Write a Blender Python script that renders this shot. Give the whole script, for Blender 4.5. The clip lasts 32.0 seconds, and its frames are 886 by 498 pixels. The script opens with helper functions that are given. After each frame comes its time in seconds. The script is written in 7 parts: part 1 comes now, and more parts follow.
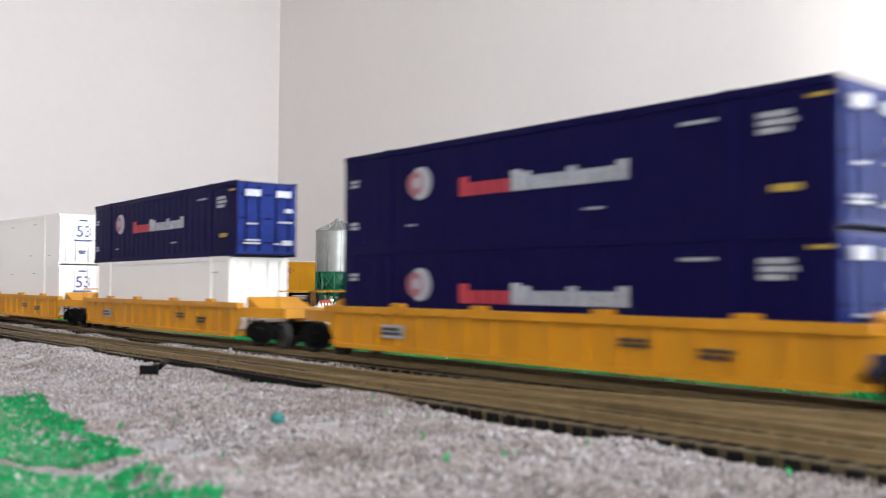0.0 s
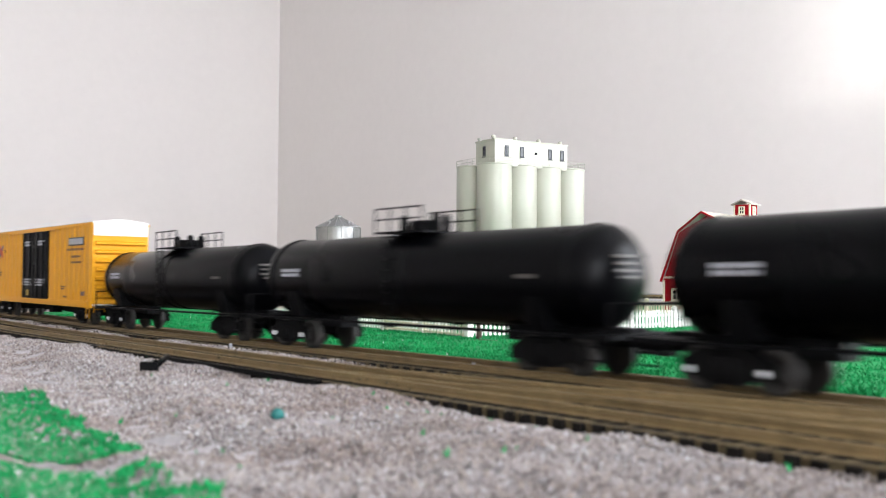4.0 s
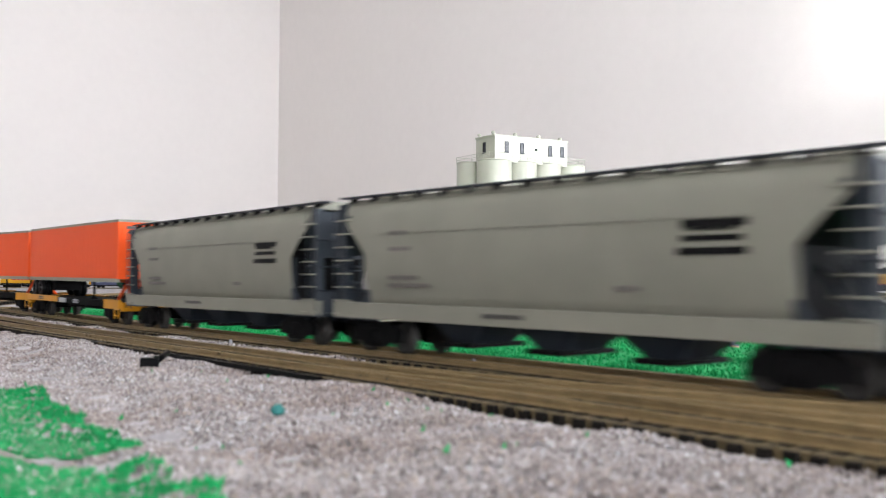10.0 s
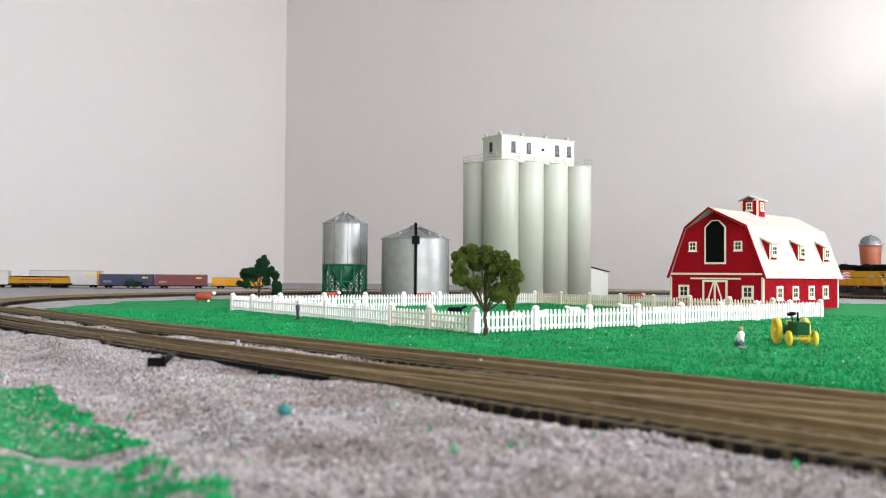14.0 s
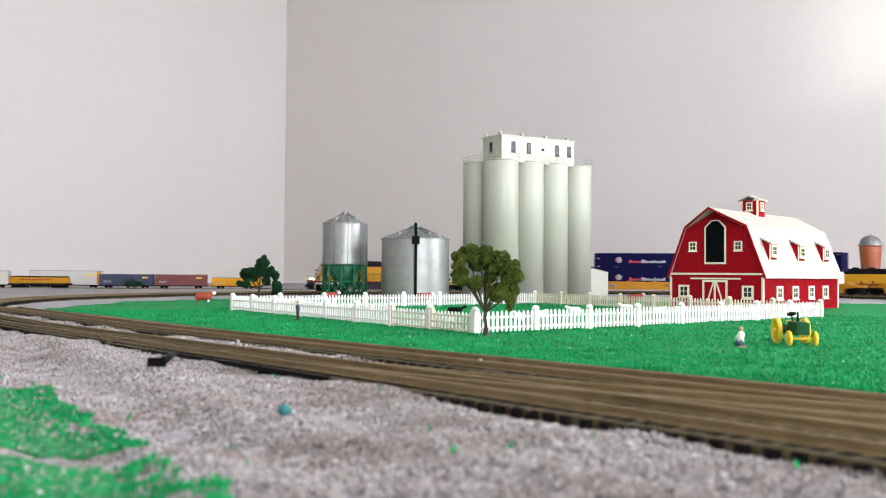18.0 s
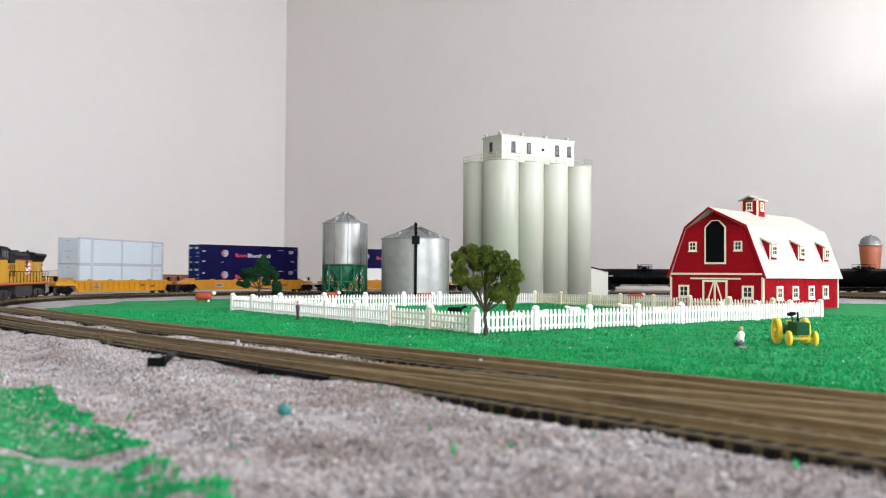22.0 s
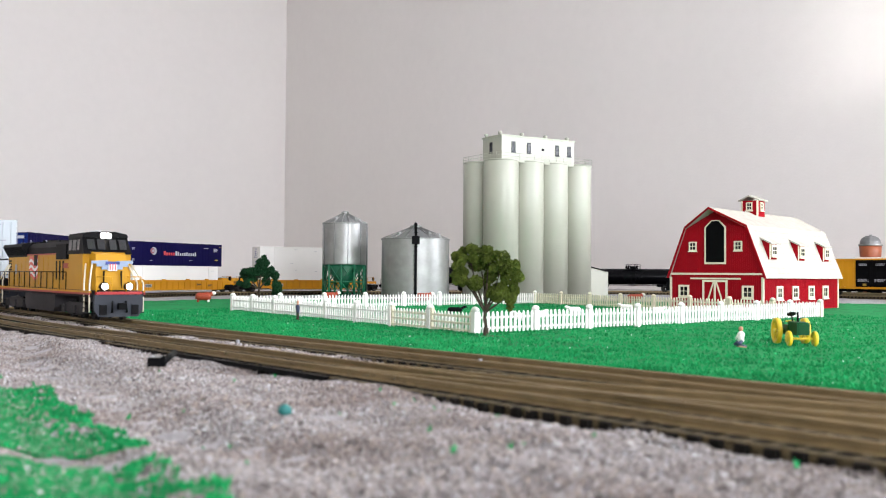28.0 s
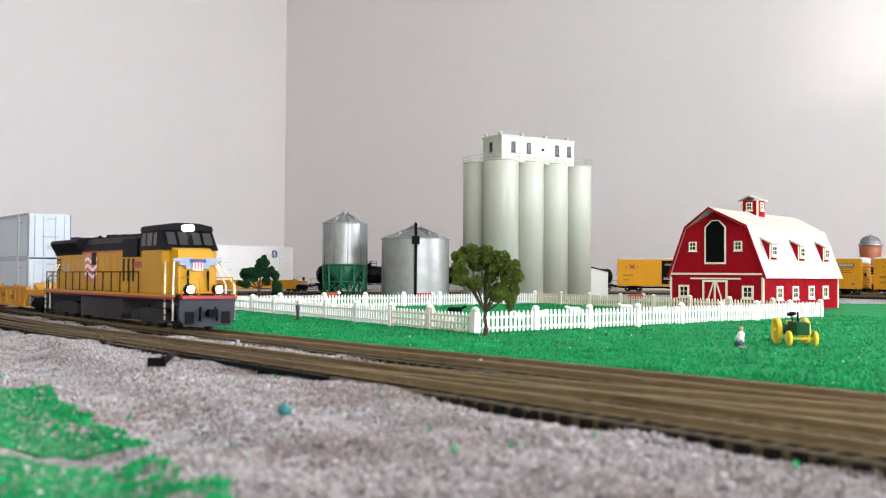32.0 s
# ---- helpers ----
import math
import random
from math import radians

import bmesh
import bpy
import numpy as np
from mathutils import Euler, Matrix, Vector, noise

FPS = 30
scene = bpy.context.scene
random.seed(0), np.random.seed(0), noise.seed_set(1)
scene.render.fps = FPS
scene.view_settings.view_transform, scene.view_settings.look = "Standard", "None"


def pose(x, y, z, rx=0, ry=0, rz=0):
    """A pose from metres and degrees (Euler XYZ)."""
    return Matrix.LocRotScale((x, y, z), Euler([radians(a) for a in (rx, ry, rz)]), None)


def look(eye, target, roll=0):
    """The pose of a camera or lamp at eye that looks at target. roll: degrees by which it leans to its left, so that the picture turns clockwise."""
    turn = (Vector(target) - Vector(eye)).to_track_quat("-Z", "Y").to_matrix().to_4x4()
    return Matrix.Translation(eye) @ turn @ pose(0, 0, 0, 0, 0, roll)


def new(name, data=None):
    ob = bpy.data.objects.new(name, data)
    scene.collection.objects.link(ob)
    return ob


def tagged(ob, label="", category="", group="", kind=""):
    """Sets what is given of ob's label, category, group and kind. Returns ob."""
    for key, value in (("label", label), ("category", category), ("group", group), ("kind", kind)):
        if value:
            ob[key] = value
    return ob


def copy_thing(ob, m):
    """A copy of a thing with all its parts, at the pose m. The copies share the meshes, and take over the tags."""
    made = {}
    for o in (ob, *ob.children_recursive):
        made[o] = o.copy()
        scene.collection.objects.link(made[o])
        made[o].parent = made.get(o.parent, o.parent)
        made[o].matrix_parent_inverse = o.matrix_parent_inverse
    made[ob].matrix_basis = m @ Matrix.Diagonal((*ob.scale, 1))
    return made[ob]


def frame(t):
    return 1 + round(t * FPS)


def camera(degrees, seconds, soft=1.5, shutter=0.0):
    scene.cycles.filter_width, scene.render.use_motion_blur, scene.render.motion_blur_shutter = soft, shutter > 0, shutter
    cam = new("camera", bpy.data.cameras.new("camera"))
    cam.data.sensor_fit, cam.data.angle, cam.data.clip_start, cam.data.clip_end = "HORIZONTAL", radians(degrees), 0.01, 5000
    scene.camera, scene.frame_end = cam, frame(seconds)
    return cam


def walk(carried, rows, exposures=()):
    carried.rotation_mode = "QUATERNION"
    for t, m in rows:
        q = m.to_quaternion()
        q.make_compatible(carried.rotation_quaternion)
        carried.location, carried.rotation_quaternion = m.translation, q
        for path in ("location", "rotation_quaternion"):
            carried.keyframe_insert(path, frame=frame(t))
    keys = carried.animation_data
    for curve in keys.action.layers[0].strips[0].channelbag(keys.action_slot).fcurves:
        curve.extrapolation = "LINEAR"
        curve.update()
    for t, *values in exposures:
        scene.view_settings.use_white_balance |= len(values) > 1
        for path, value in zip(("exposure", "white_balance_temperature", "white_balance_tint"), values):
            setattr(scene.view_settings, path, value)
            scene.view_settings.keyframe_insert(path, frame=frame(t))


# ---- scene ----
# An HO model railway on a table in a bright room; rail top far from the camera is z = 0.
EYE = Vector((0.0, 0.0, 0.0294))
TILT, LEAN = 0.02676, 0.43
cam = camera(50.0, 32.0, soft=1.05, shutter=0.6)


cam.data.dof.use_dof, cam.data.dof.focus_distance, cam.data.dof.aperture_fstop = True, 1.0, 37


def aim(dx, dy):
    """The camera's pose, turned by small angles given in thousandths of the focal length."""
    yaw, tilt = -dx / 1681.4, TILT + dy / 1681.4
    way = Vector((math.sin(yaw), math.cos(yaw), math.tan(tilt)))
    return look(EYE, EYE + way, LEAN)


# the table trembles while the train runs; the camera settles once it has passed
SHAKE = [(0, -12, 13.5), (0.5, -12, 7.5), (1, -12, 0), (1.5, -12, 8.5), (2, -12, 6), (2.5, -12, 5.5), (3, -12, 8.5), (3.5, -12, 12),
         (4.2, -12, 5), (4.9, -12, 4), (5.5, -12, 3), (6, -12.5, -1.5), (6.5, -12, 6.5), (7, -12.5, 3), (7.5, -12, 7.7), (8, -12.5, 0), (8.5, -12, 7.7),
         (9, -12.5, 1.5), (9.5, -12.5, 1.5), (10, -12, 0), (10.5, -10.5, 0), (11, -10, 0), (11.5, -7, 0), (12, -7, 0), (12.5, -7, 0),
         (13, 0, -1.5), (13.5, 0, -1.2), (14, 0, 0), (32, 0, 0)]
walk(cam, [(t, aim(dx, dy)) for t, dx, dy in SHAKE], exposures=[(0, 0.20), (3.2, 0.21), (5.5, 0.30), (13.0, 0.34), (13.6, 0.10), (14.5, 0.08), (32, 0.08)])
# ---- light: daylight from windows behind the camera ----
D = Vector((0.6037, -0.7972, 0))      # along the front track, towards the window wall
W = Vector((0.7972, 0.6037, 0))       # across the layout, away from the camera
world = bpy.data.worlds.new("sky")
scene.world = world
world.use_nodes = True
wn = world.node_tree.nodes
sky = wn.new("ShaderNodeTexSky")
sky.sky_type, sky.sun_disc = "NISHITA", False
sky.sun_elevation, sky.sun_rotation = radians(24), radians(140)
wn["Background"].inputs[1].default_value = 0.12
world.node_tree.links.new(sky.outputs[0], wn["Background"].inputs[0])

ROOM_W0, ROOM_W1, ROOM_D0, ROOM_D1, ROOM_Z0, ROOM_Z1 = -1.6, 2.12, -4.05, 2.8, -0.95, 1.75


def room(d, w, z):
    return D * d + W * w + Vector((0, 0, z))


def lamp(name, kind, energy, m, colour=(1, 1, 1), **more):
    data = bpy.data.lights.new(name, kind)
    data.energy, data.color = energy, colour
    if "size" in more:
        data.shape, data.size, data.size_y = "RECTANGLE", more["size"], more["size_y"]
    ob = new(name, data)
    ob.matrix_world = m
    return ob


WIN = [(-1.20, 0.40, -0.2, 1.4), (0.634, 1.257, 0.880, 1.38)]   # windows in the end wall: extent across, sill, head
FLANK = (-0.55, 1.75, -0.1, 1.3)      # window in the right wall, out of view: extent along, sill, head
c = room(ROOM_D1 - 0.02, (WIN[0][0] + WIN[0][1]) / 2, 0.55)
lamp("window_light", "AREA", 92, look(c, c - D * 2 + Vector((0, 0, -0.2))), (0.905, 0.942, 1.03), size=1.55, size_y=1.45)
c = room((FLANK[0] + FLANK[1]) / 2, ROOM_W1 - 0.02, 0.6)
lamp("window_light", "AREA", 130, look(c, c - W * 2 - D * 0.9), (0.905, 0.942, 1.03), size=2.2, size_y=1.3)
spot = room(-1.33, ROOM_W1, 0.44)
window = room(ROOM_D1, 0.634, 0.880)
sun = lamp("sun", "SUN", 3.4, look(window, spot), (1.0, 0.97, 0.93))
sun.data.angle = radians(2.0)
# ---- materials ----
def rgb(r, g, b):
    return (r, g, b, 1)


def mat(name, colour, rough=0.5, metal=0.0, var=0.0, scale=200.0, bump=0.0, bump_scale=None, tint=None, per_object=0.0, spec=0.5, emit=0.0, coat=0.0):
    """A surface with fine and coarse variation in colour, gloss and relief."""
    m = bpy.data.materials.new(name)
    m.use_nodes = True
    nt = m.node_tree
    N, Lk = nt.nodes, nt.links
    b = N["Principled BSDF"]
    b.inputs["Roughness"].default_value = rough
    b.inputs["Metallic"].default_value = metal
    b.inputs["Specular IOR Level"].default_value = spec
    b.inputs["Coat Weight"].default_value = coat
    b.inputs["Base Color"].default_value = rgb(*colour)
    if emit:
        b.inputs["Emission Color"].default_value = rgb(*colour)
        b.inputs["Emission Strength"].default_value = emit
    if not (var or bump):
        return m
    tc = N.new("ShaderNodeTexCoord")
    n1, n2 = N.new("ShaderNodeTexNoise"), N.new("ShaderNodeTexNoise")
    for n, s in ((n1, scale), (n2, scale * 0.09)):
        n.inputs["Scale"].default_value, n.inputs["Detail"].default_value = s, 4
        Lk.new(tc.outputs["Object"], n.inputs["Vector"])
    if var:
        add = N.new("ShaderNodeMath")
        Lk.new(n1.outputs[0], add.inputs[0])
        Lk.new(n2.outputs[0], add.inputs[1])
        src = add.outputs[0]
        if per_object:
            oi, mul, ad2 = N.new("ShaderNodeObjectInfo"), N.new("ShaderNodeMath"), N.new("ShaderNodeMath")
            mul.operation, mul.inputs[1].default_value = "MULTIPLY", per_object
            Lk.new(oi.outputs["Random"], mul.inputs[0])
            Lk.new(src, ad2.inputs[0])
            Lk.new(mul.outputs[0], ad2.inputs[1])
            src = ad2.outputs[0]
        mr, mx = N.new("ShaderNodeMapRange"), N.new("ShaderNodeMix")
        mr.inputs[1].default_value, mr.inputs[2].default_value = 0.65, 1.35 + per_object
        mx.data_type = "RGBA"
        dark = tint or tuple(c * (1 - var) for c in colour)
        light = tuple(min(1, c * (1 + var * 0.6)) for c in colour)
        mx.inputs[6].default_value, mx.inputs[7].default_value = rgb(*dark), rgb(*light)
        Lk.new(src, mr.inputs[0])
        Lk.new(mr.outputs[0], mx.inputs[0])
        Lk.new(mx.outputs[2], b.inputs["Base Color"])
        rr = N.new("ShaderNodeMapRange")
        rr.inputs[1].default_value, rr.inputs[2].default_value = 0.3, 0.7
        rr.inputs[3].default_value, rr.inputs[4].default_value = max(0.02, rough - 0.08), min(1, rough + 0.1)
        Lk.new(n2.outputs[0], rr.inputs[0])
        Lk.new(rr.outputs[0], b.inputs["Roughness"])
    if bump:
        bp, n3 = N.new("ShaderNodeBump"), N.new("ShaderNodeTexNoise")
        n3.inputs["Scale"].default_value, n3.inputs["Detail"].default_value = bump_scale or scale * 2, 3
        bp.inputs["Strength"].default_value, bp.inputs["Distance"].default_value = min(1, bump * 1000), bump
        Lk.new(tc.outputs["Object"], n3.inputs["Vector"])
        Lk.new(n3.outputs[0], bp.inputs["Height"])
        Lk.new(bp.outputs[0], b.inputs["Normal"])
    return m


M_WALL = mat("wall_paint", (0.860, 0.820, 0.790), 0.85, var=0.02, scale=30, bump=0.0006, bump_scale=160)
M_CEIL = mat("ceiling_paint", (0.85, 0.84, 0.83), 0.9, var=0.02, scale=20)
M_FLOOR = mat("floor_carpet", (0.42, 0.37, 0.32), 0.95, var=0.15, scale=300, bump=0.002)
M_TRIM = mat("trim_paint", (0.82, 0.81, 0.79), 0.5, var=0.02, scale=40)
M_TABLE = mat("table_wood", (0.35, 0.22, 0.12), 0.5, var=0.25, scale=60)
M_BALLAST = mat("ballast", (0.345, 0.325, 0.332), 0.95, var=0.4, scale=700, bump=0.0009, bump_scale=900)
M_GRAIN = mat("ballast_grain", (0.31, 0.275, 0.262), 0.95, var=0.3, scale=500)


def grain_mix(m, stops):
    """Gives every loose grain a tone of its own."""
    nt = m.node_tree
    geo, ramp, mul = nt.nodes.new("ShaderNodeNewGeometry"), nt.nodes.new("ShaderNodeValToRGB"), nt.nodes.new("ShaderNodeMix")
    while len(ramp.color_ramp.elements) < len(stops):
        ramp.color_ramp.elements.new(0.5)
    for e, (p, c) in zip(ramp.color_ramp.elements, stops):
        e.position, e.color = p, rgb(*c)
    nt.links.new(geo.outputs["Random Per Island"], ramp.inputs[0])
    bsdf = nt.nodes["Principled BSDF"]
    mul.data_type, mul.blend_type, mul.inputs[0].default_value = "RGBA", "MIX", 0.72
    nt.links.new(bsdf.inputs["Base Color"].links[0].from_socket, mul.inputs[6])
    nt.links.new(ramp.outputs[0], mul.inputs[7])
    # broad brownish patches over the gravel, stretched one way
    tc, n, mr, st = nt.nodes.new("ShaderNodeTexCoord"), nt.nodes.new("ShaderNodeTexNoise"), nt.nodes.new("ShaderNodeMapRange"), nt.nodes.new("ShaderNodeMix")
    n.inputs["Scale"].default_value, n.inputs["Detail"].default_value = 46, 4
    mr.inputs[1].default_value, mr.inputs[2].default_value, mr.inputs[3].default_value, mr.inputs[4].default_value = 0.44, 0.64, 0.0, 0.62
    mp = nt.nodes.new("ShaderNodeMapping")
    mp.inputs["Rotation"].default_value, mp.inputs["Scale"].default_value = (0, 0, 0.92), (0.38, 1.0, 1.0)
    st.data_type, st.blend_type, st.inputs[7].default_value = "RGBA", "MULTIPLY", rgb(0.62, 0.52, 0.46)
    nt.links.new(tc.outputs["Object"], mp.inputs["Vector"])
    nt.links.new(mp.outputs[0], n.inputs["Vector"])
    nt.links.new(n.outputs[0], mr.inputs[0])
    nt.links.new(mr.outputs[0], st.inputs[0])
    nt.links.new(mul.outputs[2], st.inputs[6])
    nt.links.new(st.outputs[2], bsdf.inputs["Base Color"])


grain_mix(M_GRAIN, ((0.0, (0.045, 0.038, 0.04)), (0.16, (0.11, 0.09, 0.085)), (0.42, (0.268, 0.242, 0.243)), (0.7, (0.36, 0.335, 0.338)), (0.86, (0.40, 0.335, 0.275)), (0.93, (0.50, 0.50, 0.52)), (1.0, (0.66, 0.67, 0.71))))
M_GRASS = mat("grass_mat", (0.012, 0.245, 0.072), 0.95, var=0.5, scale=900, bump=0.001, bump_scale=1100, spec=0.2)
M_TURF = mat("turf", (0.014, 0.29, 0.088), 0.95, var=0.5, scale=500, spec=0.2)
M_RAIL = mat("rail_metal", (0.21, 0.15, 0.07), 0.5, metal=0.35, var=0.3, scale=200)
M_TIE = mat("tie_plastic", (0.0085, 0.007, 0.006), 0.8, var=0.4, scale=300, spec=0.1)
M_BED = mat("roadbed_brown", (0.105, 0.078, 0.037), 0.95, var=0.45, scale=500, bump=0.0008, bump_scale=900)
M_BLACK = mat("black_plastic", (0.0022, 0.0022, 0.0026), 0.5, var=0.3, scale=300, spec=0.07)
M_TANK = mat("tank_black", (0.0013, 0.0013, 0.0018), 0.30, var=0.3, scale=90, spec=0.07)
# also paints the shade onto the sheets in the hoppers' open ends
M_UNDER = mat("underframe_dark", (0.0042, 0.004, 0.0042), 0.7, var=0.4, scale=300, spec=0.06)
M_WHEEL = mat("wheel_steel", (0.022, 0.02, 0.018), 0.6, metal=0.2, var=0.3, scale=400)
M_YELLOW = mat("wagon_yellow", (0.44, 0.19, 0.006), 0.45, var=0.2, scale=60, spec=0.25)
M_BOXYEL = mat("boxcar_yellow", (0.57, 0.262, 0.008), 0.45, var=0.10, scale=50, spec=0.22)
M_LOCOYEL = mat("loco_yellow", (0.45, 0.225, 0.005), 0.45, var=0.14, scale=60, spec=0.25)
M_PILOT = mat("pilot_grey", (0.024, 0.027, 0.035), 0.5, var=0.2, scale=120, spec=0.25)
M_BOXMARK = mat("boxcar_marking", (0.13, 0.055, 0.012), 0.55)
M_BOXPLATE = mat("boxcar_plate", (0.13, 0.075, 0.10), 0.55)
M_LOCOGREY = mat("loco_grey", (0.0048, 0.0045, 0.005), 0.5, var=0.4, scale=120, spec=0.08)
M_TRUCK = mat("loco_truck_grey", (0.024, 0.021, 0.022), 0.6, var=0.35, scale=200, spec=0.2)
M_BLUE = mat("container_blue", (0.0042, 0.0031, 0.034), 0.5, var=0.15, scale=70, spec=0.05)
# lighter copy of the container blue: window light painted into the door end
M_BLUELIT = mat("container_blue_lit_end", (0.009, 0.020, 0.115), 0.5, var=0.3, scale=300, spec=0.05)
M_WHITE = mat("container_white", (0.64, 0.62, 0.585), 0.45, var=0.04, scale=50)
M_PALE = mat("container_pale_grey", (0.37, 0.41, 0.435), 0.45, var=0.05, scale=60)
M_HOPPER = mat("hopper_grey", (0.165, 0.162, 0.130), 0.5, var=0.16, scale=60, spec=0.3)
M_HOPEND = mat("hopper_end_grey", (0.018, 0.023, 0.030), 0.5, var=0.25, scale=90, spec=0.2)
M_ORANGE = mat("trailer_orange", (0.58, 0.064, 0.008), 0.5, var=0.06, scale=50, spec=0.15)
M_RED = mat("barn_red", (0.285, 0.004, 0.0095), 0.8, var=0.12, scale=90, spec=0.08)
M_REDSTRIPE = mat("stripe_red", (0.30, 0.014, 0.014), 0.45)
M_CREAM = mat("cream_trim", (0.70, 0.64, 0.48), 0.6, var=0.06, scale=120)
M_ROOF = mat("barn_roof", (0.44, 0.405, 0.345), 0.75, var=0.2, scale=110, bump=0.0003, bump_scale=500)
M_FENCE = mat("fence_white", (0.80, 0.785, 0.74), 0.45, var=0.04, scale=120)
M_ELEV = mat("elevator_plastic", (0.37, 0.375, 0.305), 0.36, var=0.05, scale=40)
M_ELEVD = mat("elevator_roof", (0.38, 0.39, 0.31), 0.5, var=0.06, scale=60)
M_GALV = mat("galvanised", (0.32, 0.32, 0.31), 0.42, metal=0.72, var=0.22, scale=80)
M_GALVROOF = mat("galvanised_roof", (0.20, 0.20, 0.20), 0.55, metal=0.4, var=0.2, scale=90)
M_GREENFRAME = mat("green_frame", (0.0, 0.115, 0.05), 0.45, var=0.1, scale=90)
M_TRACTOR = mat("tractor_green", (0.004, 0.070, 0.020), 0.5, var=0.1, scale=90, spec=0.12)
M_TRYEL = mat("tractor_yellow", (0.80, 0.55, 0.02), 0.4)
M_LEAF = mat("foliage_olive", (0.092, 0.125, 0.018), 0.85, var=0.7, scale=260, spec=0.2)
M_LEAFD = mat("foliage_dark", (0.010, 0.052, 0.018), 0.85, var=0.6, scale=150, spec=0.2)
M_BARK = mat("bark", (0.05, 0.033, 0.02), 0.9, var=0.4, scale=300)
M_COW = mat("cow_brown", (0.33, 0.045, 0.014), 0.65, var=0.1, scale=200)
M_COWW = mat("cow_white", (0.8, 0.77, 0.72), 0.6)
M_SKIN = mat("figure_tan", (0.5, 0.25, 0.15), 0.6)
M_GLASS = mat("dark_glazing", (0.004, 0.004, 0.005), 0.06, spec=0.45)
M_LIGHT = mat("headlight", (1.0, 0.95, 0.85), 0.3, emit=14)
M_TXTW = mat("lettering_white", (0.75, 0.76, 0.78), 0.5)
M_TXTGREY = mat("lettering_grey", (0.27, 0.275, 0.30), 0.5)
M_TXTSOFT = mat("lettering_worn", (0.36, 0.37, 0.40), 0.55, var=0.35, scale=900)
M_TXTR = mat("lettering_red", (0.36, 0.022, 0.035), 0.55)
M_TXTB = mat("lettering_blue", (0.014, 0.030, 0.17), 0.5)
M_TXTK = mat("lettering_black", (0.02, 0.018, 0.016), 0.5)
M_MAROON = mat("boxcar_maroon", (0.16, 0.035, 0.035), 0.55, var=0.2, scale=90)
M_NAVY = mat("boxcar_navy", (0.02, 0.028, 0.07), 0.5, var=0.2, scale=90)
M_SILVER = mat("autorack_silver", (0.55, 0.53, 0.50), 0.45, var=0.1, scale=90)
M_SILO = mat("silo_orange", (0.33, 0.085, 0.03), 0.5, var=0.15, scale=150)
M_WING = mat("emblem_wing", (0.20, 0.25, 0.34), 0.45)
M_TRYDIM = mat("label_ochre", (0.30, 0.20, 0.02), 0.5)
M_HOPMARK = mat("hopper_marking", (0.075, 0.066, 0.06), 0.55)
M_EMBLEM = mat("emblem_faded_red", (0.22, 0.07, 0.09), 0.55)
M_TEAL = mat("teal_scrap", (0.01, 0.13, 0.12), 0.6)
M_PINK = mat("flag_red", (0.62, 0.10, 0.09), 0.45)
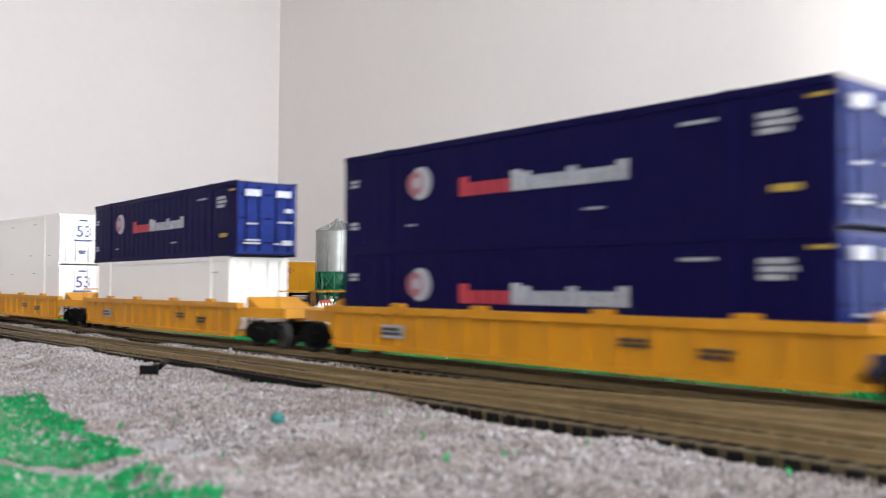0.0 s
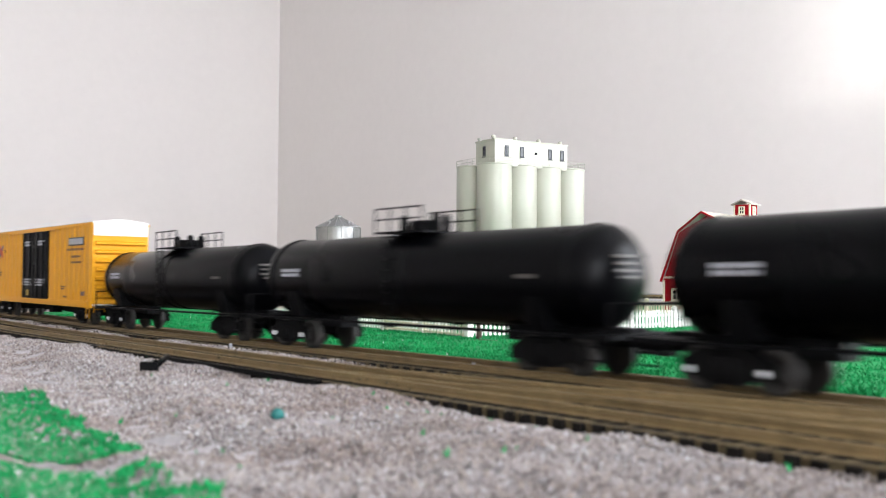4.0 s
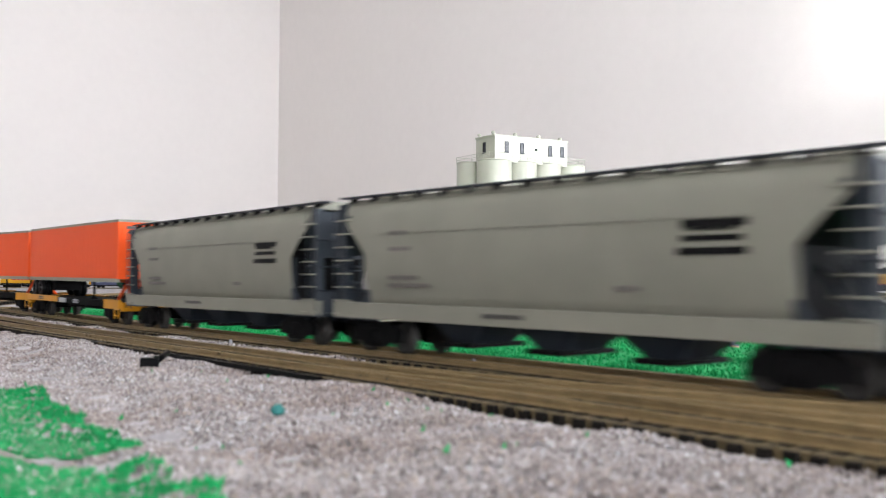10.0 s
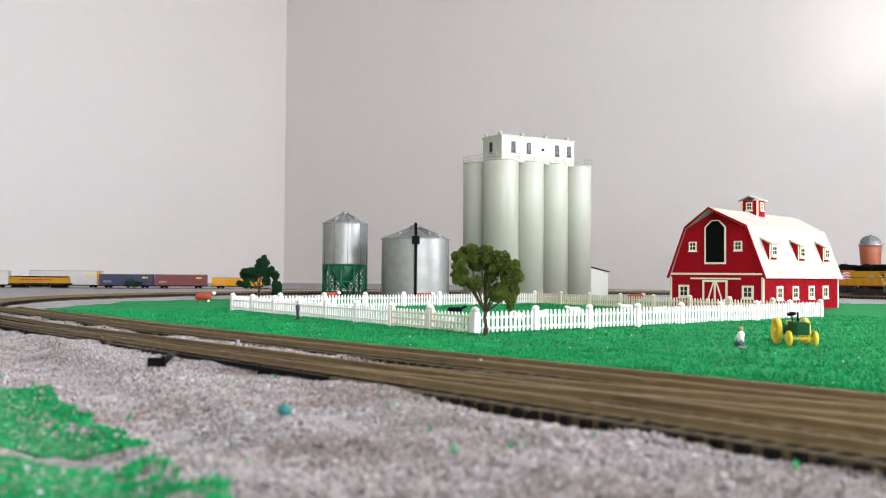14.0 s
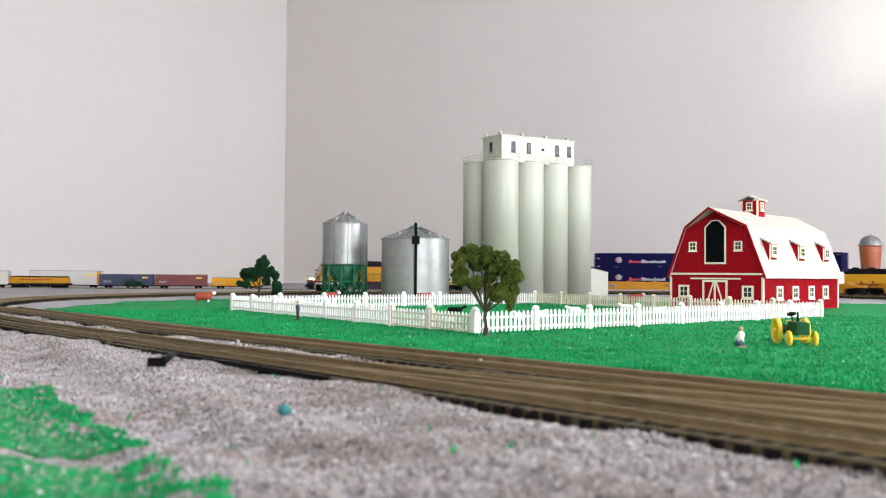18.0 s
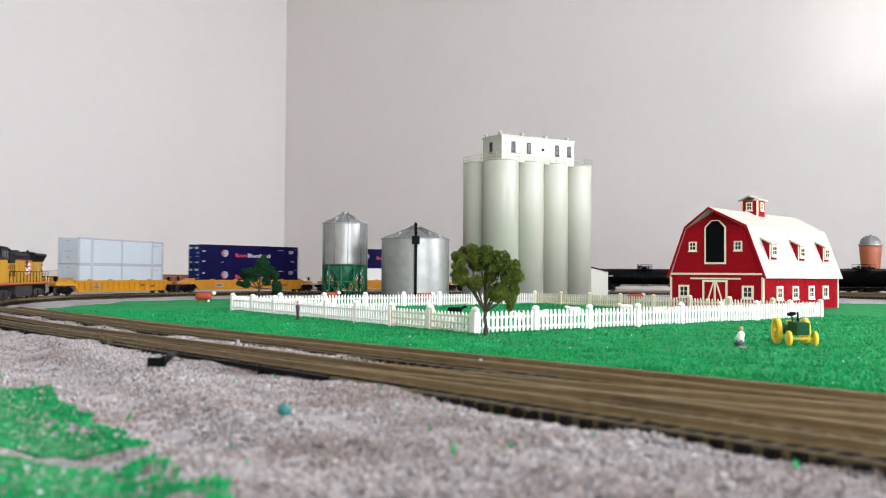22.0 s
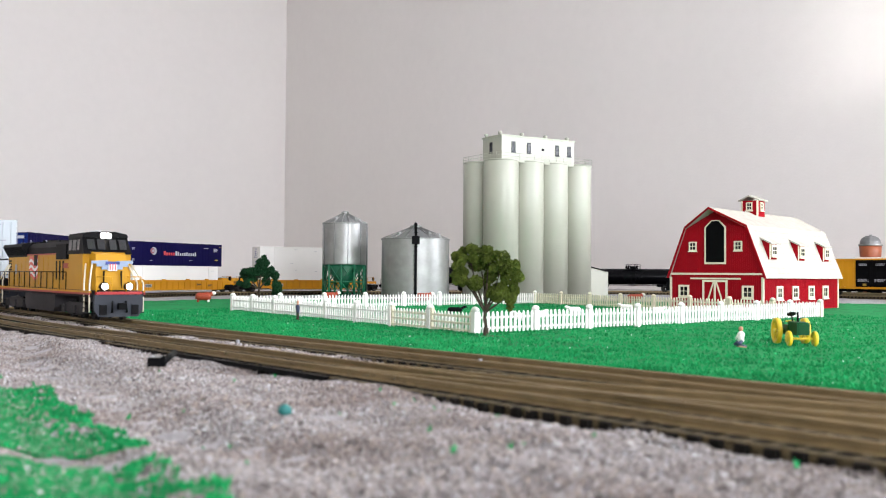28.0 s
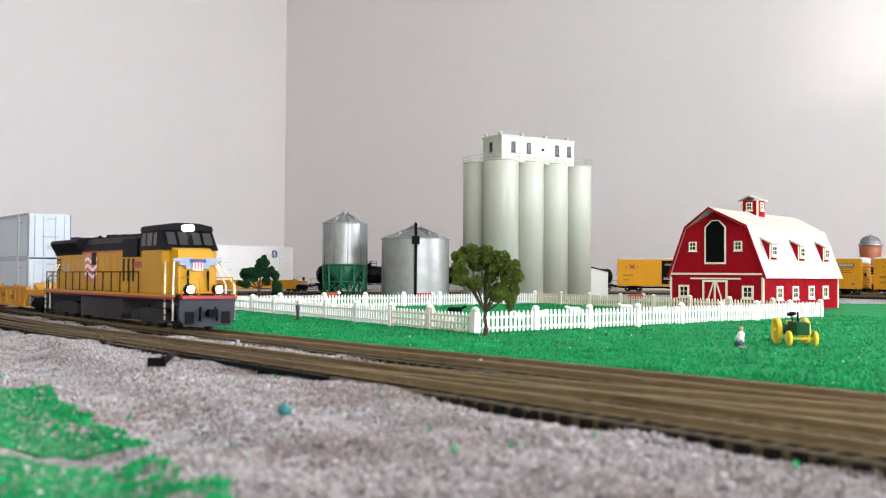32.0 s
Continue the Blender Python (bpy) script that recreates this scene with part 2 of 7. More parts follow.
# ---- mesh building ----
class Build:
    """Collects boxes, cylinders, prisms and strips into one bmesh."""

    def __init__(self):
        self.bm = bmesh.new()

    def face(self, pts):
        return self.bm.faces.new([self.bm.verts.new(p) for p in pts])

    def hexa(self, lo, hi):
        """A block between two quads, each given counter-clockwise from above."""
        v = [self.bm.verts.new(p) for p in (*lo, *hi)]
        for f in ((3, 2, 1, 0), (4, 5, 6, 7), (0, 1, 5, 4), (1, 2, 6, 5), (2, 3, 7, 6), (3, 0, 4, 7)):
            self.bm.faces.new([v[i] for i in f])
        return self

    def box(self, x0, x1, y0, y1, z0, z1):
        q = ((x0, y0), (x1, y0), (x1, y1), (x0, y1))
        return self.hexa([(*p, z0) for p in q], [(*p, z1) for p in q])

    def prism(self, poly, a, b, axis="x"):
        """A closed outline swept from a to b along an axis; the outline is in the two other axes."""
        def at(p, t):
            return {"x": (t, p[0], p[1]), "y": (p[0], t, p[1]), "z": (p[0], p[1], t)}[axis]
        lo, hi = [self.bm.verts.new(at(p, a)) for p in poly], [self.bm.verts.new(at(p, b)) for p in poly]
        n = len(poly)
        self.bm.faces.new(lo), self.bm.faces.new(hi[::-1])
        for i in range(n):
            self.bm.faces.new((lo[i], hi[i], hi[(i + 1) % n], lo[(i + 1) % n]))
        return self

    def lathe(self, prof, axis="z", c=(0, 0, 0), n=24, smooth=True):
        """A profile of (radius, along) turned round an axis through c."""
        rings = []
        for r, h in prof:
            ring = []
            for i in range(n):
                u, v = r * math.cos(2 * math.pi * i / n), r * math.sin(2 * math.pi * i / n)
                p = {"z": (u, v, h), "x": (h, u, v), "y": (v, h, u)}[axis]
                ring.append(self.bm.verts.new((p[0] + c[0], p[1] + c[1], p[2] + c[2])))
            rings.append(ring)
        for a, b in zip(rings, rings[1:]):
            for i in range(n):
                self.bm.faces.new((a[i], a[(i + 1) % n], b[(i + 1) % n], b[i])).smooth = smooth
        if prof[0][0] > 1e-6:
            self.bm.faces.new(rings[0][::-1])
        if prof[-1][0] > 1e-6:
            self.bm.faces.new(rings[-1])
        return self

    def hoop(self, prof, n=24):
        """A closed profile of (radius, along) turned round the y axis, open in the middle."""
        rings = [[self.bm.verts.new((r * math.sin(2 * math.pi * i / n), h, r * math.cos(2 * math.pi * i / n))) for i in range(n)] for r, h in prof]
        for a, b in zip(rings, rings[1:] + rings[:1]):
            for i in range(n):
                self.bm.faces.new((a[i], a[(i + 1) % n], b[(i + 1) % n], b[i])).smooth = True
        return self

    def cyl(self, r, a, b, axis="z", c=(0, 0, 0), n=16):
        return self.lathe([(r, a), (r, b)], axis, c, n)

    def rod(self, p, q, r, n=6):
        p, q = Vector(p), Vector(q)
        t = (q - p).to_track_quat("Z", "Y").to_matrix()
        ends = []
        for o in (p, q):
            ends.append([self.bm.verts.new(o + t @ Vector((r * math.cos(2 * math.pi * i / n), r * math.sin(2 * math.pi * i / n), 0))) for i in range(n)])
        for i in range(n):
            self.bm.faces.new((ends[0][i], ends[0][(i + 1) % n], ends[1][(i + 1) % n], ends[1][i])).smooth = True
        self.bm.faces.new(ends[0][::-1]), self.bm.faces.new(ends[1])
        return self

    def bevel(self, w, seg=1):
        es = [e for e in self.bm.edges if len(e.link_faces) == 2 and e.calc_face_angle(0) > 0.6]
        bmesh.ops.bevel(self.bm, geom=es, offset=w, segments=seg, affect="EDGES", clamp_overlap=True)
        return self


def mesh_of(name, b, material):
    bmesh.ops.recalc_face_normals(b.bm, faces=b.bm.faces)
    me = bpy.data.meshes.new(name)
    b.bm.to_mesh(me)
    b.bm.free()
    me.materials.append(material)
    return me


def part(name, b, material, parent=None, label=""):
    ob = new(name, mesh_of(name, b, material))
    if parent:
        ob.parent = parent
    if label:
        ob["label"] = label
    return ob


def thing(name, label, category, m=None, group="", kind=""):
    ob = new(name)
    ob.empty_display_size = 0.01
    if m is not None:
        ob.matrix_basis = m
    return tagged(ob, label, category, group, kind)


def structure(name, b, material, label):
    return tagged(part(name, b, material), label, kind="structure")


SWING = 0.036


def swing(m):
    """Share of the outward swing of the front tracks, m metres along them; full at the near end."""
    k = min(1.0, max(0.0, (m + 0.29) / 0.21))
    return SWING * k * k * (3 - 2 * k)


def rise(x, y):
    """The layout's board swells under the front tracks near the camera."""
    fade = min(1, max(0, (0.34 - x * 0.7972 - y * 0.6037) / 0.09))
    up = max(0.0, 0.0061 - 0.0113 * max(0.08, y))
    return (up - swing(x * 0.6037 - y * 0.7972) * (0.0294 - up)) * fade * fade * (3 - 2 * fade)


GROUND = -0.0055


def ground(x, y):
    return GROUND + rise(x, y)


def soil(x, y, rz=0):
    """A pose on the board at x, y."""
    return pose(x, y, ground(x, y), 0, 0, rz)


# ---- the railway line: a closed loop of straights and bends, by its length from the start of the front straight ----
ANG, OFF, START = -0.9223, 0.1885, 0.8433
BACK = 0.4648
LINE = [("straight", 1.2444), ("bend", 0.45, BACK - ANG), ("straight", 0.4336), ("bend", 0.45, ANG + math.pi - BACK), ("straight", 1.3959),
        ("bend", 0.4286, BACK - ANG), ("straight", 0.3012), ("bend", 0.5872, ANG + math.pi - BACK)]
LOOP = sum(p[1] if p[0] == "straight" else p[1] * p[2] for p in LINE)


def sway(m):
    """How far the front tracks lean away from the straight, m metres along it."""
    return 0.0110 * max(0.0, m + 0.91)


def bent(x, y, h):
    """Moves a place on the plan's front straight onto the slightly turned track."""
    m, off = x * 0.6037 - y * 0.7972, x * 0.7972 + y * 0.6037
    fade = min(1, max(0, (0.7 - off) / 0.35))
    k, out = sway(m) * fade, swing(m) * off * fade
    k, back = k + out, -0.9 * out
    return x + 0.7972 * k + 0.6037 * back, y + 0.6037 * k - 0.7972 * back, h + (0.0110 if m > -0.91 and off < 0.35 else 0)


def offset(x, y):
    """Distance from the eye's foot line, measured square to the front tracks."""
    m = x * 0.6037 - y * 0.7972
    return (x * 0.7972 + y * 0.6037 - sway(m)) / (1 + swing(m))


def line(s):
    """Place and heading on the loop."""
    s %= LOOP
    h = ANG
    x, y = -math.sin(ANG) * OFF - math.cos(ANG) * START, math.cos(ANG) * OFF - math.sin(ANG) * START
    for p in LINE:
        size = p[1] if p[0] == "straight" else p[1] * p[2]
        u = min(s, size)
        if p[0] == "straight":
            x, y = x + math.cos(h) * u, y + math.sin(h) * u
        else:
            cx, cy = x - math.sin(h) * p[1], y + math.cos(h) * p[1]
            h += u / p[1]
            x, y = cx + math.sin(h) * p[1], cy - math.cos(h) * p[1]
        s -= u
        if s <= 0:
            break
    return bent(x, y, h)


def side(s, off):
    x, y, h = line(s)
    return x - math.sin(h) * off, y + math.cos(h) * off
# ---- the room ----
def block(d0, d1, w0, w1, z0, z1, b=None):
    b = b or Build()
    q = ((d0, w0), (d1, w0), (d1, w1), (d0, w1))
    return b.hexa([room(*p, z0) for p in q], [room(*p, z1) for p in q])


T = 0.1
structure("floor", block(ROOM_D0 - T, ROOM_D1 + T, ROOM_W0 - T, ROOM_W1 + T, ROOM_Z0 - T, ROOM_Z0), M_FLOOR, "beige carpet floor below the layout table")
structure("ceiling", block(ROOM_D0 - T, ROOM_D1 + T, ROOM_W0 - T, ROOM_W1 + T, ROOM_Z1, ROOM_Z1 + T), M_CEIL, "plain white ceiling")
structure("wall_left", block(ROOM_D0 - T, ROOM_D0, ROOM_W0 - T, ROOM_W1 + T, ROOM_Z0, ROOM_Z1), M_WALL, "plain off-white painted wall behind the layout")
b = block(ROOM_D0, FLANK[0], ROOM_W1, ROOM_W1 + T, ROOM_Z0, ROOM_Z1)
block(FLANK[1], ROOM_D1, ROOM_W1, ROOM_W1 + T, ROOM_Z0, ROOM_Z1, b)
block(FLANK[0], FLANK[1], ROOM_W1, ROOM_W1 + T, ROOM_Z0, FLANK[2], b)
block(FLANK[0], FLANK[1], ROOM_W1, ROOM_W1 + T, FLANK[3], ROOM_Z1, b)
structure("wall_right", b, M_WALL, "plain off-white painted wall with light falling across it")
structure("wall_rear", block(ROOM_D0, ROOM_D1, ROOM_W0 - T, ROOM_W0, ROOM_Z0, ROOM_Z1), M_WALL, "plain off-white wall behind the camera")
b = Build()
edges = [ROOM_W0 - T, *(v for ab in WIN for v in ab[:2]), ROOM_W1 + T]
for i in range(0, len(edges), 2):
    block(ROOM_D1, ROOM_D1 + T, edges[i], edges[i + 1], ROOM_Z0, ROOM_Z1, b)
for a, c, z0, z1 in WIN:
    block(ROOM_D1, ROOM_D1 + T, a, c, ROOM_Z0, z0, b)
    block(ROOM_D1, ROOM_D1 + T, a, c, z1, ROOM_Z1, b)
structure("wall_window", b, M_WALL, "off-white wall with two window openings")
# unseen panels, added to keep outside light from passing the lamp-lit openings
blocker = Build()
block(ROOM_D1 + 0.06, ROOM_D1 + 0.065, WIN[0][0], WIN[0][1], WIN[0][2], WIN[0][3], blocker)
structure("window_blocker", blocker, M_TRIM, "unseen white panel added to close off the window opening")
blocker = Build()
block(FLANK[0], FLANK[1], ROOM_W1 + 0.06, ROOM_W1 + 0.065, FLANK[2], FLANK[3], blocker)
structure("window_blocker", blocker, M_TRIM, "unseen white panel added to close off the window opening")

# ---- the layout board ----
b = Build()
block(-3.1, 1.10, -0.12, 1.95, -0.06, GROUND - 0.008, b)
table = thing("layout_table", "large wooden table carrying the model railway", "table")
part("tabletop", b, M_TABLE, table)
for d, w in ((-3.0, 0.0), (-3.0, 1.85), (1.0, 0.0), (1.0, 1.85)):
    part("leg", block(d - 0.04, d + 0.04, w - 0.04, w + 0.04, ROOM_Z0, -0.06), M_TABLE, table)


def relief(x, y):
    """Unevenness of the spread gravel; it is heaped against the siding."""
    off = offset(x, y)
    k = min(1.0, max(0.0, (off - 0.06) / 0.05)) if off < 0.1265 else 0.0
    if 0.1545 < off < 0.1740 and x * D.x + y * D.y < -0.23:
        k = 1.0
    m = x * D.x + y * D.y
    ridge = 0.0036 * noise.noise((m * 11, off * 62, 3.3)) * min(1.0, (off - 0.01) / 0.02, (0.118 - off) / 0.012) if 0.01 < off < 0.118 else 0.0
    return ridge + (0.0020 if off < 0.12 else 0.0012) * noise.noise((x * 30 + 9 * off, y * 30, 1.3)) + 0.0006 * noise.noise((x * 120, y * 120, 4.1)) + k * ((0.0022 if off > 0.15 else 0.0021) + 0.0022 * noise.noise((x * 34, y * 34, 7.7)))


def sheet(x0, x1, y0, y1, step, inside, lift, edge=0.0):
    """A gridded sheet on the board, with uneven relief, where inside(x, y) holds."""
    b = Build()
    nx, ny = int((x1 - x0) / step), int((y1 - y0) / step)
    vs = {}

    def vert(i, j):
        if (i, j) not in vs:
            x, y = x0 + i * step, y0 + j * step
            z = ground(x, y) + lift + relief(x, y)
            vs[i, j] = b.bm.verts.new((x, y, z))
        return vs[i, j]
    for i in range(nx):
        for j in range(ny):
            if inside(x0 + (i + 0.5) * step, y0 + (j + 0.5) * step):
                b.bm.faces.new((vert(i, j), vert(i + 1, j), vert(i + 1, j + 1), vert(i, j + 1))).smooth = True
    return b


def on_board(x, y):
    p = Vector((x, y, 0))
    return -3.08 < p.dot(D) < 1.08 and -0.1 < p.dot(W) < 1.93


b = sheet(-2.0, 2.3, -1.0, 3.4, 0.01, on_board, -0.0006)
structure("ground", b, M_BALLAST, "light grey-beige ballast gravel spread over the board")
# ---- lawn ----
LAWN_EDGE = 0.045


def in_lawn(x, y):
    wob = 0.012 * noise.noise((x * 9, y * 9, 0)) + 0.004 * noise.noise((x * 60, y * 60, 5))
    p = Vector((x, y, 0))
    if offset(x, y) < OFF + LAWN_EDGE + wob * 0.2:
        return False
    return y < min(1.31 - 0.12 * max(0, x), 1.09 + (x + 0.37) * 2.0) + wob and x > -0.368 + max(0.0, 0.9 - y) * 0.1 and x < 1.0 and p.dot(D) < 0.4


tagged(part("lawn", sheet(-0.5, 1.0, -0.3, 1.4, 0.0075, in_lawn, 0.0006), M_GRASS), "bright green grass mat inside the track loop", kind="structure")


def in_patch(x, y, inner=0.0):
    wob = 0.012 * noise.noise((x * 40, y * 40, 9)) + 0.005 * noise.noise((x * 150, y * 150, 5))
    if ((x + 0.0650) / 0.020) ** 2 + ((y - 0.1580) / 0.0055) ** 2 < 1 + 60 * wob:
        return False
    # the edge runs from the far left towards the camera's right foot
    return x < -0.0415 - 0.62 * (y - 0.130) + 0.5 * wob - inner and y < 0.228 + wob - inner and x > -0.25 and y > 0.05


tagged(part("lawn_patch", sheet(-0.26, 0.02, 0.04, 0.32, 0.0022, in_patch, 0.0006), M_GRASS), "patch of bright green grass mat by the gravel", kind="structure")


# ---- track ----
def sweep(rows, prof):
    """A profile of (across, up) swept along rows of (x, y, heading)."""
    b = Build()
    prev = None
    for x, y, h in rows:
        cur = [b.bm.verts.new((x - math.sin(h) * a, y + math.cos(h) * a, rise(x, y) + z)) for a, z in prof]
        if prev:
            for i in range(len(prof)):
                j = (i + 1) % len(prof)
                b.bm.faces.new((prev[i], prev[j], cur[j], cur[i]))
        prev = cur
    return b


RAILP = [(-0.0006, 0), (0.0006, 0), (0.0006, -0.0007), (0.0002, -0.0009), (0.0002, -0.0017), (0.0009, -0.0021), (-0.0009, -0.0021), (-0.0002, -0.0017), (-0.0002, -0.0009), (-0.0006, -0.0007)]
BEDP = [(-0.0138, -0.0070), (-0.0142, -0.0038), (-0.0145, -0.0021), (-0.0136, -0.0019), (-0.0126, -0.0026), (0.0126, -0.0026), (0.0136, -0.0019), (0.0145, -0.0021), (0.0142, -0.0038), (0.0138, -0.0070)]


def shift(rows, a):
    return [(x - math.sin(h) * a, y + math.cos(h) * a, h) for x, y, h in rows]


def sleepers(parent, rows, near):
    """A sleeper at each row; the nearest as parts, the rest joined."""
    tie = mesh_of("sleeper", Build().box(-0.0012, 0.0012, -0.0157, 0.0157, -0.0050, -0.0022).bevel(0.0002), M_TIE)
    rnd = random.Random(4)
    rest = Build()
    for x, y, h in rows:
        z = rise(x, y)
        if near(x, y):
            ob = new("sleeper", tie)
            ob.parent = parent
            ob.matrix_basis = pose(x, y, z + rnd.uniform(-0.0002, 0.0001), 0, 0, math.degrees(h) + rnd.uniform(-1.5, 1.5))
        else:
            c, s = math.cos(h), math.sin(h)
            q = [(x + c * a - s * b, y + s * a + c * b) for a, b in ((-0.0013, -0.0152), (0.0013, -0.0152), (0.0013, 0.0152), (-0.0013, 0.0152))]
            rest.hexa([(*p, z - 0.0050) for p in q], [(*p, z - 0.0021) for p in q])
    tagged(part("sleeper_rest", rest, M_TIE, parent), kind="stuff")


main_rows = [line(i * LOOP / 420) for i in range(421)]
track = thing("railway_track", "brown model railway loop track with dark sleepers on a roadbed", "track")
for a in (-0.00825, 0.00825):
    part("rail", sweep(shift(main_rows, a), RAILP), M_RAIL, track)
part("roadbed", sweep(main_rows, BEDP), M_BED, track)
SHOULDER = [(-0.0150, -0.0066), (-0.0150, -0.0036), (0.0135, -0.0040), (0.0160, -0.0068)]
SIDE_OFF = 0.140
ux, uy = math.cos(ANG), math.sin(ANG)


def straight(off, m0, m1, step):
    """Rows along the front, off metres from the eye's foot line."""
    n = max(1, round((m1 - m0) / step))
    return [bent(-uy * off + ux * (m0 + (m1 - m0) * i / n), ux * off + uy * (m0 + (m1 - m0) * i / n), ANG) for i in range(n + 1)]


side_rows = straight(SIDE_OFF, -1.25, 0.39, 0.02)
siding = thing("siding_track", "brown model railway siding track with dark sleepers", "track")
for a in (-0.00825, 0.00825):
    part("rail", sweep(shift(side_rows, a), RAILP), M_RAIL, siding)
part("roadbed", sweep(side_rows, BEDP), M_BED, siding)
part("shoulder", sweep(straight(0.2190, -0.80, 0.39, 0.02), SHOULDER), M_BED, track)


def close_by(x, y):
    return y > 0 and math.hypot(x, y) < 0.98 and x < 0.25


sleepers(track, [line(i * 0.0064) for i in range(int(LOOP / 0.0064))], close_by)
sleepers(siding, straight(SIDE_OFF, -1.25, 0.39, 0.0052), close_by)

# crossover between the two lines
cross = thing("crossover_track", "brown crossover track joining the loop and the siding", "track")
C0, C1 = -0.225, 0.10
MID = (OFF + SIDE_OFF) / 2
part("crossover_bed", sweep(straight(MID, C0, C1, 0.02), [(-0.0120, -0.0066), (-0.0120, -0.0026), (0.0120, -0.0026), (0.0120, -0.0066)]), M_BED, cross)
diag = []
for i in range(33):
    k = i / 32
    e = k * k * (3 - 2 * k)
    x, y, _ = straight(SIDE_OFF + (OFF - SIDE_OFF) * e, C0 - 0.05 + (C1 - C0) * k, C0 - 0.05 + (C1 - C0) * k + 0.01, 1)[0]
    diag.append((x, y))
drows = []
for i, (x, y) in enumerate(diag):
    a, b2 = diag[max(0, i - 1)], diag[min(32, i + 1)]
    drows.append((x, y, math.atan2(b2[1] - a[1], b2[0] - a[0])))
for a in (-0.00825, 0.00825):
    part("rail", sweep(shift(drows, a), [(x, z - 0.0001) for x, z in RAILP]), M_RAIL, cross)
tie2 = mesh_of("long_sleeper", Build().box(-0.0013, 0.0013, -0.0105, 0.0105, -0.0052, -0.0027).bevel(0.0002), M_TIE)
for x, y, h in straight(MID, C0, C1, 0.0064):
    ob = new("long_sleeper", tie2)
    ob.parent = cross
    ob.matrix_basis = pose(x, y, rise(x, y), 0, 0, math.degrees(h))

# hand lever of the points, its rod, and small marker posts
lever = thing("switch_lever", "black plastic hand lever beside the points", "lever")
part("base", Build().box(-0.0034, 0.0020, -0.0014, 0.0014, -0.001, 0.0022).bevel(0.0006), M_BLACK, lever)
part("arm", Build().rod((0.0014, 0, 0.0010), (0.0010, 0.0270, 0.0016), 0.0010, 8), M_BLACK, lever)
part("pivot", Build().lathe([(0.0009, 0.0), (0.0009, 0.0024), (0.0005, 0.0028), (0, 0.0028)], "z", (0.0012, 0, 0), 10), M_BLACK, lever)
lever.matrix_basis = pose(-0.0880, 0.2965, ground(-0.0880, 0.2965) + relief(-0.0880, 0.2965) + 0.0008, 0, 0, 8)
rodt = thing("throw_rod", "long black throw rod along the sleeper ends", "rod")
part("bar", sweep(straight(0.1235, -0.332, -0.225, 0.01), [(-0.0008, -0.0030), (-0.0008, -0.0016), (0.0006, -0.0016), (0.0006, -0.0030)]), M_BLACK, rodt)
mark = thing("track_mark", "black plastic scrap beside the siding", "scrap")
part("block", Build().box(-0.0045, 0.0045, -0.002, 0.002, -0.001, 0.0036).bevel(0.0008), M_BLACK, mark)
mark.matrix_basis = soil(-0.1440, 0.4100, -40)
for px, py, hh, mm in ((-0.0870, 0.4050, 0.0026, M_TXTGREY), (0.0122, 0.3050, 0.0030, M_TXTGREY)):
    post = thing("marker_post", "small pale marker post between the tracks", "post", group="marker posts")
    part("post", Build().lathe([(0.0008, -0.005), (0.0008, hh - 0.0008), (0.0005, hh), (0, hh)], "z", (0, 0, 0), 10), mm, post)
    post.matrix_basis = pose(px, py, rise(px, py) - 0.0030)
bit = thing("teal_scrap", "small teal plastic scrap lying on the gravel", "scrap")
part("scrap", Build().lathe([(0, 0), (0.0014, 0.0004), (0.0016, 0.0014), (0.0008, 0.0024), (0, 0.0026)], "z", (0, 0, 0), 8), M_TEAL, bit)
bit.matrix_basis = soil(-0.0320, 0.1945) @ pose(0, 0, relief(-0.0320, 0.1945) + 0.0005) @ Matrix.Scale(0.95, 4)


# ---- loose gravel and turf ----
def scatter(name, n, seed, place, size, material, label, tuft=False):
    """Many small grains or tufts joined as one stuff object."""
    rnd = random.Random(seed)
    verts, faces = [], []
    done = 0
    while done < n:
        spot2 = place(rnd)
        if not spot2:
            continue
        x, y, lift = spot2
        done += 1
        z = ground(x, y) + relief(x, y) + lift
        s = size * rnd.uniform(0.55, 1.35)
        i = len(verts)
        if tuft:
            for k in range(2):
                a = rnd.uniform(0, 6.283)
                dx, dy = math.cos(a) * s * 0.45, math.sin(a) * s * 0.45
                lx, ly = rnd.uniform(-1, 1) * s * 0.6, rnd.uniform(-1, 1) * s * 0.6
                verts += [(x - dx, y - dy, z - s * 0.2), (x + dx, y + dy, z - s * 0.2), (x + lx, y + ly, z + s * rnd.uniform(0.6, 1.2))]
                faces.append((i + 3 * k, i + 3 * k + 1, i + 3 * k + 2))
        else:
            a = rnd.uniform(0, 6.283)
            c, d = math.cos(a) * s * 0.5, math.sin(a) * s * 0.5
            q, h = rnd.uniform(0.6, 1.0), s * rnd.uniform(0.30, 0.55)
            verts += [(x + c, y + d, z), (x - d * q, y + c * q, z + h * rnd.uniform(-0.3, 0.4)), (x - c, y - d, z), (x + d * q, y - c * q, z + h * rnd.uniform(-0.3, 0.4)), (x + rnd.uniform(-1, 1) * s * 0.2, y + rnd.uniform(-1, 1) * s * 0.2, z + h), (x, y, z - h)]
            faces += [(i, i + 1, i + 4), (i + 1, i + 2, i + 4), (i + 2, i + 3, i + 4), (i + 3, i, i + 4), (i + 1, i, i + 5), (i + 2, i + 1, i + 5), (i + 3, i + 2, i + 5), (i, i + 3, i + 5)]
    me = bpy.data.meshes.new(name)
    me.from_pydata(verts, [], faces)
    me.materials.append(material)
    return tagged(new(name, me), label, name.split("_")[-1], kind="stuff")


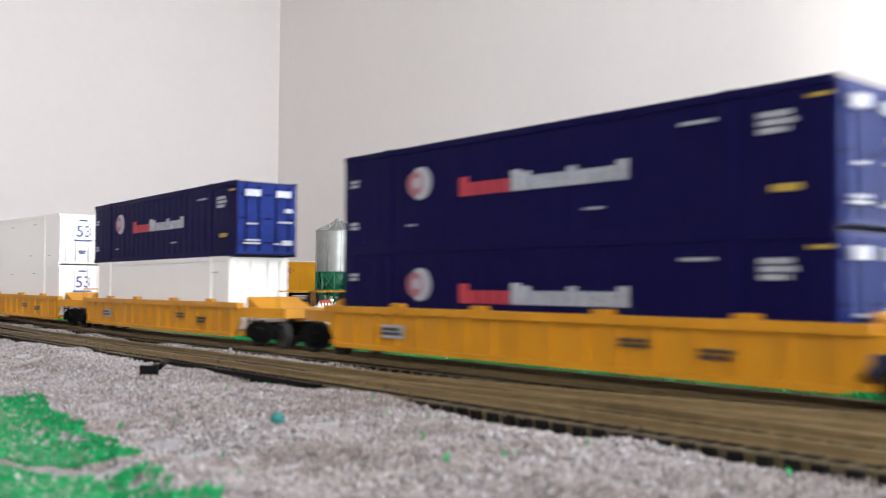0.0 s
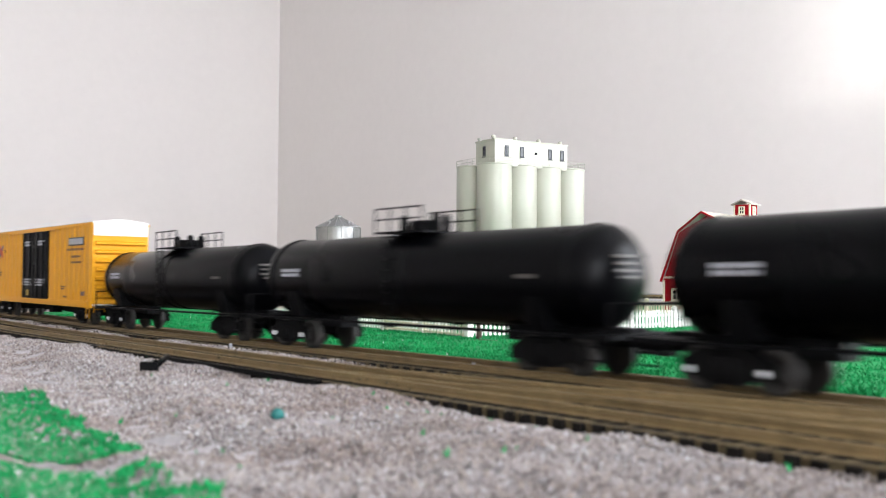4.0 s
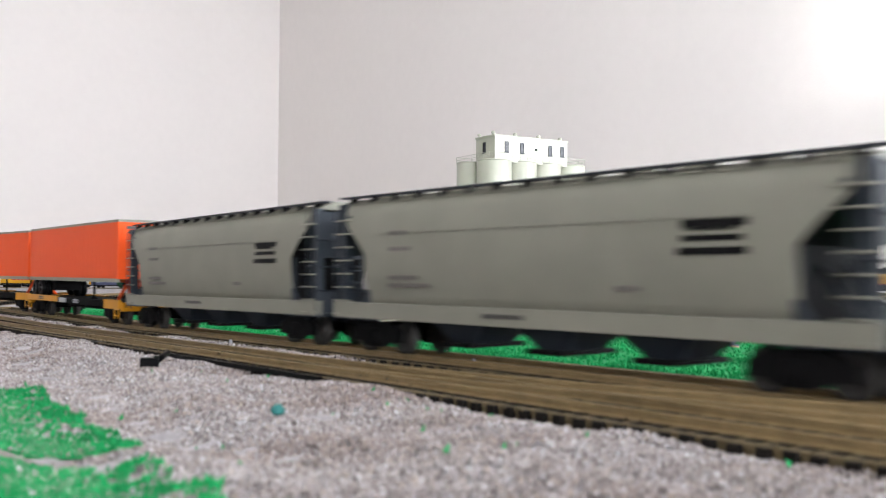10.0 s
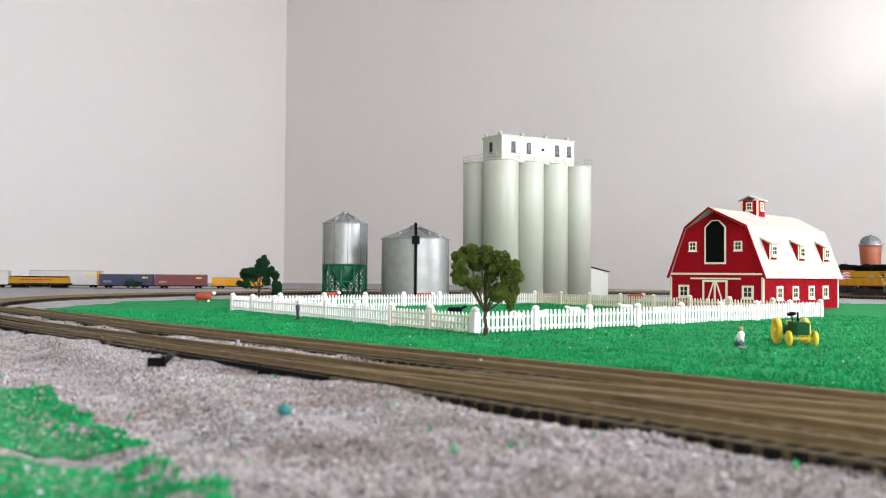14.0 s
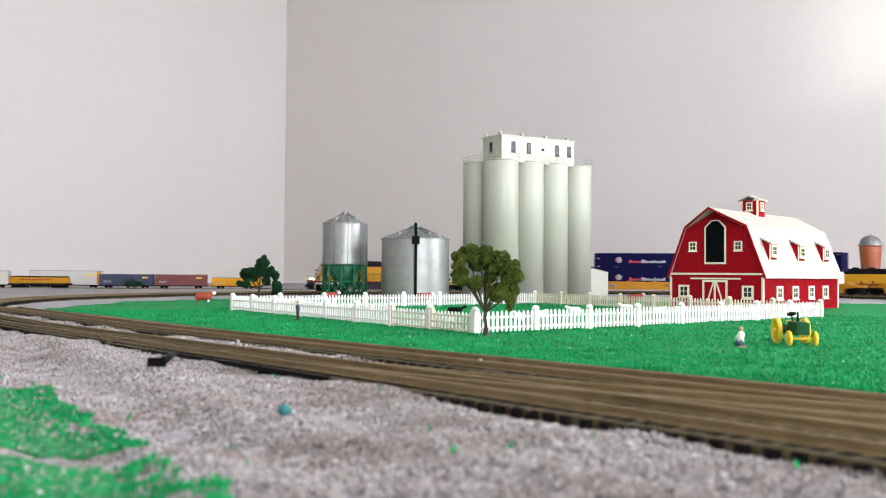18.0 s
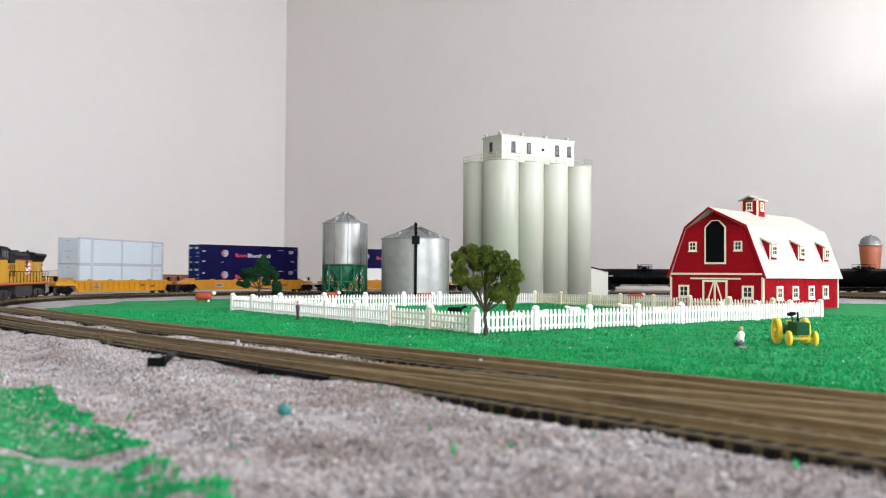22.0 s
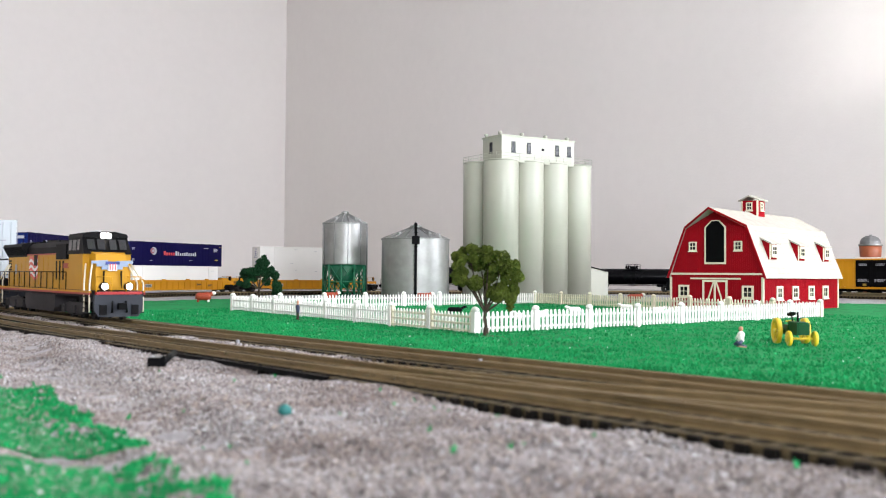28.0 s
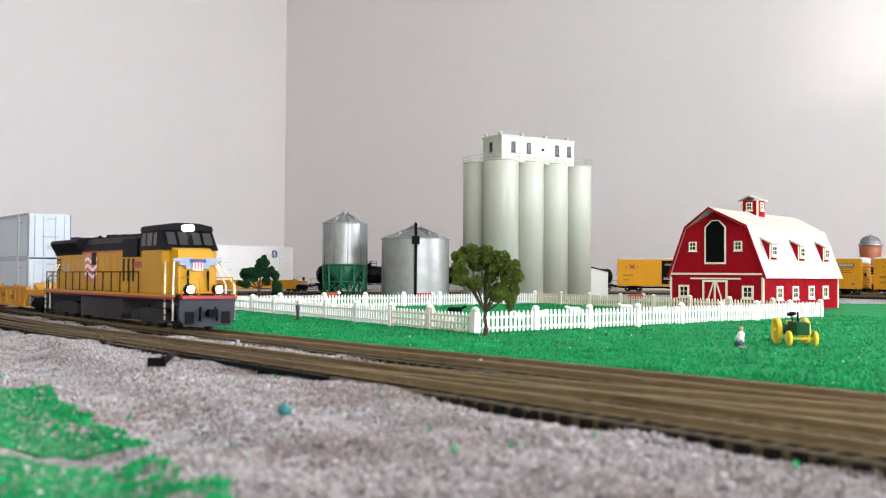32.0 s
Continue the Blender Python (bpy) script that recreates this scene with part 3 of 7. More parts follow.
def strip(off0, off1, m0, m1, ok=None, lift=0.0, power=1.0, spread=1.0):
    def place(rnd):
        m = m0 + (m1 - m0) * rnd.random() ** power
        off = off0 + (off1 - off0) * rnd.random() ** spread
        x, y, _ = bent(-uy * off + ux * m, ux * off + uy * m, 0)
        if y < 0.09 or abs(x) > 0.52 * y or (ok and not ok(x, y)):
            return None
        return x, y, lift
    return place


scatter("ballast_gravel", 84000, 3, strip(0.0, 0.1262, 0.04, -0.62, lambda x, y: not in_patch(x, y, 0.006), 0.0, 1.5), 0.00082, M_GRAIN, "loose light grey-beige gravel grains beside the track")
scatter("inner_gravel", 6500, 5, strip(0.1560, 0.1725, -0.225, -0.86, None, 0.0006), 0.0011, M_GRAIN, "loose light gravel between the two tracks")
scatter("spilt_gravel", 900, 6, strip(0.124, 0.1565, 0.04, -0.60, None, 0.0024), 0.0009, M_BED, "brown gravel spilt on the siding sleepers")
scatter("main_gravel", 900, 7, strip(0.174, 0.204, 0.0, -0.60, None, 0.0024), 0.0009, M_BED, "brown gravel spilt on the loop sleepers")
scatter("edge_gravel", 2500, 13, strip(0.0, 0.12, 0.04, -0.40, lambda x, y: in_patch(x, y) and not in_patch(x, y, 0.012), 0.0009, 1.2), 0.00085, M_GRAIN, "gravel grains strewn on the edge of the turf")
scatter("patch_turf", 36000, 8, strip(-0.06, 0.12, 0.02, -0.40, in_patch, 0.0005, 1.1), 0.00085, M_TURF, "tufts of bright green turf", True)
scatter("stray_turf", 36, 9, strip(0.02, 0.12, 0.0, -0.30, lambda x, y: not in_patch(x, y), 0.0006), 0.0010, M_TURF, "stray green turf flecks on the gravel", True)
scatter("turf_gravel", 2400, 16, strip(-0.04, 0.12, 0.02, -0.36, in_patch, 0.0010, 1.1), 0.00080, M_GRAIN, "pale gravel grains strewn over the turf")
scatter("fringe_turf", 2200, 14, strip(-0.02, 0.12, 0.02, -0.36, lambda x, y: in_patch(x, y, -0.012) and not in_patch(x, y) and noise.noise((x * 300, y * 300, 2)) > -0.05, 0.0005), 0.0008, M_TURF, "sparse turf flecks at the edge of the patch", True)
scatter("lawn_turf", 42000, 10, strip(0.2325, 0.80, 0.10, -0.85, in_lawn, 0.0006, 1.0, 1.7), 0.0012, M_TURF, "short bright green turf of the lawn", True)
scatter("lawn_fleck", 170, 18, strip(0.2325, 0.70, 0.10, -0.80, in_lawn, 0.0012, 1.0, 1.5), 0.0007, M_TXTW, "pale flecks strewn over the lawn")
# ---- rolling stock: x forward, y to the left, z up from the rail tops ----
TRAIN = []      # (thing, distance behind the engine's middle, half the bogie spacing, height)


def decal(parent, name, sd, w, u0, u1, z0, z1, material, label="", t=0.00025):
    """A thin painted panel on a side: sd -1 the right side, +1 the left; u runs to the viewer's right."""
    x0, x1 = sorted((-sd * u0, -sd * u1))
    y0, y1 = sorted((sd * w, sd * (w + t)))
    return part(name, Build().box(x0, x1, y0, y1, z0, z1), material, parent, label)


def bars(parent, sd, w, u0, u1, z0, z1, n, material, gaps=0.28, seed=1):
    """Writing too small to read, as bars in n lines."""
    rnd = random.Random(seed)
    b = Build()
    lh = (z1 - z0) / n
    for i in range(n):
        u, end = u0, u1 - (u1 - u0) * rnd.random() * 0.2
        while u < end:
            v = min(end, u + lh * rnd.uniform(1.2, 3.2))
            x0, x1 = sorted((-sd * u, -sd * v))
            y0, y1 = sorted((sd * w, sd * (w + 0.0002)))
            b.box(x0, x1, y0, y1, z0 + i * lh + lh * gaps / 2, z0 + (i + 1) * lh - lh * gaps / 2)
            u = v + lh * 0.35
    return part("lettering", b, material, parent)


def disc(parent, name, sd, w, u, z, r, material, n=20, t=0.0003):
    y0, y1 = sorted((sd * w, sd * (w + t)))
    return part(name, Build().cyl(r, y0, y1, "y", (-sd * u, 0, z), n), material, parent)


def words(parent, text, size, m, material):
    cu = bpy.data.curves.new("lettering", "FONT")
    cu.body, cu.size, cu.extrude, cu.align_x, cu.align_y = text, size, 0.0001, "CENTER", "CENTER"
    cu.materials.append(material)
    ob = new("lettering", cu)
    ob.parent = parent
    ob.matrix_basis = m
    return ob


def wheels(truck, x, r=0.0053, cap=None):
    for sy in (-1, 1):
        b = Build().lathe([(0.0015, 0.0068 * sy), (r, 0.0068 * sy), (r + 0.0007, 0.0071 * sy), (r + 0.0007, 0.0076 * sy), (r, 0.0079 * sy), (r, 0.0096 * sy), (r - 0.001, 0.0096 * sy), (r - 0.0014, 0.0088 * sy), (0.002, 0.0092 * sy), (0.0012, 0.0098 * sy)], "y", (x, 0, r), 18)
        part("wheel", b, M_WHEEL, truck)
        if cap:
            part("axle_cap", Build().lathe([(0.0009, 0.0130 * sy), (0.0010, 0.0136 * sy), (0.0005, 0.0139 * sy)], "y", (x, 0, r), 10), cap, truck)


def bogie(t, x, base=0.0205, axles=2, cap=None, width=0.0118, side=None):
    tr = new("truck")
    tr.parent = t
    tr.location = (x, 0, 0)
    r = 0.0053
    for sy in (-1, 1):
        b = Build()
        l = base / 2 + 0.003
        y0, y1 = sorted((sy * width, sy * (width + 0.0016)))
        top = 0.0105
        b.prism([(-l, r - 0.0014), (-l, r + 0.0022), (-l * 0.55, top), (l * 0.55, top), (l, r + 0.0022), (l, r - 0.0014), (l - 0.004, r - 0.0012), (l * 0.35, 0.0022), (-l * 0.35, 0.0022), (-l + 0.004, r - 0.0012)], y0, y1, "y")
        part("sideframe", b, side or M_UNDER, tr)
        for k in (-1.2, 0, 1.2):
            part("spring", Build().cyl(0.0007, 0.0028, 0.0085, "z", (k * 0.0016, sy * (width + 0.0016), 0), 8), M_UNDER, tr)
    part("bolster", Build().box(-0.0035, 0.0035, -width, width, 0.005, 0.0105), M_UNDER, tr)
    for i in range(axles):
        wheels(tr, -base / 2 + i * base / (axles - 1), r, cap)
    return tr


def coupler(t, x, sx):
    b = Build().box(*sorted((x, x + sx * 0.008)), -0.0012, 0.0012, 0.0075, 0.0098)
    b.box(*sorted((x + sx * 0.0065, x + sx * 0.0095)), -0.0026, 0.0022, 0.0068, 0.0108)
    part("coupler", b.bevel(0.0003), M_BLACK, t)


def ladder(b, x, y0, y1, z0, z1, n, r=0.00028):
    """Rungs between y0 and y1 in a plane across the wagon."""
    b.rod((x, y0, z0), (x, y0, z1), r), b.rod((x, y1, z0), (x, y1, z1), r)
    for i in range(n):
        z = z0 + (i + 0.5) * (z1 - z0) / n
        b.rod((x, y0, z), (x, y1, z), r)


def ladder_side(b, y, x0, x1, z0, z1, n, r=0.00028):
    b.rod((x0, y, z0), (x0, y, z1), r), b.rod((x1, y, z0), (x1, y, z1), r)
    for i in range(n):
        z = z0 + (i + 0.5) * (z1 - z0) / n
        b.rod((x0, y, z), (x1, y, z), r)


def well_wagon():
    t = thing("well_wagon", "yellow ribbed container well wagon on the loop track", "wagon", group="train wagons")
    half, w, z0, z1 = 0.1000, 0.0166, 0.0045, 0.0180
    for sy in (-1, 1):
        b = Build()
        ya, yb = sorted((sy * (w - 0.0012), sy * w))
        # plate with sloped lower corners
        b.prism([(-half, z1), (half, z1), (half, 0.0105), (half - 0.005, z0), (-half + 0.005, z0), (-half, 0.0105)], ya, yb, "y")
        part("side_plate", b, M_YELLOW, t)
        for i in range(17):
            x = -half + 0.006 + i * (2 * half - 0.012) / 16
            yc, yd = sorted((sy * w, sy * (w + 0.0009)))
            part("rib", Build().box(x - 0.0007, x + 0.0007, yc, yd, z0 + 0.0008, z1 - 0.0018), M_YELLOW, t)
        yc, yd = sorted((sy * (w - 0.0016), sy * (w + 0.0014)))
        part("top_chord", Build().box(-half - 0.002, half + 0.002, yc, yd, z1 - 0.0018, z1 + 0.0006).bevel(0.0004, 2), M_YELLOW, t)
        yc, yd = sorted((sy * (w - 0.001), sy * (w + 0.0012)))
        part("bottom_chord", Build().box(-half + 0.005, half - 0.005, yc, yd, z0 - 0.0006, z0 + 0.0010), M_YELLOW, t)
        for x in (-0.058, -0.018, 0.03, 0.072):
            part("guide", Build().box(x - 0.003, x + 0.003, yc, yd, z1 + 0.0006, z1 + 0.0020).bevel(0.0005), M_YELLOW, t)
        decal(t, "label_plate", sy, w + 0.0010, -0.066, -0.054, 0.0085, 0.0128, M_TXTGREY)
        bars(t, sy, w + 0.0013, -0.0655, -0.0545, 0.0092, 0.0122, 2, M_TXTK, seed=3)
        bars(t, sy, w + 0.0010, 0.036, 0.046, 0.0105, 0.0132, 2, M_TXTK, seed=4)
        bars(t, sy, w + 0.0010, 0.060, 0.070, 0.0088, 0.0118, 2, M_TXTK, seed=6)
    part("well_floor", Build().box(-half, half, -w + 0.001, w - 0.001, 0.0046, 0.0062), M_YELLOW, t)
    for sx in (-1, 1):
        b = Build()
        # raised end deck over the bogie, narrowing to the coupler
        xs = [sx * v for v in (half - 0.001, half + 0.012, 0.1275)]
        q = [(xs[0], -0.0166), (xs[1], -0.0150), (xs[2], -0.0095), (xs[2], 0.0095), (xs[1], 0.0150), (xs[0], 0.0166)]
        b.prism(q, 0.0125, 0.0165, "z")
        part("end_deck", b.bevel(0.0005), M_YELLOW, t)
        b = Build()
        b.prism([(sx * (half - 0.001), 0.0165), (sx * (half + 0.010), 0.0165), (sx * (half - 0.001), 0.021)], -0.012, 0.012, "y")
        part("bulkhead", b, M_YELLOW, t)
        for sy in (-1, 1):
            b = Build()
            ladder_side(b, sy * 0.0152, sx * (half + 0.006), sx * (half + 0.013), 0.0035, 0.0125, 3)
            part("step_ladder", b, M_UNDER, t)
        b = Build()
        for sy in (-1, 1):
            b.rod((sx * 0.122, sy * 0.0095, 0.0165), (sx * 0.122, sy * 0.0095, 0.0235), 0.0003)
        b.rod((sx * 0.122, -0.0095, 0.0235), (sx * 0.122, 0.0095, 0.0235), 0.0003)
        part("grab_iron", b, M_YELLOW, t)
        part("brake_wheel", Build().lathe([(0.0032, 0), (0.0036, 0.0003), (0.0032, 0.0006)], "x", (sx * 0.1235, 0.006, 0.0205), 14), M_BLACK, t)
        bogie(t, sx * 0.1135)
        coupler(t, sx * 0.126, sx)
    return t


def glyph(b, sy, w, u, wide, tall):
    """One block of a company name, drawn as a plain bar."""
    b.box(*sorted((-sy * u, -sy * (u + wide))), *sorted((sy * w, sy * (w + 0.0002))), 0.0148, 0.0148 + tall)


def container(kind):
    label = {"blue": "dark blue ribbed intermodal container with white and red markings", "white": "white intermodal container with a blue round emblem",
             "plain": "plain white intermodal container stacked in a well wagon", "grey": "pale grey intermodal container with vertical posts"}[kind]
    t = thing("container", label, "container", group="containers on the train")
    m = {"blue": M_BLUE, "white": M_WHITE, "plain": M_WHITE, "grey": M_PALE}[kind]
    L2, w, h = (0.0852 if kind == "plain" else 0.0928), 0.0149, 0.0331
    part("body", Build().box(-L2, L2, -w + 0.0005, w - 0.0005, 0.0006, h - 0.0004).bevel(0.0004), m, t)
    n = 26 if kind != "plain" else 20
    for sy in (-1, 1):
        b = Build()
        for i in range(n):
            x = -L2 + 0.006 + i * (2 * L2 - 0.012) / (n - 1)
            b.box(x - 0.0014, x + 0.0014, *sorted((sy * (w - 0.0006), sy * (w - (0.0003 if kind == "blue" else 0.00052)))), 0.0024, h - 0.0021)
        tagged(part("corrugation", b, m, t), kind="stuff")
    for sy in (-1, 1):
        for z in (0.0, h - 0.002):
            part("rail_beam", Build().box(-L2, L2, *sorted((sy * (w - 0.0012), sy * w)), z, z + 0.002).bevel(0.0003), M_TXTGREY if kind == "grey" else m, t)
        for x in (-0.0665, 0.0665):
            part("lifting_post", Build().box(x - 0.0018, x + 0.0018, *sorted((sy * (w - 0.0008), sy * (w + 0.0001))), 0.0005, h - 0.0005), m, t)
    for sx in (-1, 1):
        for sy in (-1, 1):
            for z in (-0.0001, h - 0.0022):
                x0, x1 = sorted((sx * (0.0665 - 0.0018), sx * (0.0665 + 0.0018)))
                part("corner_casting", Build().box(x0, x1, *sorted((sy * (w - 0.003), sy * (w + 0.0003))), z, z + 0.0024).bevel(0.0003), m, t)
    # the blue door end gets the lighter blue, with window light in its colour
    em = M_BLUELIT if kind == "blue" else m
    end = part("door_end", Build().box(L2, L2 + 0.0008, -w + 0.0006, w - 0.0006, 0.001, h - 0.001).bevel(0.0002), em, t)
    for y in (-0.0105, -0.0042, 0.0042, 0.0105):
        part("lock_rod", Build().rod((L2 + 0.0011, y, 0.002), (L2 + 0.0011, y, h - 0.002), 0.00035), em if kind != "blue" else M_BLUE, end)
    for z in (0.006, 0.0165, 0.027):
        for y in (-0.0118, 0.0, 0.0118):
            part("hinge", Build().box(L2 + 0.0006, L2 + 0.0011, y - 0.0018, y + 0.0018, z - 0.0004, z + 0.0004), em if kind != "blue" else M_BLUE, end)
    part("front_end", Build().box(-L2 - 0.0006, -L2, -w + 0.0006, w - 0.0006, 0.001, h - 0.001).bevel(0.0002), m, t)
    e = L2 + 0.0019
    if kind == "blue":
        for y in (-0.0075, 0.0075):
            part("label_plate", Build().box(e - 0.0012, e, y - 0.0036, y + 0.0036, 0.0262, 0.0292), M_TXTSOFT, end)
        for y0, y1, z0, z1 in ((-0.012, -0.004, 0.0052, 0.0060), (-0.011, -0.004, 0.0066, 0.0073), (0.007, 0.012, 0.0050, 0.0072), (0.003, 0.0065, 0.0052, 0.0058), (0.005, 0.012, 0.0148, 0.0156), (0.008, 0.012, 0.0195, 0.0214), (-0.0105, -0.005, 0.0138, 0.0145)):
            part("label_plate", Build().box(e - 0.0012, e - 0.0001, y0, y1, z0, z1), M_TXTGREY, end)
    if kind in ("white", "grey"):
        if kind == "white":
            words(end, "53", 0.0105, Matrix.Translation((e - 0.0008, 0.001, 0.0215)) @ Euler((radians(90), 0, radians(90))).to_matrix().to_4x4(), M_TXTB)
        b = Build()
        for y0, y1, z0 in ((-0.0055, 0.0065, 0.0155), (-0.002, 0.003, 0.0285), (-0.0022, 0.0022, 0.0085), (-0.0018, 0.0018, 0.0072)):
            b.box(e - 0.0012, e - 0.0002, y0, y1, z0, z0 + 0.0009)
        part("lettering", b, M_TXTB if kind == "white" else M_TXTGREY, end)
    for sy in (-1, 1):
        if kind == "blue":
            disc(t, "emblem", sy, w + 0.0001, -0.0485, 0.0205, 0.0054, M_TXTGREY)
            disc(t, "emblem_ring", sy, w + 0.0003, -0.0512, 0.0205, 0.0040, M_EMBLEM)
            disc(t, "emblem_centre", sy, w + 0.0005, -0.0500, 0.0207, 0.0018, M_TXTGREY)
            # company name as plain bars in its colours
            b = Build()
            u = -0.0290
            for i in range(5):
                glyph(b, sy, w, u, 0.0030 if i else 0.0036, 0.0060 if i == 0 else 0.0040)
                u += 0.0046
            part("lettering", b, M_TXTR, t)
            b = Build()
            for i in range(10):
                glyph(b, sy, w, u, 0.0028 if i else 0.0034, 0.0062 if i == 0 else 0.0040 + 0.0014 * (i % 4 == 1))
                u += 0.0044
            part("lettering", b, M_TXTSOFT, t)
            bars(t, sy, w + 0.0001, 0.0745, 0.0835, 0.0215, 0.0270, 3, M_TXTGREY, seed=2)
            bars(t, sy, w + 0.0001, 0.0530, 0.0640, 0.0262, 0.0274, 1, M_TXTGREY, seed=5)
            decal(t, "label_plate", sy, w + 0.0001, 0.0775, 0.0845, 0.0085, 0.0102, M_TRYDIM)
            decal(t, "label_plate", sy, w + 0.0001, 0.0865, 0.0920, 0.0285, 0.0294, M_TRYDIM)
            bars(t, sy, w + 0.0001, 0.022, 0.029, 0.0075, 0.0085, 1, M_TXTGREY, seed=7)
            bars(t, sy, w + 0.0001, -0.0560, -0.0505, 0.0065, 0.0075, 1, M_TXTGREY, seed=8)
            bars(t, sy, w + 0.0001, -0.0885, -0.0835, 0.0065, 0.0095, 2, M_TXTGREY, seed=9)
            bars(t, sy, w + 0.0001, -0.0885, -0.0835, 0.0215, 0.0245, 2, M_TXTGREY, seed=10)
        elif kind == "white":
            eu = sy * 0.0545      # near the trailing end on both sides
            disc(t, "emblem", sy, w + 0.0001, eu, 0.0210, 0.0064, M_TXTB)
            for z0, z1 in ((0.0222, 0.0229), (0.0191, 0.0198)):
                decal(t, "emblem_bar", sy, w + 0.0003, eu - 0.0063, eu + 0.0063, z0, z1, M_WHITE)
            decal(t, "emblem_bar", sy, w + 0.0003, eu - 0.0006, eu + 0.0006, 0.0152, 0.0268, M_WHITE)
            for u, z in ((-0.033, 0.0283), (0.004, 0.0262), (0.048, 0.0268), (0.041, 0.0058), (-0.04, 0.0062), (0.075, 0.0055)):
                bars(t, sy, w + 0.0001, u, u + 0.005, z, z + 0.0009, 1, M_TXTGREY, seed=int(z * 1e5))
        elif kind == "grey":
            for u in (-0.0928, -0.0665, -0.004, 0.0665, 0.0912):
                decal(t, "post", sy, w + 0.0001, u, u + 0.0016, 0.0006, h - 0.0006, M_TXTGREY)
            bars(t, sy, w + 0.0001, 0.07, 0.082, 0.0255, 0.0272, 1, M_TXTGREY, seed=3)
        else:
            bars(t, sy, w + 0.0001, 0.07, 0.076, 0.0255, 0.0264, 1, M_TXTGREY, seed=4)
            bars(t, sy, w + 0.0001, 0.066, 0.072, 0.0068, 0.0077, 1, M_TXTGREY, seed=5)
    return t


def tank_wagon():
    t = thing("tank_wagon", "glossy black tank wagon with a railed dome platform", "wagon", group="train wagons")
    r, zc, l = 0.0150, 0.0277, 0.0905
    prof = [(0, -l)]
    for i in range(1, 9):
        a = i / 8 * math.pi / 2
        prof.append((r * math.sin(a), -l + 0.0088 * (1 - math.cos(a))))
    prof += [(p, -x) for p, x in prof[::-1]]
    part("tank", Build().lathe(prof, "x", (0, 0, zc), 40), M_TANK, t)
    for x in (-0.0795, -0.005, 0.005, 0.0795):
        part("band", Build().lathe([(r + 0.00005, x - 0.0006), (r + 0.0004, x - 0.0004), (r + 0.0004, x + 0.0004), (r + 0.00005, x + 0.0006)], "x", (0, 0, zc), 40), M_TANK, t)
    part("dome", Build().lathe([(0.0056, 0.041), (0.0056, 0.0465), (0.0050, 0.0472), (0, 0.0474)], "z", (0, 0, 0), 20), M_TANK, t)
    for x, y in ((0.008, 0.003), (-0.008, -0.003), (0.011, -0.004)):
        b = Build().lathe([(0.0016, 0.042), (0.0016, 0.0482), (0.0010, 0.0492), (0, 0.0495)], "z", (x, y, 0), 10)
        part("valve", b, M_BLACK, t)
    part("platform", Build().box(-0.0130, 0.0130, -0.0125, 0.0125, 0.0426, 0.0432), M_BLACK, t)
    for sy in (-1, 1):
        b = Build()
        for z in (0.0474, 0.0512):
            b.rod((-0.0130, sy * 0.0122, z), (0.0130, sy * 0.0122, z), 0.0003)
        for x in (-0.0130, -0.0045, 0.0045, 0.0130):
            b.rod((x, sy * 0.0122, 0.0421), (x, sy * 0.0122, 0.0512), 0.0003)
        part("railing", b, M_BLACK, t)
        b = Build()
        ladder_side(b, sy * 0.0155, -0.0035, 0.0035, 0.009, 0.043, 9)
        part("ladder", b, M_BLACK, t)
        bars(t, sy, 0.0148, -0.072, -0.056, 0.0275, 0.0310, 2, M_TXTGREY, seed=2)
        bars(t, sy, 0.0149, 0.06, 0.07, 0.0270, 0.0285, 1, M_HOPMARK, seed=6)
        part("walkway", Build().box(-0.09, 0.09, *sorted((sy * 0.0128, sy * 0.0160)), 0.0112, 0.0120), M_BLACK, t)
    for sx in (-1, 1):
        b = Build().box(*sorted((sx * 0.045, sx * 0.093)), -0.004, 0.004, 0.0085, 0.0135)
        part("stub_sill", b, M_BLACK, t)
        b = Build().prism([(-0.012, 0.0125), (0.012, 0.0125), (0.0145, 0.022), (-0.0145, 0.022)], sx * 0.066 - 0.004, sx * 0.066 + 0.004, "x")
        part("saddle", b, M_BLACK, t)
        part("end_platform", Build().box(*sorted((sx * 0.084, sx * 0.096)), -0.0155, 0.0155, 0.0108, 0.0122), M_BLACK, t)
        b = Build()
        for sy in (-1, 1):
            b.rod((sx * 0.0955, sy * 0.015, 0.0045), (sx * 0.0955, sy * 0.015, 0.0205), 0.00035)
            ladder_side(b, sy * 0.0155, sx * 0.086, sx * 0.0935, 0.0035, 0.0108, 2)
        b.rod((sx * 0.0955, -0.015, 0.0205), (sx * 0.0955, 0.015, 0.0205), 0.00035)
        part("end_railing", b, M_BLACK, t)
        b = Build()
        for i, (w2, z) in enumerate(((0.0062, 0.0330), (0.0056, 0.0310), (0.0060, 0.0290), (0.0042, 0.0272))):
            b.box(*sorted((sx * 0.0893, sx * 0.0908)), -w2, w2, z, z + 0.0007)
        part("lettering", b, M_HOPMARK, t)
        bogie(t, sx * 0.0695, cap=M_TXTW if sx < 0 else None)
        coupler(t, sx * 0.095, sx)
    return t


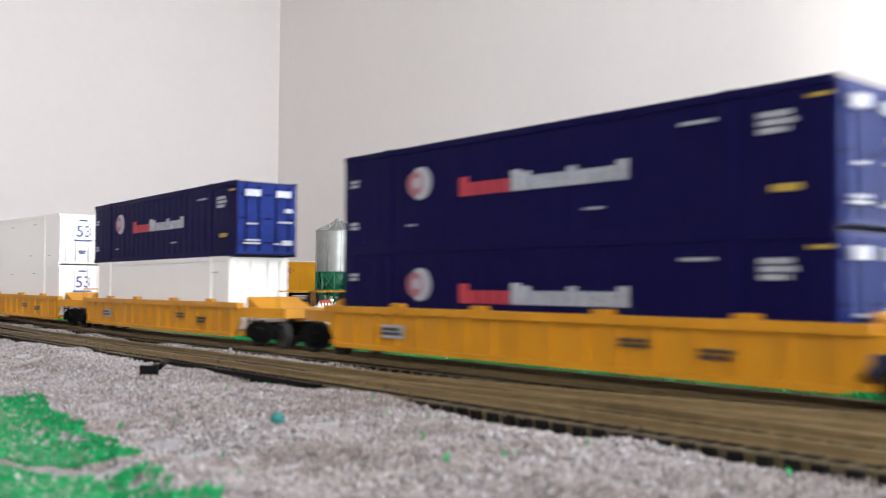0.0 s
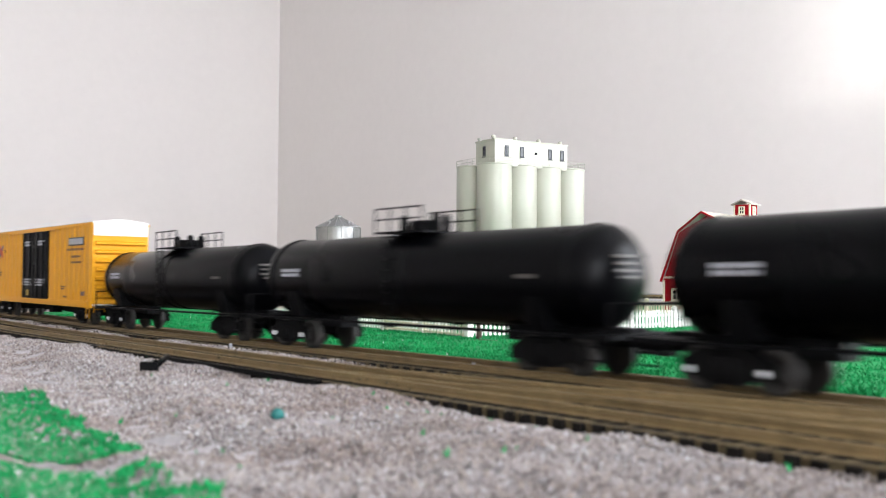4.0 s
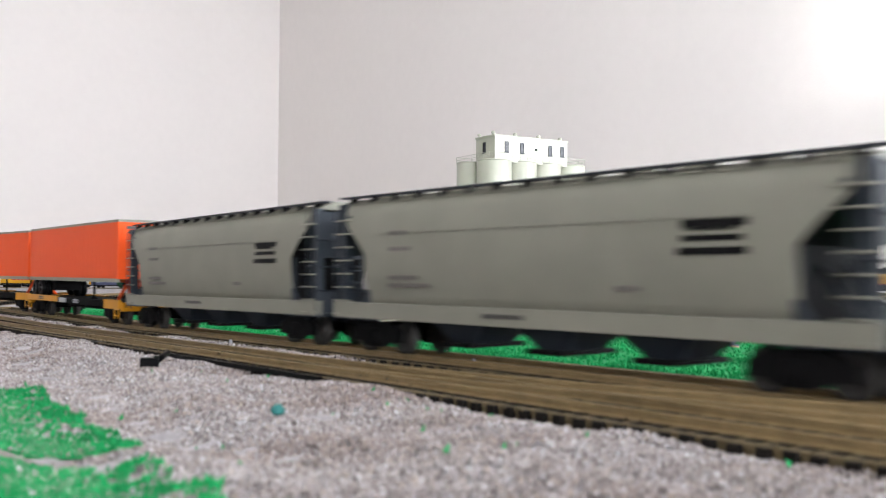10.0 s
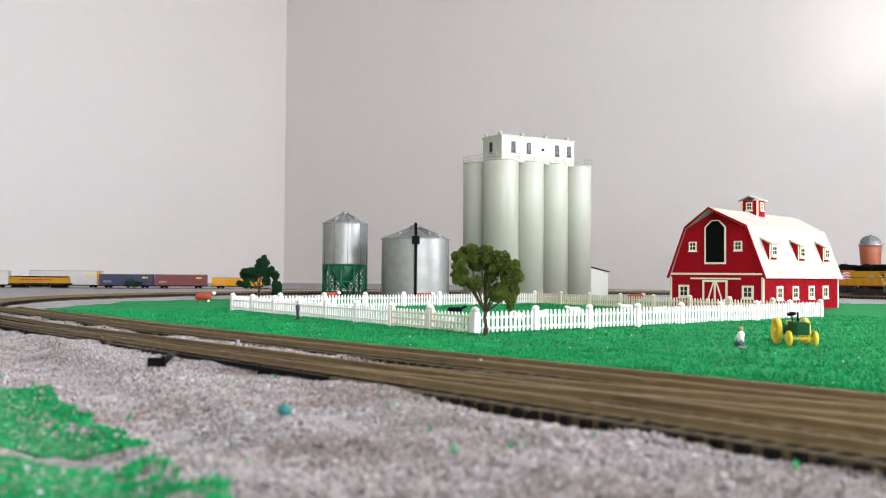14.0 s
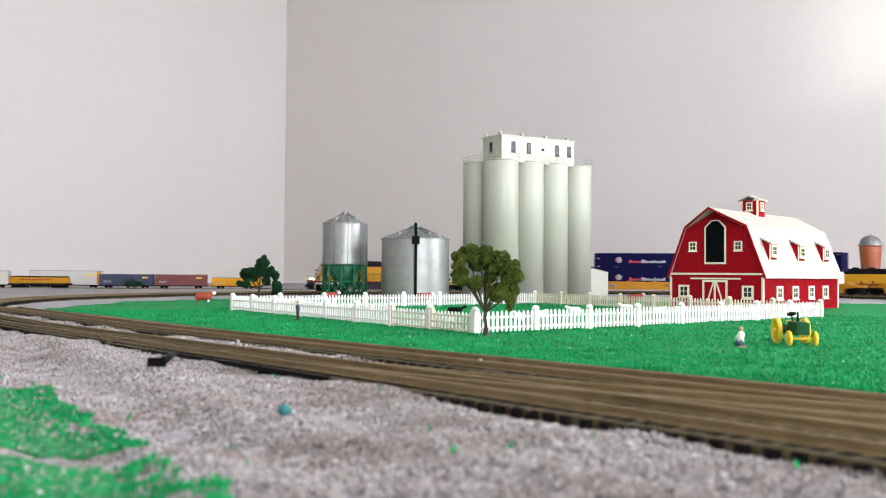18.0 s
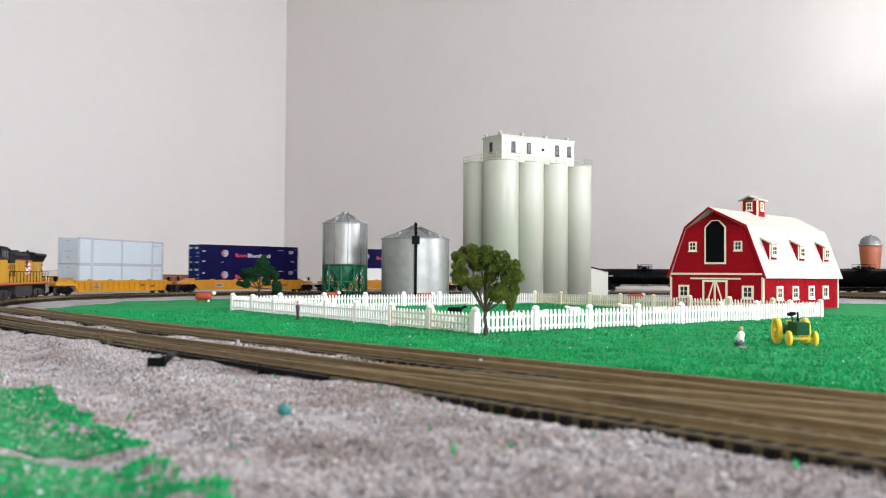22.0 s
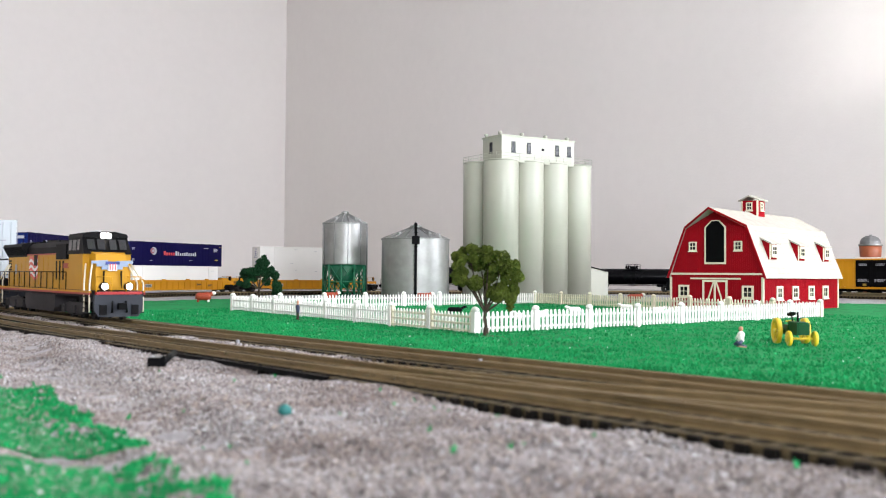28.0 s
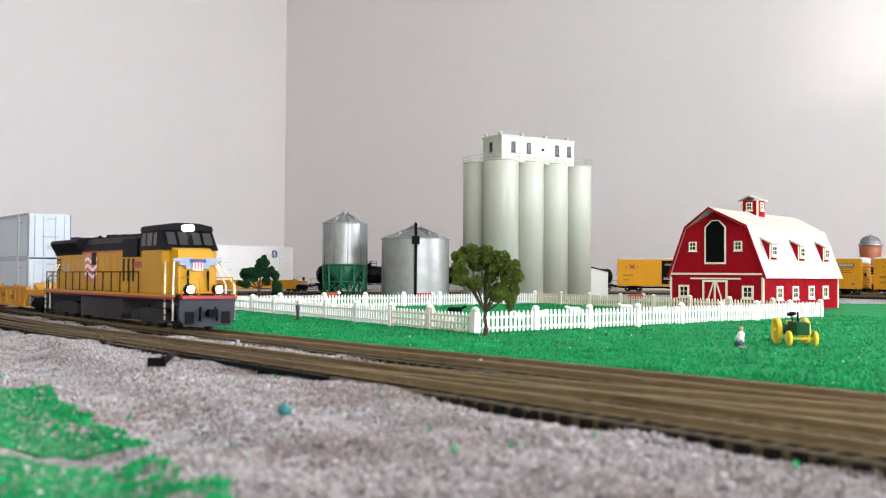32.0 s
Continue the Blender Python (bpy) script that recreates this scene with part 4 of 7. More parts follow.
def boxcar():
    t = thing("boxcar", "yellow high-cube boxcar with black double doors", "wagon", group="train wagons")
    l, w, z0, z1 = 0.1088, 0.0168, 0.0128, 0.0608
    part("body", Build().box(-l, l, -w, w, z0, z1).bevel(0.0003), M_BOXYEL, t)
    b = Build().prism([(-w - 0.0004, z1 - 0.0006), (w + 0.0004, z1 - 0.0006), (w + 0.0004, z1 + 0.0002), (0, z1 + 0.0022), (-w - 0.0004, z1 + 0.0002)], -l - 0.0008, l + 0.0008, "x")
    part("roof", b, M_SILVER, t)
    for i in range(14):
        x = -l + 0.005 + i * (2 * l - 0.01) / 13
        part("roof_rib", Build().prism([(-w, z1 + 0.0003), (w, z1 + 0.0003), (0, z1 + 0.0026)], x - 0.0005, x + 0.0005, "x"), M_SILVER, t)
    for sy in (-1, 1):
        ye, yo = sy * w, sy * (w + 0.0006)
        part("side_sill", Build().box(-l, l, *sorted((sy * (w - 0.0005), sy * (w + 0.0007))), z0 - 0.0022, z0 + 0.0016), M_BOXYEL, t)
        part("top_chord", Build().box(-l, l, *sorted((ye, sy * (w + 0.0007))), z1 - 0.0018, z1 - 0.0002), M_BOXYEL, t)
        for i in range(24):
            u = -l + 0.0035 + i * (2 * l - 0.007) / 23
            if -0.0305 < u < 0.033:
                continue
            part("rib", Build().box(*sorted((-sy * (u - 0.0006), -sy * (u + 0.0006))), *sorted((ye, sy * (w + 0.00045))), z0 + 0.0016, z1 - 0.0018), M_BOXYEL, t)
        # two plug doors with their panels, rods and tracks
        for k, (u0, u1) in enumerate(((-0.0272, 0.0010), (0.0014, 0.0292))):
            dr = decal(t, "door", sy, w, u0, u1, z0 + 0.0012, z1 - 0.0024, M_BLACK, t=0.0008)
            for j in range(4):
                za = z0 + 0.003 + j * 0.0112
                decal(dr, "door_panel", sy, w + 0.0008, u0 + 0.0022, u1 - 0.0022, za, za + 0.0092, M_BLACK, t=0.0004)
            for q in (0.28, 0.72):
                u = u0 + (u1 - u0) * q
                part("door_rod", Build().rod((-sy * u, sy * (w + 0.0016), z0 + 0.002), (-sy * u, sy * (w + 0.0016), z1 - 0.003), 0.0004), M_UNDER, dr)
            bars(dr, sy, w + 0.0013, u0 + 0.006, u1 - 0.006, z1 - 0.0120, z1 - 0.0082, 2, M_TXTGREY, seed=11 + k)
            bars(dr, sy, w + 0.0013, u0 + 0.004, u1 - 0.004, z0 + 0.0095, z0 + 0.0145, 3, M_TXTGREY, seed=21 + k)
        decal(t, "placard", sy, w + 0.0013, -0.0145, -0.0085, z0 + 0.0030, z0 + 0.0068, M_TRYDIM)
        for z in (z0 - 0.0002, z1 - 0.0026):
            part("door_track", Build().box(*sorted((sy * 0.060, -sy * 0.052)), *sorted((ye, sy * (w + 0.0013))), z, z + 0.0010), M_BOXYEL, t)
        # crossed emblem in red and blue
        for ang, m in ((38, M_TXTR), (-38, M_TXTB)):
            b = Build().box(-0.0062, 0.0062, -0.00012, 0.00012, -0.0013, 0.0013)
            ob = part("emblem", b, m, t)
            ob.matrix_basis = pose(sy * 0.0815, sy * (w + 0.0006 + (0.0001 if m is M_TXTR else 0)), 0.0465, 0, ang, 0)
        disc(t, "emblem_centre", sy, w + 0.0007, -0.0815, 0.0465, 0.0024, M_TXTR)
        for u in (-0.0945, -0.0735):
            bars(t, sy, w + 0.0005, u, u + 0.004, 0.0455, 0.0478, 2, M_BOXMARK, seed=31)
        decal(t, "label_plate", sy, w + 0.0005, 0.0690, 0.0965, 0.0475, 0.0525, M_TXTK)
        decal(t, "label_field", sy, w + 0.0008, 0.0708, 0.0950, 0.0483, 0.0517, M_TXTGREY)
        bars(t, sy, w + 0.0005, 0.066, 0.0985, 0.0443, 0.0462, 1, M_BOXMARK, seed=41)
        bars(t, sy, w + 0.0005, 0.074, 0.0925, 0.0400, 0.0418, 1, M_BOXMARK, seed=42)
        bars(t, sy, w + 0.0005, 0.074, 0.0925, 0.0365, 0.0383, 1, M_BOXMARK, seed=43)
        bars(t, sy, w + 0.0005, -0.098, -0.078, 0.0285, 0.0322, 2, M_BOXMARK, seed=44)
        bars(t, sy, w + 0.0005, -0.098, -0.086, 0.0205, 0.0232, 2, M_BOXMARK, seed=45)
        bars(t, sy, w + 0.0005, 0.055, 0.064, 0.0205, 0.0232, 2, M_BOXMARK, seed=46)
        decal(t, "label_plate", sy, w + 0.0005, 0.092, 0.0985, 0.0175, 0.0200, M_BOXPLATE)
        bars(t, sy, w + 0.0005, 0.060, 0.067, 0.0155, 0.0172, 1, M_BOXMARK, seed=47)
        for sx in (-1, 1):
            b = Build()
            ladder_side(b, sy * (w + 0.0009), sx * (l - 0.006), sx * (l - 0.0005), 0.0042, 0.024, 5)
            part("ladder", b, M_BOXYEL, t)
    for sx in (-1, 1):
        for i in range(7):
            z = z0 + 0.003 + i * 0.0052
            part("end_rib", Build().prism([(sx * l, z), (sx * (l + 0.0022), z + 0.0010), (sx * (l + 0.0022), z + 0.0020), (sx * l, z + 0.003)], -w + 0.002, w - 0.002, "y"), M_BOXYEL, t)
        part("end_panel", Build().box(*sorted((sx * l, sx * (l + 0.0006))), -w + 0.0006, w - 0.0006, z1 - 0.0078, z1 - 0.0006), M_SILVER, t, "bare silver panel at the top of the end")
        b = Build()
        ladder(b, sx * (l + 0.0020), -w + 0.001, -w + 0.007, 0.008, 0.030, 6)
        part("end_ladder", b, M_BOXYEL, t)
        part("brake_wheel", Build().lathe([(0.0034, 0), (0.0038, 0.0003), (0.0034, 0.0006)], "x", (sx * (l + 0.0022), 0.007, 0.034), 14), M_UNDER, t)
        bogie(t, sx * 0.081, cap=M_TXTW)
        coupler(t, sx * (l - 0.001), sx)
    part("centre_sill", Build().box(-l, l, -0.004, 0.004, 0.0062, 0.0098), M_UNDER, t)
    b = Build().cyl(0.0028, -0.012, 0.006, "x", (0, 0.008, 0.0072), 12)
    b.box(0.012, 0.02, -0.011, -0.005, 0.0052, 0.0096)
    part("brake_gear", b, M_UNDER, t)
    return t


def hopper():
    t = thing("hopper_wagon", "grey covered hopper wagon with curved sides", "wagon", group="train wagons")
    l, w, z0, z1 = 0.0965, 0.0172, 0.0155, 0.0518
    # curved shell whose lower ends slope inwards
    prof = []
    for i in range(9):
        a = i / 8
        prof.append((w - 0.0018 * (2 * a - 1.15) ** 2 - (0.0030 * max(0, a - 0.8) * 5) ** 1.0 * 0.6, z0 + a * (z1 - z0)))
    b = Build()
    ring = [(-y, z) for y, z in prof] + [(y, z) for y, z in prof[::-1]]
    rows = []
    for sx, kind in ((-1, 0), (-1, 1), (1, 1), (1, 0)):
        row = []
        for y, z in ring:
            a = (z - z0) / (z1 - z0)
            x = l - 0.0165 * min(1, max(0, 0.92 - a) / 0.40) if kind == 0 else 0.06
            row.append(b.bm.verts.new((sx * x, y, z)))
        rows.append(row)
    n = len(ring)
    for p, q in zip(rows, rows[1:]):
        for i in range(n):
            b.bm.faces.new((p[i], p[(i + 1) % n], q[(i + 1) % n], q[i])).smooth = abs(ring[i][0]) > 0.001 and i not in (n // 2 - 1, n - 1)
    part("shell", b, M_HOPPER, t)
    # sloping end sheets behind the ladders, near-black to paint in the open end's shade
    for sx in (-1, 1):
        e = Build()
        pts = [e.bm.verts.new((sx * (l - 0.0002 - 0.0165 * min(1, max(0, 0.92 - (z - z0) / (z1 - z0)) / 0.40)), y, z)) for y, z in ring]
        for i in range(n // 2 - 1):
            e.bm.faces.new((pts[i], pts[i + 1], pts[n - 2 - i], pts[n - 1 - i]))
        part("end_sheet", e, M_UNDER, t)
    part("roof", Build().prism([(-w + 0.0026, z1 - 0.0002), (w - 0.0026, z1 - 0.0002), (w - 0.006, z1 + 0.0016), (-w + 0.006, z1 + 0.0016)], -l, l, "x"), M_HOPPER, t)
    for sy in (-1, 1):
        part("running_board", Build().box(-l - 0.003, l + 0.003, *sorted((sy * 0.0108, sy * 0.0142)), z1 + 0.0022, z1 + 0.0028), M_HOPEND, t)
        for i in range(16):
            x = -l + 0.004 + i * (2 * l - 0.008) / 15
            part("bracket", Build().box(x - 0.0007, x + 0.0007, *sorted((sy * 0.0112, sy * 0.0140)), z1 - 0.0004, z1 + 0.0022), M_UNDER, t)
        part("side_sill", Build().box(-l - 0.002, l + 0.002, *sorted((sy * 0.0142, sy * 0.0172)), 0.0118, 0.0172).bevel(0.0003), M_HOPPER, t)
        part("side_seam", Build().box(-0.070, 0.070, *sorted((sy * (w - 0.0001), sy * (w + 0.0002))), 0.0405, 0.0410), M_HOPPER, t)
        for u0, u1, z, n2, sd2, m in ((-0.066, -0.056, 0.0398, 1, 1, M_HOPMARK), (-0.066, -0.0520, 0.0345, 1, 2, M_HOPMARK), (-0.066, -0.0500, 0.0250, 1, 3, M_HOPMARK), (-0.066, -0.0440, 0.0225, 1, 4, M_HOPMARK), (-0.02, 0.0, 0.0138, 1, 6, M_TXTK)):
            bars(t, sy, w + 0.0000, u0, u1, z, z + 0.0018 * n2, n2, m, seed=sd2)
        # dark emblem of stacked bars
        for j in range(3):
            decal(t, "emblem", sy, w, 0.0490 + 0.0012 * (j > 0), 0.0680 - 0.0012 * (j == 1), 0.0318 + j * 0.0033, 0.0336 + j * 0.0033 - (0.0004 if j == 1 else 0), M_LOCOGREY)
        bars(t, sy, w, 0.0512, 0.0665, 0.0374, 0.0386, 1, M_LOCOGREY, seed=9)
        bars(t, sy, w, 0.030, 0.038, 0.0226, 0.0244, 1, M_HOPMARK, seed=8)
        for sx in (-1, 1):
            b = Build()
            ladder_side(b, sy * 0.0168, sx * (l - 0.0045), sx * (l + 0.002), 0.010, 0.0505, 1)
            part("ladder", b, M_HOPEND, t)
            for i in range(8):
                z = 0.0130 + i * 0.0047
                part("rung", Build().rod((sx * (l - 0.0085), sy * 0.0170, z), (sx * (l + 0.002), sy * 0.0170, z), 0.00032, 6), M_HOPPER, t)
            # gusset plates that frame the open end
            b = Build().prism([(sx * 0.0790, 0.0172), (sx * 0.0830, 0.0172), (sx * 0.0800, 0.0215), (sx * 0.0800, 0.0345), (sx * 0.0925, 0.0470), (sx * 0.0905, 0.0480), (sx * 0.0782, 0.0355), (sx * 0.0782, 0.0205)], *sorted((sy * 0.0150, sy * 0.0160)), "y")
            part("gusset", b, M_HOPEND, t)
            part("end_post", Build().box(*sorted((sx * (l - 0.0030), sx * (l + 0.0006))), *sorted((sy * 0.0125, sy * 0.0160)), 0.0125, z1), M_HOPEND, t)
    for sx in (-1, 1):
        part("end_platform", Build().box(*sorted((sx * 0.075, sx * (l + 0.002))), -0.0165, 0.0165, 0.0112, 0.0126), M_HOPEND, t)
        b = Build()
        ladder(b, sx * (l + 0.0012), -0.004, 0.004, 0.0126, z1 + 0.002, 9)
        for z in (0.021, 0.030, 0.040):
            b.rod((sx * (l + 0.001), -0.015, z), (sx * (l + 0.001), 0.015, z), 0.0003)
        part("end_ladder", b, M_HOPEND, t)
        # near-black too: the shade of the recess is put into its colour
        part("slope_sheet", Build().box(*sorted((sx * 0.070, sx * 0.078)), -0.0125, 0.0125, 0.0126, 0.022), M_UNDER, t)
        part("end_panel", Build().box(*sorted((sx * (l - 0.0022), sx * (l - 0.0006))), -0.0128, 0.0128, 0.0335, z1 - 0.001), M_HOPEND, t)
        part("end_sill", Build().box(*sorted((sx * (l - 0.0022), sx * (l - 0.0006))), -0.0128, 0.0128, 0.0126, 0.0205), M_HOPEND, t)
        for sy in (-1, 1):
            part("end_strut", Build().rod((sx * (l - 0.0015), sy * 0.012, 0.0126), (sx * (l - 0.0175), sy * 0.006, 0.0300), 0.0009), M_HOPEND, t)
        bogie(t, sx * 0.078)
        coupler(t, sx * (l - 0.001), sx)
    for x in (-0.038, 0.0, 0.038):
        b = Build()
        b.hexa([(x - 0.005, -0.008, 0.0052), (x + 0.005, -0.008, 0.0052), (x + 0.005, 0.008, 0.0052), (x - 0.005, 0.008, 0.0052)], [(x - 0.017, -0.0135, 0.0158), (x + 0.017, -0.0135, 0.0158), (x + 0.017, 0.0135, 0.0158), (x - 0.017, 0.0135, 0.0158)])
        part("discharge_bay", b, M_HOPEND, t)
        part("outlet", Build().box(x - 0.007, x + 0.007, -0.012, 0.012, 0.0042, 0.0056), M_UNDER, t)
    for i in range(10):
        x = -0.085 + i * 0.17 / 9
        part("hatch", Build().box(x - 0.006, x + 0.006, -0.006, 0.006, z1 + 0.0015, z1 + 0.0034).bevel(0.0005), M_HOPPER, t)
    return t


def flat_wagon():
    t = thing("flat_wagon", "yellow and black skeletal flat wagon carrying a trailer", "wagon", group="train wagons")
    l = 0.0905
    part("spine", Build().box(-l, l, -0.006, 0.006, 0.0070, 0.0118), M_UNDER, t)
    part("deck", Build().box(-l, l, -0.0150, 0.0150, 0.0116, 0.0128), M_UNDER, t)
    for sy in (-1, 1):
        part("side_sill", Build().box(-l, -0.022, *sorted((sy * 0.0150, sy * 0.0163)), 0.0102, 0.0138).bevel(0.0003), M_YELLOW, t)
        part("side_sill", Build().box(-0.022, 0.066, *sorted((sy * 0.0148, sy * 0.0160)), 0.0096, 0.0134).bevel(0.0003), M_UNDER, t)
        part("side_sill", Build().box(0.066, l, *sorted((sy * 0.0150, sy * 0.0163)), 0.0090, 0.0140).bevel(0.0003), M_YELLOW, t)
        decal(t, "label_plate", sy, 0.0161, -0.018, -0.004, 0.0102, 0.0130, M_TXTGREY)
        bars(t, sy, 0.0161, 0.010, 0.022, 0.0103, 0.0128, 2, M_TXTGREY, seed=5)
        bars(t, sy, 0.0163, -0.062, -0.05, 0.0110, 0.0134, 2, M_TXTK, seed=6)
        for sx in (-1, 1):
            b = Build()
            ladder_side(b, sy * 0.0158, sx * (l - 0.008), sx * (l - 0.001), 0.0036, 0.0104, 2)
            part("stirrup", b, M_YELLOW, t)
    for x in (-0.03, 0.0, 0.03):
        part("cross_bearer", Build().box(x - 0.002, x + 0.002, -0.0148, 0.0148, 0.0080, 0.0116), M_UNDER, t)
    # folding hitch that holds up the trailer's nose
    b = Build()
    for sy in (-1, 1):
        b.rod((0.083, sy * 0.006, 0.0128), (0.068, sy * 0.003, 0.0242), 0.0011)
        b.rod((0.060, sy * 0.006, 0.0128), (0.068, sy * 0.003, 0.0242), 0.0009)
    b.box(0.0635, 0.0725, -0.006, 0.006, 0.0234, 0.0248)
    part("hitch", b, M_ORANGE, t)
    for sx in (-1, 1):
        part("end_beam", Build().box(*sorted((sx * l, sx * (l + 0.0025))), -0.0150, 0.0150, 0.0078, 0.0128).bevel(0.0004), M_YELLOW, t)
        bogie(t, sx * 0.072)
        coupler(t, sx * l, sx)
    return t


def trailer():
    t = thing("semi_trailer", "orange box trailer riding on a flat wagon", "trailer", group="orange trailers")
    l, w, h = 0.0866, 0.0148, 0.0342
    part("body", Build().box(-l, l, -w, w, 0.0010, h - 0.0012).bevel(0.0004), M_ORANGE, t)
    part("roof", Build().box(-l - 0.0003, l + 0.0003, -w - 0.0003, w + 0.0003, h - 0.0014, h).bevel(0.0004), M_HOPPER, t)
    for sy in (-1, 1):
        part("bottom_rail", Build().box(-l, l, *sorted((sy * (w - 0.001), sy * (w + 0.0003))), -0.0008, 0.0014), M_HOPPER, t)
        for sx in (-1, 1):
            part("corner_post", Build().box(*sorted((sx * (l - 0.0012), sx * (l + 0.0003))), *sorted((sy * (w - 0.0012), sy * (w + 0.0003))), 0.0012, h - 0.0014), M_ORANGE, t)
        for i in range(22):
            x = -l + 0.006 + i * (2 * l - 0.012) / 21
            part("side_post", Build().box(x - 0.0003, x + 0.0003, *sorted((sy * w, sy * (w + 0.00008))), 0.0016, h - 0.0016), M_ORANGE, t)
        b = Build()
        b.rod((0.030, sy * 0.009, -0.0005), (0.030, sy * 0.009, -0.0105), 0.0007)
        b.box(0.0285, 0.0315, sy * 0.009 - 0.0015, sy * 0.009 + 0.0015, -0.0112, -0.0104)
        part("landing_leg", b, M_UNDER, t)
        for x in (-0.076, -0.062):
            for y in (0.0095, 0.0132):
                part("tyre", Build().lathe([(0.0024, y - 0.0016), (0.0050, y - 0.0016), (0.0056, y - 0.0010), (0.0056, y + 0.0010), (0.0050, y + 0.0016), (0.0026, y + 0.0016), (0.0022, y + 0.0006), (0.0008, y + 0.0012)] if sy > 0 else [(0.0008, -y - 0.0012), (0.0022, -y - 0.0006), (0.0026, -y - 0.0016), (0.0050, -y - 0.0016), (0.0056, -y - 0.0010), (0.0056, -y + 0.0010), (0.0050, -y + 0.0016), (0.0024, -y + 0.0016)], "y", (x, 0, -0.0061), 20), M_BLACK, t)
    part("suspension", Build().box(-0.084, -0.050, -0.0085, 0.0085, -0.0075, -0.0008), M_UNDER, t)
    part("bumper", Build().box(-l, -l + 0.0015, -0.012, 0.012, -0.0070, -0.0060), M_UNDER, t)
    part("front_panel", Build().box(l, l + 0.0004, -w + 0.002, w - 0.002, 0.004, h - 0.004), M_ORANGE, t)
    for y in (-0.011, -0.004, 0.004, 0.011):
        part("door_rod", Build().rod((-l - 0.0005, y, 0.001), (-l - 0.0005, y, h - 0.003), 0.0003), M_HOPPER, t)
    b = Build()
    for y0, y1, z in ((-0.0105, -0.0015, 0.0052), (0.0, 0.0095, 0.0052), (-0.0095, -0.003, 0.0078), (-0.0015, 0.009, 0.0078)):
        b.box(l + 0.0003, l + 0.0009, y0, y1, h - z, h - z + 0.0016)
    part("lettering", b, M_TXTK, t)
    for y in (-0.0045, 0.0045):
        part("nose_seam", Build().box(l + 0.0003, l + 0.0007, y - 0.0003, y + 0.0003, 0.004, h - 0.009), M_ORANGE, t)
    return t
def locomotive():
    t = thing("locomotive", "yellow and grey six-axle diesel locomotive with lit headlamps", "locomotive")
    PL, PF = 0.1165, 0.1085           # the platform behind and ahead of the middle
    zp, zh, zr = 0.0182, 0.0415, 0.0512
    # frame and walkway
    part("frame", Build().box(-PL, PF, -0.0165, 0.0165, 0.0142, 0.0170).bevel(0.0003), M_LOCOGREY, t)
    for sy in (-1, 1):
        part("sill_stripe", Build().box(-PL, PF, *sorted((sy * 0.0160, sy * 0.0172)), 0.0156, 0.0168), M_REDSTRIPE, t)
        part("walkway_edge", Build().box(-PL, PF, *sorted((sy * 0.0158, sy * 0.0170)), 0.0168, 0.0180), M_LOCOYEL, t)
    part("walkway", Build().box(-PL, PF, -0.0157, 0.0157, 0.0166, 0.0178), M_LOCOGREY, t)
    # long hood
    part("hood", Build().box(-0.1065, 0.048, -0.0118, 0.0118, zp, zh).bevel(0.0006), M_LOCOYEL, t)
    part("hood_top", Build().prism([(-0.0118, zh), (0.0118, zh), (0.0118, zh + 0.0045), (0.0085, zh + 0.0082), (-0.0085, zh + 0.0082), (-0.0118, zh + 0.0045)], -0.050, 0.048, "x"), M_LOCOGREY, t)
    part("hood_stripe", Build().box(-0.1068, 0.0482, -0.0121, 0.0121, zh - 0.0006, zh + 0.0003), M_REDSTRIPE, t)
    # flared radiators at the rear
    b = Build().prism([(-0.0118, zh - 0.0015), (0.0118, zh - 0.0015), (0.0160, zh + 0.0062), (0.0150, zh + 0.0082), (-0.0150, zh + 0.0082), (-0.0160, zh + 0.0062)], -0.1075, -0.052, "x")
    part("radiator", b, M_LOCOGREY, t)
    for sy in (-1, 1):
        for i in range(16):
            b = Build()
            x = -0.104 + i * 0.0032
            b.hexa([(x, sy * 0.0128, zh), (x + 0.0018, sy * 0.0128, zh), (x + 0.0018, sy * 0.0118, zh), (x, sy * 0.0118, zh)], [(x, sy * 0.0162, zh + 0.0058), (x + 0.0018, sy * 0.0162, zh + 0.0058), (x + 0.0018, sy * 0.0150, zh + 0.0058), (x, sy * 0.0150, zh + 0.0058)])
            part("radiator_louvre", b, M_BLACK, t)
    for x in (-0.094, -0.080, -0.066):
        part("roof_fan", Build().lathe([(0.0062, zh + 0.0080), (0.0062, zh + 0.0094), (0.0054, zh + 0.0098), (0, zh + 0.0096)], "z", (x, 0, 0), 20), M_LOCOGREY, t)
    part("exhaust_stack", Build().box(-0.032, -0.022, -0.0035, 0.0035, zh + 0.0080, zh + 0.0106).bevel(0.0004), M_BLACK, t)
    for x0, x1, z in ((-0.046, -0.036, 0.0094), (-0.015, 0.012, 0.0096), (0.016, 0.040, 0.0092)):
        part("roof_hatch", Build().box(x0, x1, -0.0075, 0.0075, zh + 0.0078, zh + z).bevel(0.0004), M_LOCOGREY, t)
    # inverter cabinet behind the cab, on one side dark with louvres
    for sy in (-1, 1):
        part("air_intake", Build().box(0.026, 0.0485, *sorted((sy * 0.0116, sy * 0.0135)), zh - 0.0040, zh + 0.0060).bevel(0.0005), M_LOCOGREY, t)
        part("cabinet", Build().box(0.020, 0.060, *sorted((sy * 0.0116, sy * 0.0140)), zp, zh - 0.0045).bevel(0.0005), M_LOCOYEL, t)
        for i in range(3):
            x = 0.030 + i * 0.0075
            part("louvre", Build().box(x - 0.0012, x + 0.0012, *sorted((sy * 0.0139, sy * 0.0143)), 0.0240, 0.0365), M_LOCOGREY, t)
